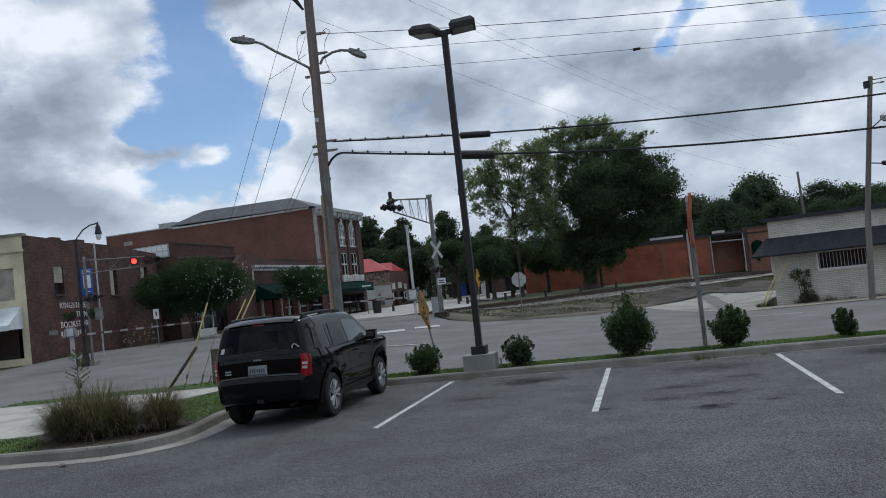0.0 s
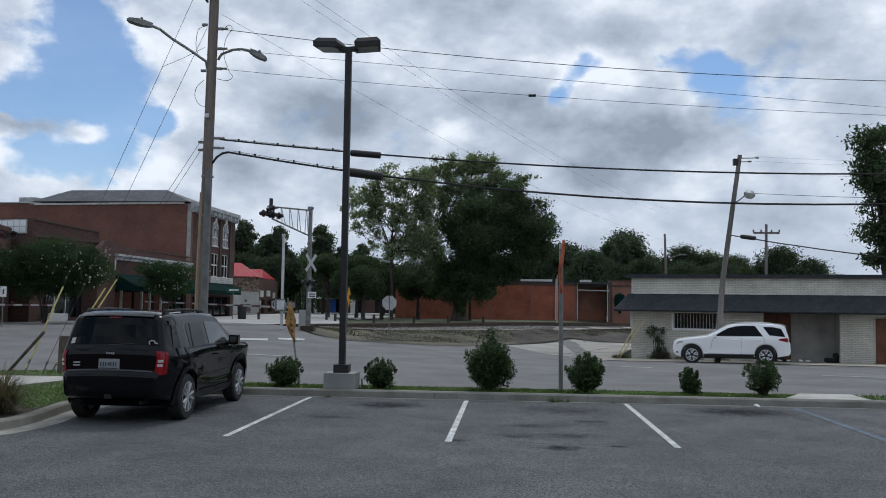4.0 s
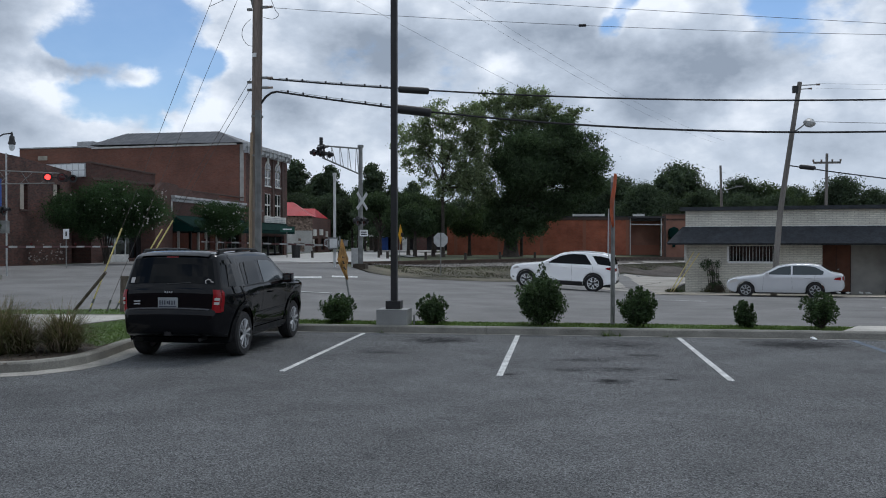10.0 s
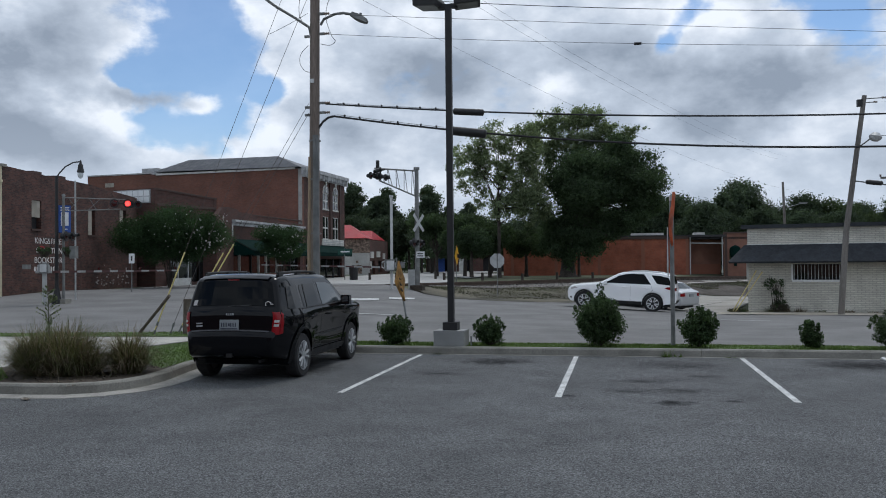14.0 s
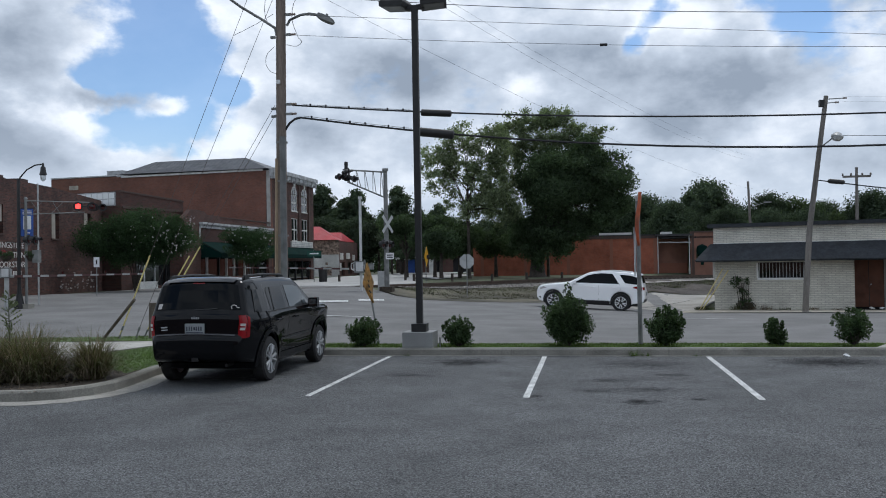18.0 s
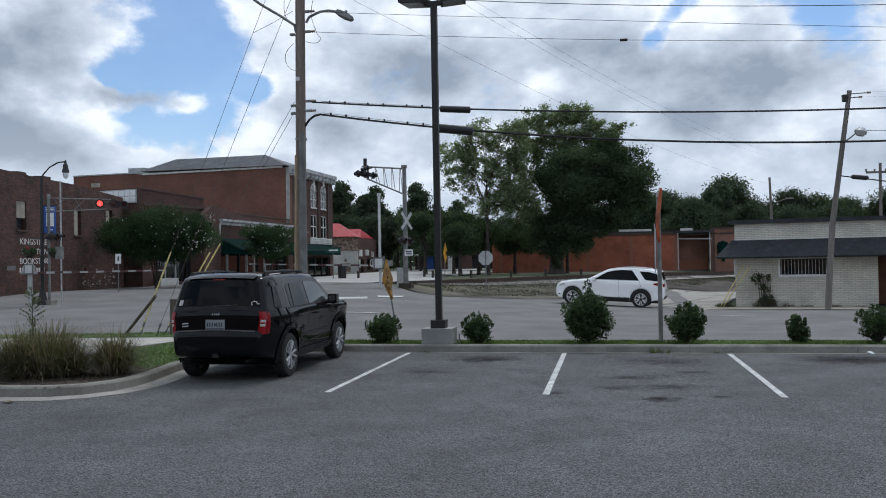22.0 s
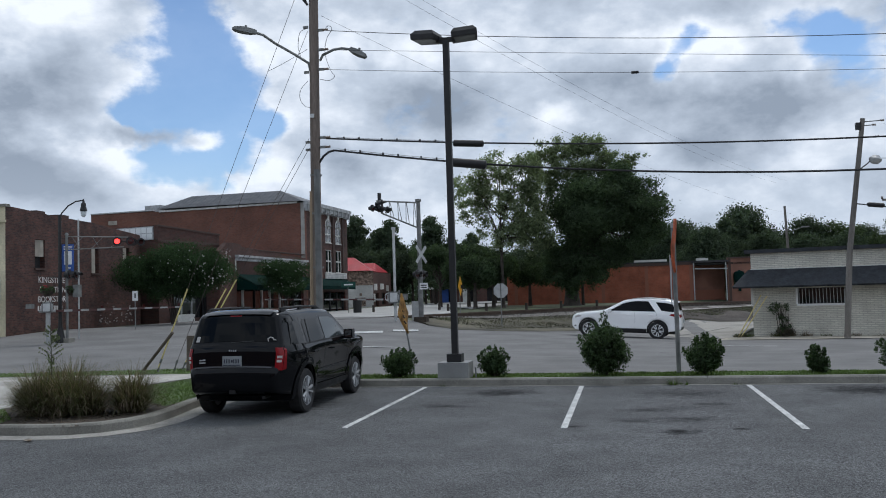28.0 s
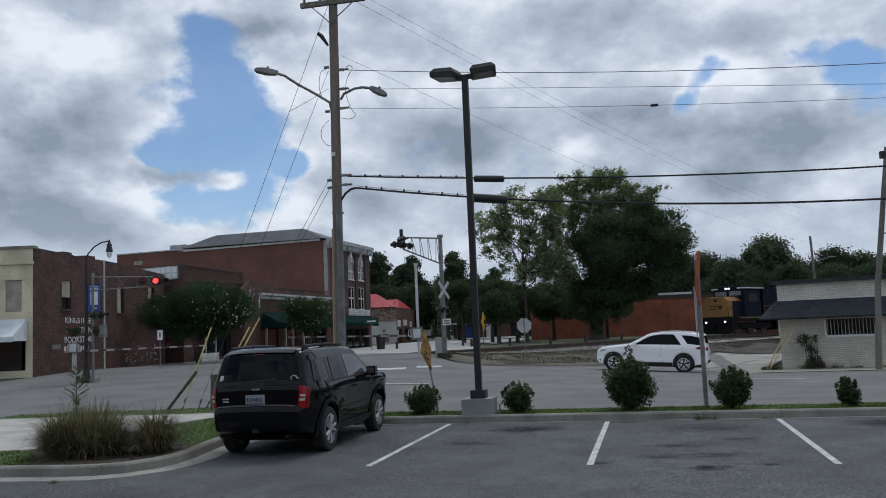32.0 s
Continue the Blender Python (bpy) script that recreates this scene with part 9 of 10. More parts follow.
litter()

# ---------------------------------------------------------------- plants


def grow(rnd, crown, n, spread):
    """Clumps over the outside of a crown ellipsoid."""
    x, y, z, rx, ry, rz = crown
    out = []
    for _ in range(n):
        d = Vector((rnd.gauss(0, 1), rnd.gauss(0, 1), rnd.gauss(0, 1))).normalized()
        f = rnd.uniform(0.35, 0.95)
        s = spread * rnd.uniform(0.6, 1.25)
        out.append((x + d.x * rx * f, y + d.y * ry * f, z + d.z * rz * f, s, s, s * 0.75))
    return out


def tree(name, label, at, trunk_h, trunk_r, crowns, material, leaves, size, seed, clumps=40, spread=1.3, fill=0.3, bark=None, group="", lean=(0, 0), loose=0.2):
    """A tapered trunk, limbs that reach for the clumps, and a crown of many leaves. Crowns are ellipsoids relative to the foot."""
    rnd = random.Random(seed)
    root = thing(name, label, "tree", group=group)
    allc = []
    for k, cr in enumerate(crowns):
        allc += grow(rnd, cr[:6], cr[6] if len(cr) > 6 else clumps, cr[7] if len(cr) > 7 else spread)
    fork = Vector((lean[0] * 0.5, lean[1] * 0.5, trunk_h))
    top = Vector((lean[0], lean[1], max(c[2] for c in crowns) if crowns else trunk_h * 2))
    bm = tube([(0, 0, -0.2), (0, 0, 0.15), fork * 0.5, fork, fork.lerp(top, 0.5), top], [trunk_r * 1.5, trunk_r * 1.1, trunk_r * 0.9, trunk_r * 0.75, trunk_r * 0.4, trunk_r * 0.12], 10)
    for c in rnd.sample(allc, min(len(allc), 26)):
        e = Vector(c[:3])
        s = fork.lerp(top, rnd.uniform(0, 0.6)) if e.z > fork.z else fork
        m = s.lerp(e, 0.5) + Vector((0, 0, 0.12 * (e - s).length))
        tube([s, m, e], [trunk_r * 0.32, trunk_r * 0.18, trunk_r * 0.05], 5, bm)
    part("trunk", bm, bark or BARK, root, smooth=True)
    cr = new("crown", leaf_mesh("crown", material, allc, leaves, size, seed, fill=fill, loose=loose))
    cr.parent = root
    root.matrix_world = Matrix.Translation(at)
    return root


def big_trees():
    z = 0.62
    tree("oak_tree", "large dark green spreading oak beside the railway", (-4.1, 71.9, z), 2.0, 0.62,
         [(3.0, 0, 7.9, 3.9, 3.3, 2.9, 64, 0.9), (1.0, 0, 7.2, 2.8, 2.8, 3.2, 40, 0.9), (5.6, 0, 7.5, 2.3, 2.2, 1.8, 30, 0.7), (7.0, 0, 8.3, 1.1, 1.1, 0.6, 10, 0.45), (4.2, 0, 10.2, 1.9, 1.8, 1.1, 20, 0.65), (6.2, 0, 9.7, 0.9, 1.0, 0.6, 8, 0.45),
          (6.3, 0, 5.7, 1.5, 1.6, 1.2, 14, 0.6), (4.5, 0, 4.6, 1.9, 1.8, 0.9, 14, 0.6), (0.6, 0, 3.5, 2.6, 2.4, 1.7, 34, 0.75), (-1.4, -0.6, 2.5, 1.0, 0.9, 0.7, 10, 0.45), (2.3, -0.6, 2.5, 1.0, 1.1, 1.1, 12, 0.5), (0.2, -1.0, 2.0, 1.3, 0.8, 0.9, 14, 0.45), (0.1, -0.9, 1.0, 0.6, 0.4, 0.7, 6, 0.3), (3.1, -0.4, 3.5, 1.5, 1.3, 1.1, 16, 0.55), (1.6, -0.6, 1.5, 0.4, 0.4, 0.6, 6, 0.25), (-0.6, -0.7, 1.6, 0.6, 0.5, 0.6, 7, 0.3)],
         LEAF_DARK, 150000, 0.11, 3, fill=0.2, loose=0.5)
    tree("elm_tree", "slender lighter green elm with a loose airy crown", (-9.6, 70.2, z), 3.8, 0.17,
         [(-2.4, 0, 10.2, 1.8, 1.7, 1.4, 40, 0.30), (-0.5, 0, 11.5, 2.1, 1.9, 1.4, 52, 0.30), (1.9, 0, 10.8, 2.1, 1.9, 1.9, 60, 0.35), (-2.5, 0, 8.2, 1.6, 1.5, 1.5, 34, 0.29), (-0.2, 0, 8.7, 2.1, 2.0, 1.8, 52, 0.32), (2.3, 0, 8.0, 2.1, 1.9, 2.2, 64, 0.37),
          (-1.4, 0, 6.4, 1.5, 1.4, 1.1, 18, 0.28), (0.7, 0, 5.8, 1.8, 1.6, 1.4, 40, 0.35), (3.2, 0, 5.6, 1.5, 1.4, 1.8, 40, 0.36), (-3.9, 0, 9.1, 0.5, 0.5, 0.3, 10, 0.20), (-3.7, 0, 10.6, 0.5, 0.5, 0.3, 8, 0.20)],
         LEAF_MID, 31000, 0.11, 5, fill=0.02, loose=1.0)
    tree("elm_tree", "tall airy elm that rises behind the dark oak", (-3.3, 74.0, z), 6, 0.12,
         [(-1.3, 0, 13.0, 2.5, 1.9, 1.6, 60, 0.30), (0.8, 0, 13.5, 1.7, 1.5, 1.2, 36, 0.30), (-3.5, 0, 12.1, 1.5, 1.4, 1.4, 36, 0.30), (2.2, 0, 12.4, 1.5, 1.2, 1.0, 28, 0.29), (4.2, 0, 12.0, 1.2, 0.9, 0.6, 20, 0.23), (5.1, 0, 12.3, 0.6, 0.6, 0.3, 10, 0.17),
          (0.0, 0, 11.4, 3.0, 1.6, 1.1, 52, 0.32), (-2.8, 0, 10.4, 1.8, 1.5, 1.4, 40, 0.32), (3.4, 0, 11.2, 1.4, 1.1, 0.8, 20, 0.29)], LEAF_MID, 26000, 0.105, 6, fill=0.02, loose=0.95)
    # low trees under and behind them
    for k, (x, y, r, h) in enumerate(((-10.8, 73.0, 2.0, 3.6), (-13.5, 76, 2.4, 4.2), (-8.0, 76, 2.0, 3.4), (-16.5, 78, 2.6, 4.4), (-11.8, 69.5, 1.4, 2.7))):
        tree("street_tree", "small dense dark green street tree", (x, y, z), 1.6, 0.16, [(0, 0, h - 0.2, r, r, h * 0.42, 20, 0.8)], LEAF_DARK, 14000, 0.11, 40 + k, fill=0.25, group="street trees")


def myrtles():
    for k, (x, y, g, crowns, n) in enumerate(((-24.2, 43.4, height(-24.2, 43.4), [(0, 0, 3.0, 2.35, 1.7, 1.25, 48, 0.58), (1.6, 0.6, 2.75, 1.4, 1.3, 1.0, 28, 0.52), (-1.5, -0.5, 2.8, 1.4, 1.3, 1.05, 28, 0.52), (0.1, -0.2, 2.0, 2.2, 1.4, 0.55, 26, 0.46)], 38000),
                                              (-22.05, 54.1, 0.65, [(0, 0, 2.85, 1.35, 1.3, 1.05, 36, 0.45), (0.2, -0.2, 2.1, 1.1, 1.1, 0.5, 16, 0.4)], 17000))):
        bits = random.Random(70 + k)
        for _ in range(16):
            m, w, h = bits.uniform(0, 6.28), bits.uniform(0.75, 1.08), bits.uniform(-0.75, 0.8)
            cr = crowns[0]
            crowns = crowns + [(cr[0] + math.cos(m) * (cr[3] + 0.55) * w * math.sqrt(1 - h * h * 0.8), cr[1] + math.sin(m) * cr[4] * w, cr[2] + h * (cr[5] + 0.2), 0.28, 0.28, 0.22, 3, bits.uniform(0.16, 0.3))]
        t = tree("crape_myrtle", "rounded crape myrtle tree with white blossom", (x, y, g), 1.1, 0.07, crowns, LEAF_MYRTLE, n * 2, 0.052, 60 + k, fill=0.35, group="crape myrtles", loose=0.4)
        for j in range(4):
            a = j * 1.6 + k
            part("stem", tube([(0.06 * math.cos(a), 0.06 * math.sin(a), -0.1), (0.25 * math.cos(a), 0.25 * math.sin(a), 1.1), (0.6 * math.cos(a), 0.6 * math.sin(a), 2.3)], [0.05, 0.04, 0.02], 6), BARK, t, smooth=True)
        rnd = random.Random(9 + k)
        tufts = []
        for _ in range(130 if k == 0 else 75):
            cr = rnd.choice(crowns[:2])
            d = Vector((rnd.gauss(0.75, 0.8), rnd.gauss(-0.7, 0.6), rnd.gauss(-0.05, 0.55))).normalized()
            r = 0.038 * rnd.uniform(0.5, 1.3)
            tufts.append((cr[0] + d.x * cr[3] * 1.14, cr[1] + d.y * cr[4] * 1.2, cr[2] + d.z * cr[5] * 1.1, r, r, r * 1.2))
        b = new("blossom", leaf_mesh("blossom", PETAL, tufts, 1300 if k == 0 else 700, 0.021, 80 + k))
        b.parent = t
        b["label"] = "white blossom tufts"


def far_woods():
    """Trees of the skyline: a few shapes, each repeated at several places and sizes."""
    oak = tree("skyline_tree", "dark broadleaf tree of the far skyline", (8.5, 131, 0.3), 3, 0.3, [(0, 0, 7.5, 3.6, 3.4, 3.6, 34, 1.5), (2, 0, 5.0, 3.0, 3, 2.6, 20, 1.3), (-2, 0, 5.4, 3, 3, 2.8, 20, 1.3)], LEAF_FAR, 30000, 0.19, 101, fill=0.2, group="skyline trees", loose=0.45)
    pine = tree("skyline_pine", "tall dark pine of the far skyline", (-36.2, 115, 0.3), 6, 0.25, [(0, 0, 10.2, 1.7, 1.7, 1.5, 14, 0.8), (0.8, 0, 8.2, 1.8, 1.7, 1.3, 12, 0.8), (-1, 0, 7.4, 1.6, 1.6, 1.2, 10, 0.8), (0, 0, 12.0, 1.0, 1, 0.9, 7, 0.6)], LEAF_PINE, 10000, 0.22, 102, fill=0.2, group="skyline trees", loose=0.5)
    lime = tree("skyline_tree", "mid-green broadleaf tree of the far skyline", (32.0, 137, 0.3), 3, 0.3, [(0, 0, 7.0, 3.0, 3, 3.0, 26, 1.3), (1.5, 0, 5, 2.4, 2.4, 2.2, 14, 1.1)], LEAF_LIME, 16000, 0.20, 103, fill=0.25, group="skyline trees")
    rnd = random.Random(31)

    def put(src, x, y, s, w=1.0):
        m = Matrix.Translation((x, y, 0.2)) @ Matrix.Rotation(rnd.uniform(0, 6.28), 4, "Z") @ Matrix.Diagonal((s * w, s * w, s, 1))
        c = copy_thing(src, m)
        c.matrix_basis = m

    for x, y, s in ((12.5, 134, 0.95), (16, 140, 0.9), (18.6, 139, 1.27), (15.2, 129, 0.75), (22, 141, 0.95), (25, 138, 0.8), (27.8, 138, 1.02), (35.5, 138, 0.9), (39, 137, 0.78), (42, 136, 0.98), (46, 134, 0.86), (50, 134, 0.62), (55, 132, 0.6), (60, 130, 0.58),
                    (5, 133, 1.0), (1, 134, 0.9), (-3, 134, 0.9), (-7, 132, 0.85), (-11, 130, 0.8), (-15, 128, 0.75), (-19, 124, 0.72), (66, 128, 0.58), (72, 124, 0.55), (20, 126, 0.8), (11, 122, 0.85), (24.5, 124, 0.72), (29, 122, 0.7)):
        put(oak, x, y, s * rnd.uniform(0.96, 1.04))
    for x, y, s in ((-33.6, 117, 0.86), (-31.6, 116, 0.95), (-26, 117.4, 0.98), (-38.5, 118, 0.8), (-28.6, 120, 0.7), (-23.5, 119, 0.75), (-21, 122, 0.8), (-29.8, 110, 0.62), (-24.8, 108, 0.6), (15.0, 131, 0.9), (17.2, 133, 0.95)):
        put(pine, x, y, s)
    for x, y, s in ((-34.5, 112, 0.72), (-31, 112, 0.7), (-38, 113, 0.75)):
        put(oak, x, y, s, 1.15)
    # street trees on clear stems before the far shops
    clear = tree("street_tree", "dark green street tree on a clear stem", (-27, 110, 0.3), 2.6, 0.2, [(0, 0, 5.3, 2.7, 2.6, 1.9, 30, 1.0), (1.2, 0, 3.9, 1.9, 1.8, 0.9, 14, 0.8), (-1.3, 0, 4.0, 1.8, 1.8, 0.9, 14, 0.8)], LEAF_FAR, 15000, 0.17, 105, fill=0.25, group="street trees", loose=0.35)
    for x, y, s in ((-23.8, 110, 1.0), (-20.8, 106, 0.95), (-17.6, 103, 0.9), (-14.6, 100, 0.85), (-22.0, 101, 0.85), (-12.0, 97, 0.8), (-18.8, 96, 0.72)):
        put(clear, x, y, s, 1.05)
    put(lime, 30.2, 139, 0.95)
    put(lime, 34.2, 135, 0.85)
    # tall tree beside the road
    tree("roadside_tree", "tall dark roadside tree with a narrow crown", (21.6, 51.2, -0.45), 3.0, 0.24, [(-0.9, 0, 12.0, 1.1, 1.0, 1.3, 14, 0.5), (-0.1, 0, 10.3, 2.0, 1.6, 1.6, 24, 0.7), (0.4, 0, 8.0, 1.8, 1.6, 1.8, 22, 0.7), (0.6, 0, 5.8, 1.5, 1.4, 1.4, 14, 0.6), (-0.7, 0, 5.0, 0.8, 0.8, 0.6, 6, 0.4), (1.3, 0, 12.2, 1.5, 1.3, 1.3, 14, 0.6)], LEAF_DARK, 17000, 0.12, 55, fill=0.2, loose=0.4)
    # a hedge of woods that closes the far side
    rnd2 = np.random.RandomState(4)
    cl = [(x, 150 + 8 * math.sin(x), 2.6 + rnd2.uniform(-0.5, 1.0), 5, 4, 3.0 + rnd2.uniform(0, 1.4)) for x in range(-70, 110, 4)]
    tagged(new("far_woods", leaf_mesh("far_woods", LEAF_FAR, cl, 30000, 0.5, 9)), "dark green woods along the horizon", "woods", kind="stuff")


def bush(x, y, w, h, seed, lean=0.0, label="dark green clipped holly bush on the verge", n=2600, ragged=1.0, vase=0.0):
    rnd = random.Random(seed)
    root = thing("bush", label, "bush", group="verge bushes")
    z0 = 0.125
    bm = bmesh.new()
    cl = []
    for k in range(30):
        a, f = rnd.uniform(0, 6.28), rnd.uniform(0.2, 0.74)
        hh = rnd.uniform(0.16, 0.92)
        flare = 1 - vase + vase * 1.7 * hh
        e = Vector((math.cos(a) * w / 2 * f * (1.2 - 0.5 * abs(hh - 0.5)) * flare + lean * hh, math.sin(a) * w / 2 * f * flare, h * hh * 0.92))
        tube([(0, 0, 0), e * 0.5, e], [0.018, 0.012, 0.005], 5, bm)
        r = w * 0.155 * rnd.uniform(0.75, 1.2)
        cl.append((e.x, e.y, max(e.z, r * 0.8), r * ragged, r * ragged, r * 0.9))
    for k in range(0 if vase else 9):
        a = rnd.uniform(0, 6.28)
        cl.append((math.cos(a) * w * 0.30 + lean * 0.3, math.sin(a) * w * 0.3, h * rnd.uniform(0.18, 0.6), w * 0.16, w * 0.16, w * 0.17))
    if vase:
        for q, r in ((0.22, 0.15), (0.42, 0.24), (0.62, 0.32), (0.78, 0.30)):
            cl.append((lean * q, 0, h * q, w * r, w * r, h * 0.22))
    else:
        cl.append((lean * 0.5, 0, h * 0.5, w * 0.40, w * 0.40, h * 0.45))
        cl.append((lean * 0.5, 0, h * 0.42, w * 0.44, w * 0.44, h * 0.36))
    part("stem", bm, BARK, root)
    # sprigs that stick out
    sp = []
    for k in range(18):
        a, e = rnd.uniform(0, 6.28), rnd.uniform(0.2, 1.4)
        d = Vector((math.cos(a) * math.cos(e), math.sin(a) * math.cos(e), math.sin(e)))
        c = Vector((lean * 0.5, 0, h * 0.5)) + Vector((d.x * w * 0.52, d.y * w * 0.52, d.z * h * 0.54))
        sp.append((c.x, c.y, c.z, 0.03, 0.03, 0.06))
    if h > 1:
        sp += [(lean * 0.5 + dx, 0, h * (1.0 + 0.04 * k), 0.03, 0.03, 0.06) for k, dx in enumerate((0.02, -0.05, 0.06, -0.02, 0.03))]
    f = new("foliage", leaf_mesh("foliage", LEAF_BUSH, cl + sp * 9, int(n * 1.9), 0.029, seed, fill=0.4))
    f.parent = root
    root.matrix_world = Matrix.Translation((x, y, z0))
    return root


def bushes():
    bush(-4.62, 17.5, 0.74, 0.56, 1, 0.05, n=2400, ragged=1.1)
    bush(-2.60, 17.5, 0.62, 0.57, 2, n=2400)
    bush(-0.37, 17.55, 1.02, 1.06, 3, label="large round dark green holly bush on the verge", n=7500)
    bush(1.53, 17.5, 0.76, 0.74, 4, n=3600)
    bush(3.72, 17.55, 0.42, 0.48, 5, -0.24, "small leaning dark green bush on the verge", n=1500, ragged=0.9)
    bush(5.06, 17.6, 0.74, 0.66, 6, -0.04, "loose ragged dark green bush on the verge", n=2200, ragged=1.1, vase=0.5)
    s = SHOP_FACE
    x, y, _ = s(1.28, 0.35, 0)
    t = tree("wall_shrub", "straggly climbing shrub against the white wall", (x, y, height(x, y)), 0.5, 0.03, [(-0.28, 0, 1.2, 0.28, 0.2, 0.35, 10, 0.10), (0.10, 0, 1.45, 0.30, 0.2, 0.28, 10, 0.09), (0.02, 0, 0.85, 0.32, 0.2, 0.35, 9, 0.10), (0.12, 0, 0.3, 0.42, 0.2, 0.3, 12, 0.14), (-0.48, 0, 1.3, 0.12, 0.15, 0.18, 3, 0.08)], LEAF_DARK, 1500, 0.045, 71, fill=0.1, loose=0.4)
    for k in range(6):
        part("stem", tube([(0.06 * k - 0.12, 0, -0.1), (0.10 * k - 0.22, 0, 0.8), (0.12 * k - 0.32, 0, 1.75 - 0.1 * k)], [0.02, 0.014, 0.006], 5), BARK, t)
    w = tree("wall_weed", "low dry weeds at the foot of the white wall", (x, y - 0.2, height(x, y)), 0.1, 0.01, [(0.1, 0, 0.22, 0.55, 0.2, 0.18, 10, 0.14)], mat("dry_leaf", (0.06, 0.055, 0.035), 0.9, island=0.4), 500, 0.06, 72)
    rnd = random.Random(77)
    for k, (u, o, n, h) in enumerate(((1.0, 0.35, 160, 0.30), (1.6, 0.3, 220, 0.40), (2.3, 0.3, 140, 0.26), (3.1, 0.25, 90, 0.18), (4.3, 0.3, 110, 0.20), (-0.55, 0.9, 160, 0.22), (-0.2, 0.7, 160, 0.25), (5.3, 0.3, 70, 0.15))):
        g = thing("wall_grass", "dry grass tuft at the foot of the white wall", "grass clump", group="wall grass tufts")
        fo = new("foliage", blade_mesh("foliage", DRY_REED if k % 3 else REED, n, h, 0.9, rnd))
        fo.parent = g
        part("root_crown", tube([(0, 0, -0.02), (0, 0, 0.02)], 0.03, 6), BARK, g)
        gx, gy, _ = s(u, o, 0)
        g.matrix_world = Matrix.Translation((gx, gy, height(gx, gy) + 0.02))
    x2, y2, _ = s(-0.3, 0.9, 0)
    tree("corner_weeds", "green weeds at the corner of the white building", (x2, y2, height(x2, y2)), 0.05, 0.01, [(-0.2, 0.2, 0.04, 0.7, 0.4, 0.04, 14, 0.12)], LEAF_DARK, 500, 0.045, 73)


DRY_REED = leaf_mat("dry_reed_blade", (0.155, 0.125, 0.098), 0.25, 3, 0.45, 1.2)


def blade_mesh(name, material, n, tall, spread, rnd):
    """Arching blades that rise from one tuft and bend over outwards."""
    pts, faces = [], []
    for _ in range(n):
        a = rnd.uniform(0, 6.28)
        r = spread * 0.30 * rnd.random() ** 0.5
        px, py, pz = r * math.cos(a), r * math.sin(a), 0.0
        a += rnd.gauss(0, 1.0)
        lift = math.pi / 2 - rnd.uniform(0.02, 1.25) * (0.35 + 0.65 * r / (spread * 0.3))
        bend = rnd.uniform(0.3, 2.6)
        length = tall * rnd.uniform(0.4, 1.22)
        w = rnd.uniform(0.0035, 0.008)
        wx, wy = -math.sin(a) * w, math.cos(a) * w
        k0, m = len(pts), 6
        for j in range(m + 1):
            u = j / m
            ww = 1 - 0.85 * u
            pts += [(px - wx * ww, py - wy * ww, pz), (px + wx * ww, py + wy * ww, pz)]
            e = lift - bend * u * u
            px, py, pz = px + math.cos(a) * math.cos(e) * length / m, py + math.sin(a) * math.cos(e) * length / m, pz + math.sin(e) * length / m
        for j in range(m):
            k = k0 + j * 2
            faces.append((k, k + 1, k + 3, k + 2))
    me = bpy.data.meshes.new(name)
    me.from_pydata(pts, [], faces)
    me.materials.append(material)
    return me


def reeds(name, x, y, n, tall, spread, seed, label):
    rnd = random.Random(seed)
    root = thing(name, label, "grass clump", group="grass clumps")
    for nm, material, share in (("green_foliage", REED, 0.5), ("dry_foliage", DRY_REED, 0.5)):
        b = new(nm, blade_mesh(nm, material, int(n * share), tall, spread, rnd))
        b.parent = root
    root.matrix_world = Matrix.Translation((x, y, 0.12))


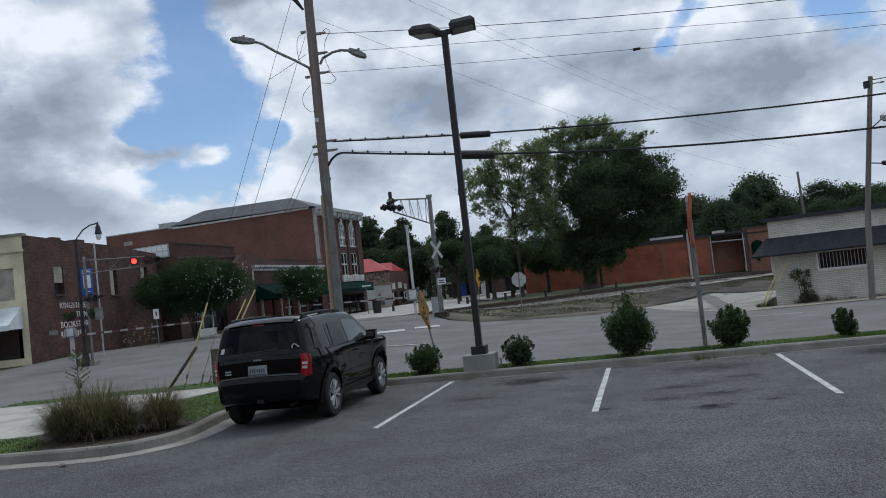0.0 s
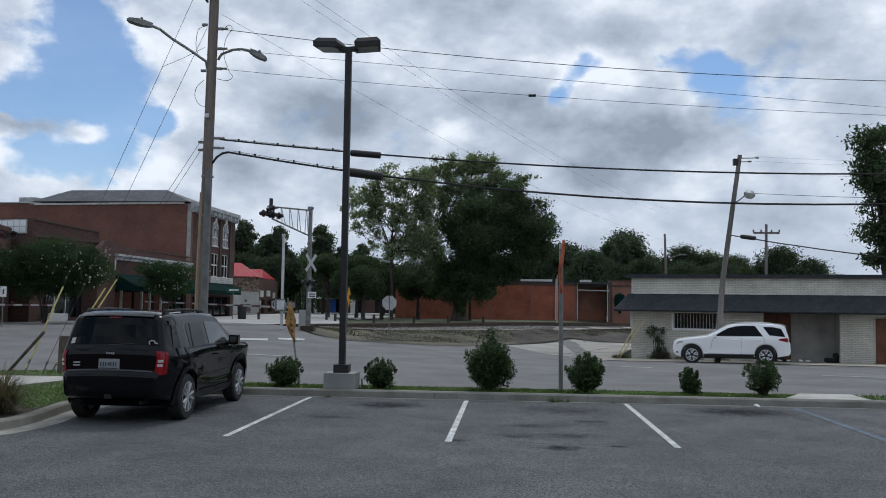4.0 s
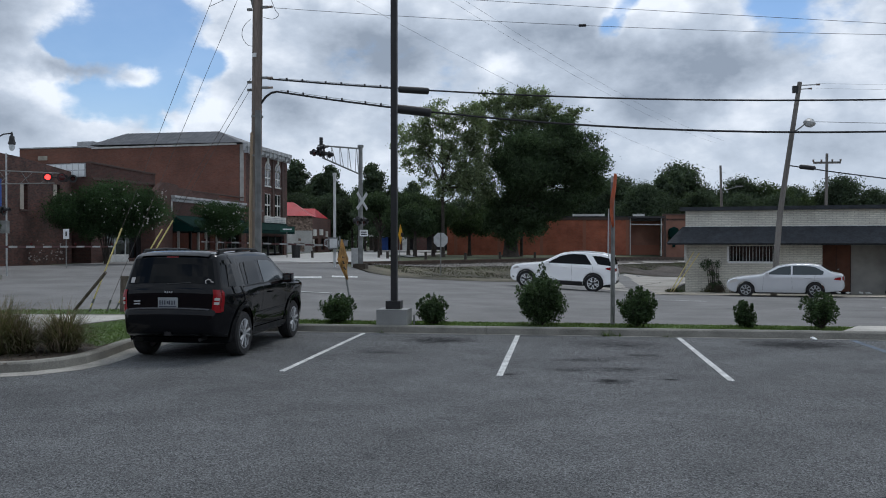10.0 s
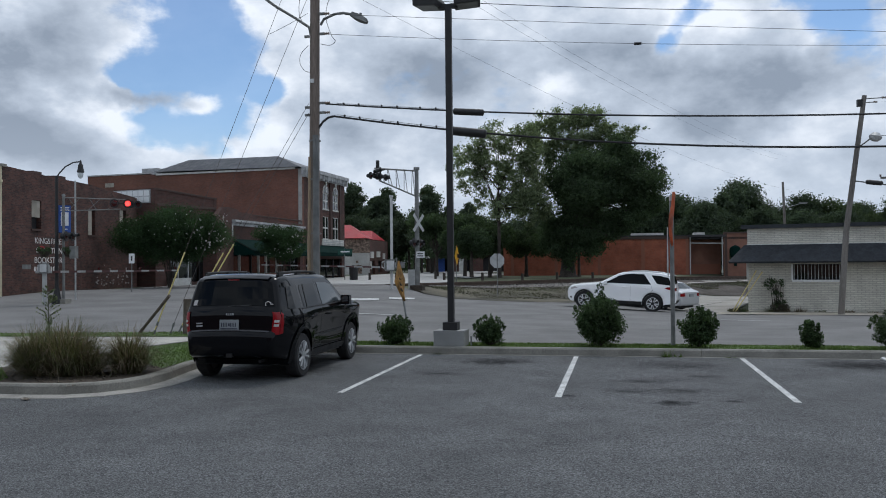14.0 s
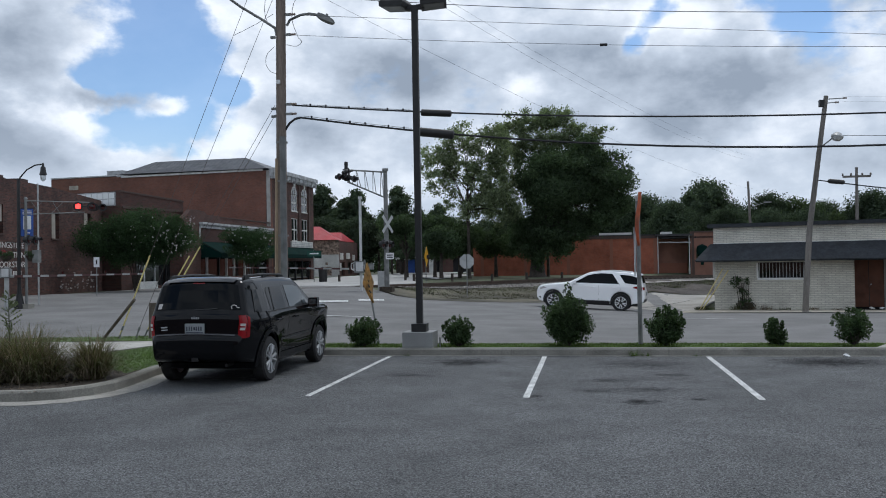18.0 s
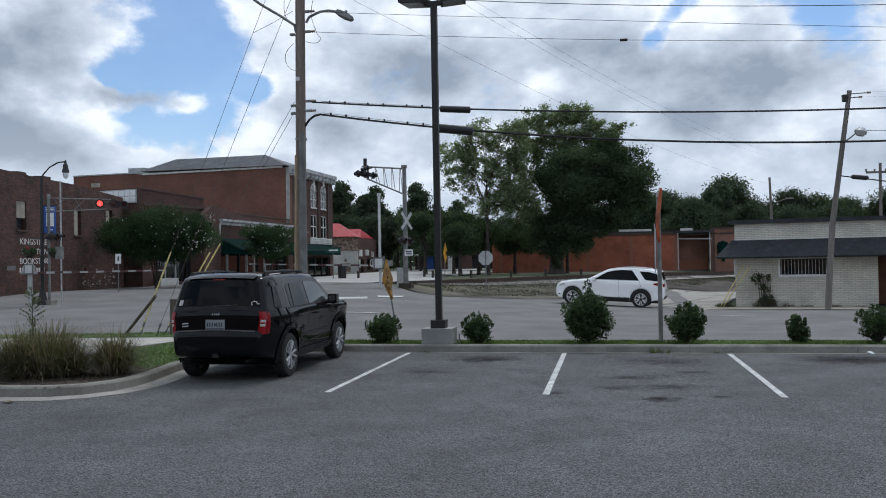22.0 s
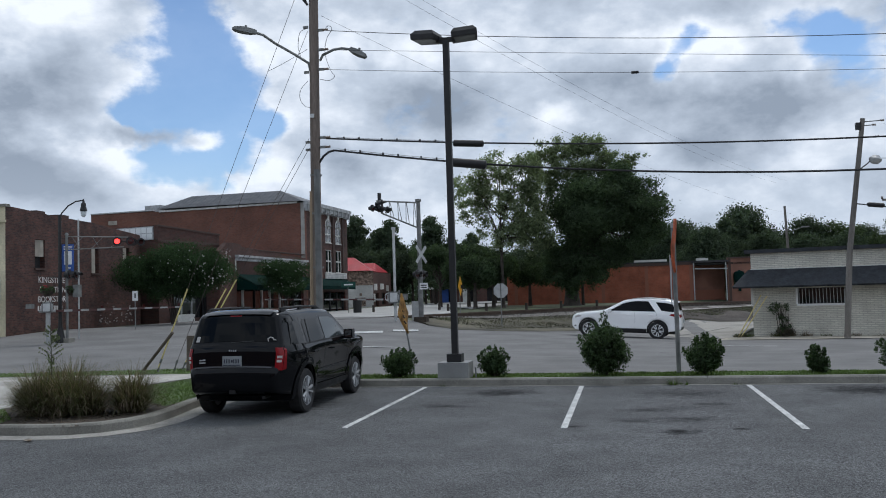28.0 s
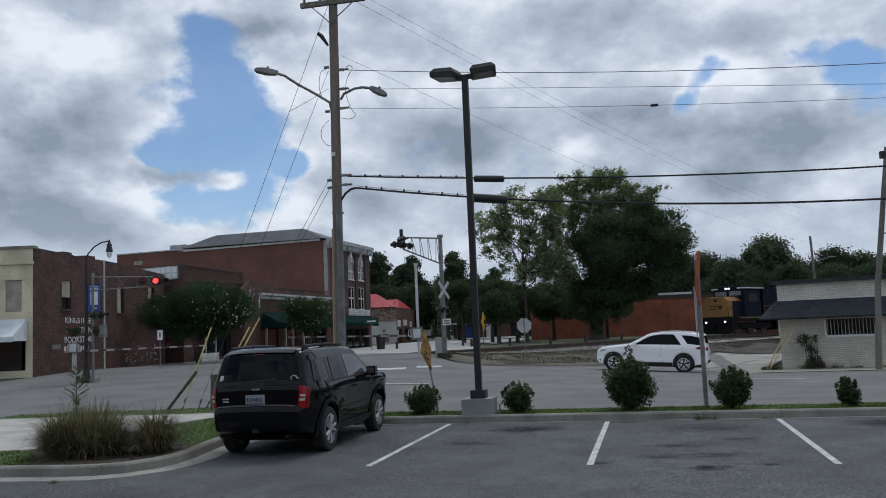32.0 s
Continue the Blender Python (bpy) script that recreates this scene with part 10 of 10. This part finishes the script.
def beds():
    lab = "tall brown and green ornamental grass clump in the kerb bed"
    for k, (x, y, n, h, s) in enumerate(((-9.2, 12.2, 1700, 0.72, 0.56), (-8.9, 12.0, 2000, 0.78, 0.62), (-8.5, 12.0, 2100, 0.82, 0.62), (-8.75, 12.5, 1500, 0.84, 0.6), (-8.2, 12.15, 1200, 0.72, 0.5), (-7.62, 12.42, 2000, 0.74, 0.54))):
        reeds("grass_clump", x, y, n, h, s, 50 + k, lab)
    w = thing("tall_weed", "tall thin feathery weed in the kerb bed", "weed")
    rnd = random.Random(3)
    bm = tube([(0, 0, 0), (0.01, 0, 0.7), (-0.01, 0, 1.42)], [0.013, 0.010, 0.003], 6)
    cl = []
    for k in range(46):
        z = rnd.uniform(0.75, 1.36)
        a = rnd.uniform(0, 6.28)
        l = 0.26 * (1.45 - z) + 0.04
        e = (math.cos(a) * l, math.sin(a) * l, z + 0.45 * l + 0.02)
        tube([(0, 0, z), e], [0.003, 0.0015], 4, bm)
        cl += [(e[0] * f, e[1] * f, z + (e[2] - z) * f, 0.012, 0.012, 0.012) for f in (0.5, 0.75, 1)]
    for k in range(60):
        z = rnd.uniform(0.3, 0.95)
        a = rnd.uniform(0, 6.28)
        cl.append((math.cos(a) * 0.04, math.sin(a) * 0.04, z, 0.012, 0.012, 0.02))
    part("stem", bm, mat("weed_stem", (0.08, 0.085, 0.05), 0.8), w)
    f = new("foliage", leaf_mesh("foliage", leaf_mat("weed_leaf", (0.14, 0.17, 0.095), 0.2, 3, 0.4), cl, 3200, 0.010, 12))
    f.parent = w
    w.matrix_world = Matrix.Translation((-8.75, 12.0, 0.12))
    # leaf litter and small stones on the soil
    rnd = random.Random(14)
    pts, faces = [], []
    for _ in range(900):
        x, y = rnd.uniform(-9.6, -7.5), rnd.uniform(10.9, 13.2)
        r, k = rnd.uniform(0.008, 0.03), len(pts)
        a = rnd.uniform(0, 6.28)
        for j in range(4):
            pts.append((x + r * math.cos(a + j * 1.57), y + r * math.sin(a + j * 1.57), 0.128 + rnd.uniform(0, 0.02)))
        faces.append((k, k + 1, k + 2, k + 3))
    me = bpy.data.meshes.new("bed_litter")
    me.from_pydata(pts, [], faces)
    me.materials.append(mat("bed_litter", (0.075, 0.058, 0.042), 0.95, island=0.6))
    tagged(new("bed_litter", me), "dry leaf litter on the planting bed", "leaf litter", kind="stuff")


def kerb_weeds():
    """Small weeds in the joint at the foot of the kerb."""
    for x, n, h, k in ((0.90, 60, 0.17, 1), (1.12, 40, 0.08, 2), (-3.55, 25, 0.06, 3), (2.05, 20, 0.05, 4)):
        rnd = random.Random(90 + k)
        w = thing("kerb_weed", "small green weed growing at the kerb", "weed", group="kerb weeds")
        f = new("foliage", blade_mesh("foliage", BLADE, n, h, 0.3, rnd))
        f.parent = w
        part("crown", tube([(0, 0, -0.01), (0, 0, 0.015)], 0.012, 6), BARK, w)
        w.matrix_world = Matrix.Translation((x, KY - 0.03, 0.008))


def bank_grass():
    """Rough tufts on the bank below the rails."""
    rnd = random.Random(17)
    pts, faces = [], []
    while len(faces) < 16000:
        s = rnd.uniform(-4, 30)
        n = rnd.uniform(ramp_(s, (2, 15), (-9.3, -6.7)), -4.7)
        x, y = along(s, n)
        if y < 40.6 or (x < -3 and y < 41.5):
            continue
        z = height(x, y)
        h, a = rnd.uniform(0.02, 0.075) * (0.5 + abs(noise.noise((x * 0.4, y * 0.4, 0))) * 2), rnd.uniform(0, 6.28)
        k = len(pts)
        pts += [(x - 0.03 * math.cos(a), y - 0.03 * math.sin(a), z), (x + 0.03 * math.cos(a), y + 0.03 * math.sin(a), z), (x + rnd.uniform(-0.06, 0.06), y, z + h)]
        faces.append((k, k + 1, k + 2))
    me = bpy.data.meshes.new("bank_tufts")
    me.from_pydata(pts, [], faces)
    me.materials.append(mat("bank_tuft", (0.076, 0.080, 0.043), 0.9, vary=0.5, scale=0.5, island=0.35))
    tagged(new("bank_tufts", me), "rough dry grass tufts on the bank", "grass", kind="stuff")


big_trees()
myrtles()
far_woods()
bushes()
beds()
kerb_weeds()
bank_grass()

# ---------------------------------------------------------------- what moves


def glide(rows, t):
    """Place and heading at a time: a smooth line through rows of seconds, x, y, heading (degrees to the left of +y)."""
    ts = [r[0] for r in rows]
    t = min(max(t, ts[0]), ts[-1])
    i = min(max(int(np.searchsorted(ts, t)) - 1, 0), len(rows) - 2)
    p0, p1, p2, p3 = (rows[min(max(k, 0), len(rows) - 1)] for k in (i - 1, i, i + 1, i + 2))
    h = p2[0] - p1[0]
    u = (t - p1[0]) / h
    out = []
    for c in (1, 2, 3):
        m1 = (p2[c] - p0[c]) / max(p2[0] - p0[0], 1e-6) * h
        m2 = (p3[c] - p1[c]) / max(p3[0] - p1[0], 1e-6) * h
        if p2[c] == p1[c]:
            m1 = m2 = 0
        out.append((2 * u**3 - 3 * u**2 + 1) * p1[c] + (u**3 - 2 * u**2 + u) * m1 + (-2 * u**3 + 3 * u**2) * p2[c] + (u**3 - u**2) * m2)
    return out


def drive(root, wheels, radius, rows, base, step=0.1, floor=None):
    """Key a vehicle along rows given for its rear axle, tilted to the ground, and roll its wheels."""
    keys, spins, turned, last = [], [], 0.0, None
    n = round(32 / step)
    for k in range(n + 1):
        t = k * step
        x, y, a = glide(rows, t)
        d = Vector((-math.sin(radians(a)), math.cos(radians(a))))
        z0 = height(x, y) if floor is None else floor(x, y)
        z1 = height(x + d.x * base, y + d.y * base) if floor is None else floor(x + d.x * base, y + d.y * base)
        keys.append((t, pose(x, y, z0, math.degrees(math.atan2(z1 - z0, base)), 0, a)))
        if last is not None:
            turned += (Vector((x, y)) - last).dot(d) / radius
        last = Vector((x, y))
        spins.append((t, turned))
    walk(root, keys)
    for w in wheels:
        place = w.matrix_basis.translation.copy()
        kept = [spins[0]]
        for k in range(1, len(spins)):
            if k == len(spins) - 1 or abs(spins[k + 1][1] - kept[-1][1]) > 1.2 or (abs(spins[k][1] - spins[k - 1][1]) > 1e-4) != (abs(spins[k + 1][1] - spins[k][1]) > 1e-4):
                kept.append(spins[k])
        walk(w, [(t, Matrix.Translation(place) @ Matrix.Rotation(-s, 4, "X")) for t, s in kept])


SUV_ROWS = [(0, 24.5, 34.2, 77), (1.5, 19.0, 35.6, 77), (2.5, 15.4, 36.5, 77), (3.0, 13.8, 36.85, 77), (3.5, 12.17, 37.2, 77), (4.5, 9.4, 37.3, 77), (5.5, 6.85, 37.35, 77), (6.0, 5.85, 37.45, 77), (6.5, 4.9, 37.5, 77),
            (7.0, 4.15, 37.6, 77), (7.5, 3.42, 37.75, 78), (8.0, 2.66, 37.95, 79), (8.5, 2.24, 38.1, 80), (9.0, 1.87, 38.3, 81), (9.5, 1.58, 38.45, 82), (10, 1.51, 38.5, 82), (32, 1.51, 38.5, 82)]
CAR_ROWS = [(0, 36, 29.6, 76), (4, 25.5, 32.4, 76), (7, 17.5, 34.5, 77), (8.0, 14.6, 35.2, 78), (8.5, 13.3, 35.5, 79), (9.0, 12.15, 35.75, 79), (9.5, 11.15, 36.1, 77), (10.0, 10.2, 36.45, 75), (10.5, 9.3, 36.8, 73), (11.0, 8.66, 37.2, 70), (11.5, 7.75, 37.9, 66),
            (12.0, 6.9, 38.8, 62), (12.5, 5.8, 39.7, 64), (13.0, 4.68, 40.6, 64), (13.5, 3.55, 41.4, 60), (14.2, 2.1, 42.5, 45), (15.0, 1.2, 43.6, 25), (16.0, 0.75, 44.2, 5), (17.0, 0.9, 44.5, -14), (18.0, 1.0, 45.2, -22), (18.5, 1.6, 46.4, -27), (19.0, 2.45, 48.0, -28), (19.5, 3.75, 50.6, -27),
            (20.0, 5.2, 53.2, -28), (20.5, 6.3, 55.0, -38), (21.0, 7.5, 56.1, -52), (22.0, 10.9, 56.6, -80), (24, 18.5, 56.2, -90), (32, 46, 55.6, -91)]


def rail_head(x, y):
    return 0.63 + track_drop((Vector((x, y)) - RA).dot(RD))


def train_rows():
    a = math.degrees(math.atan2(RD.x, -RD.y))
    rows = []
    for k in range(65):
        t = k * 0.5
        s = 25.05 + (32.0 - t) * 7.1
        p = RA + RD * s
        rows.append((t, p.x, p.y, a))
    return rows


def motions():
    drive(WHITE, WHITE_WHEELS, WHITE_R, SUV_ROWS, 2.8)
    drive(SEDAN, SEDAN_WHEELS, SEDAN_R, CAR_ROWS, 2.59)
    drive(LOCO, LOCO_WHEELS, LOCO_R, train_rows(), 1.0, 0.1, rail_head)
    for s, k in SHUTTERS:
        rows = []
        for t0, left in FLASHES:
            x = k if left else -k
            if rows:
                rows.append((t0 - 0.034, rows[-1][1]))
            rows.append((t0, Matrix.Translation((x, 0, 0))))
        rows.append((32.0, rows[-1][1]))
        walk(s, rows)


motions()
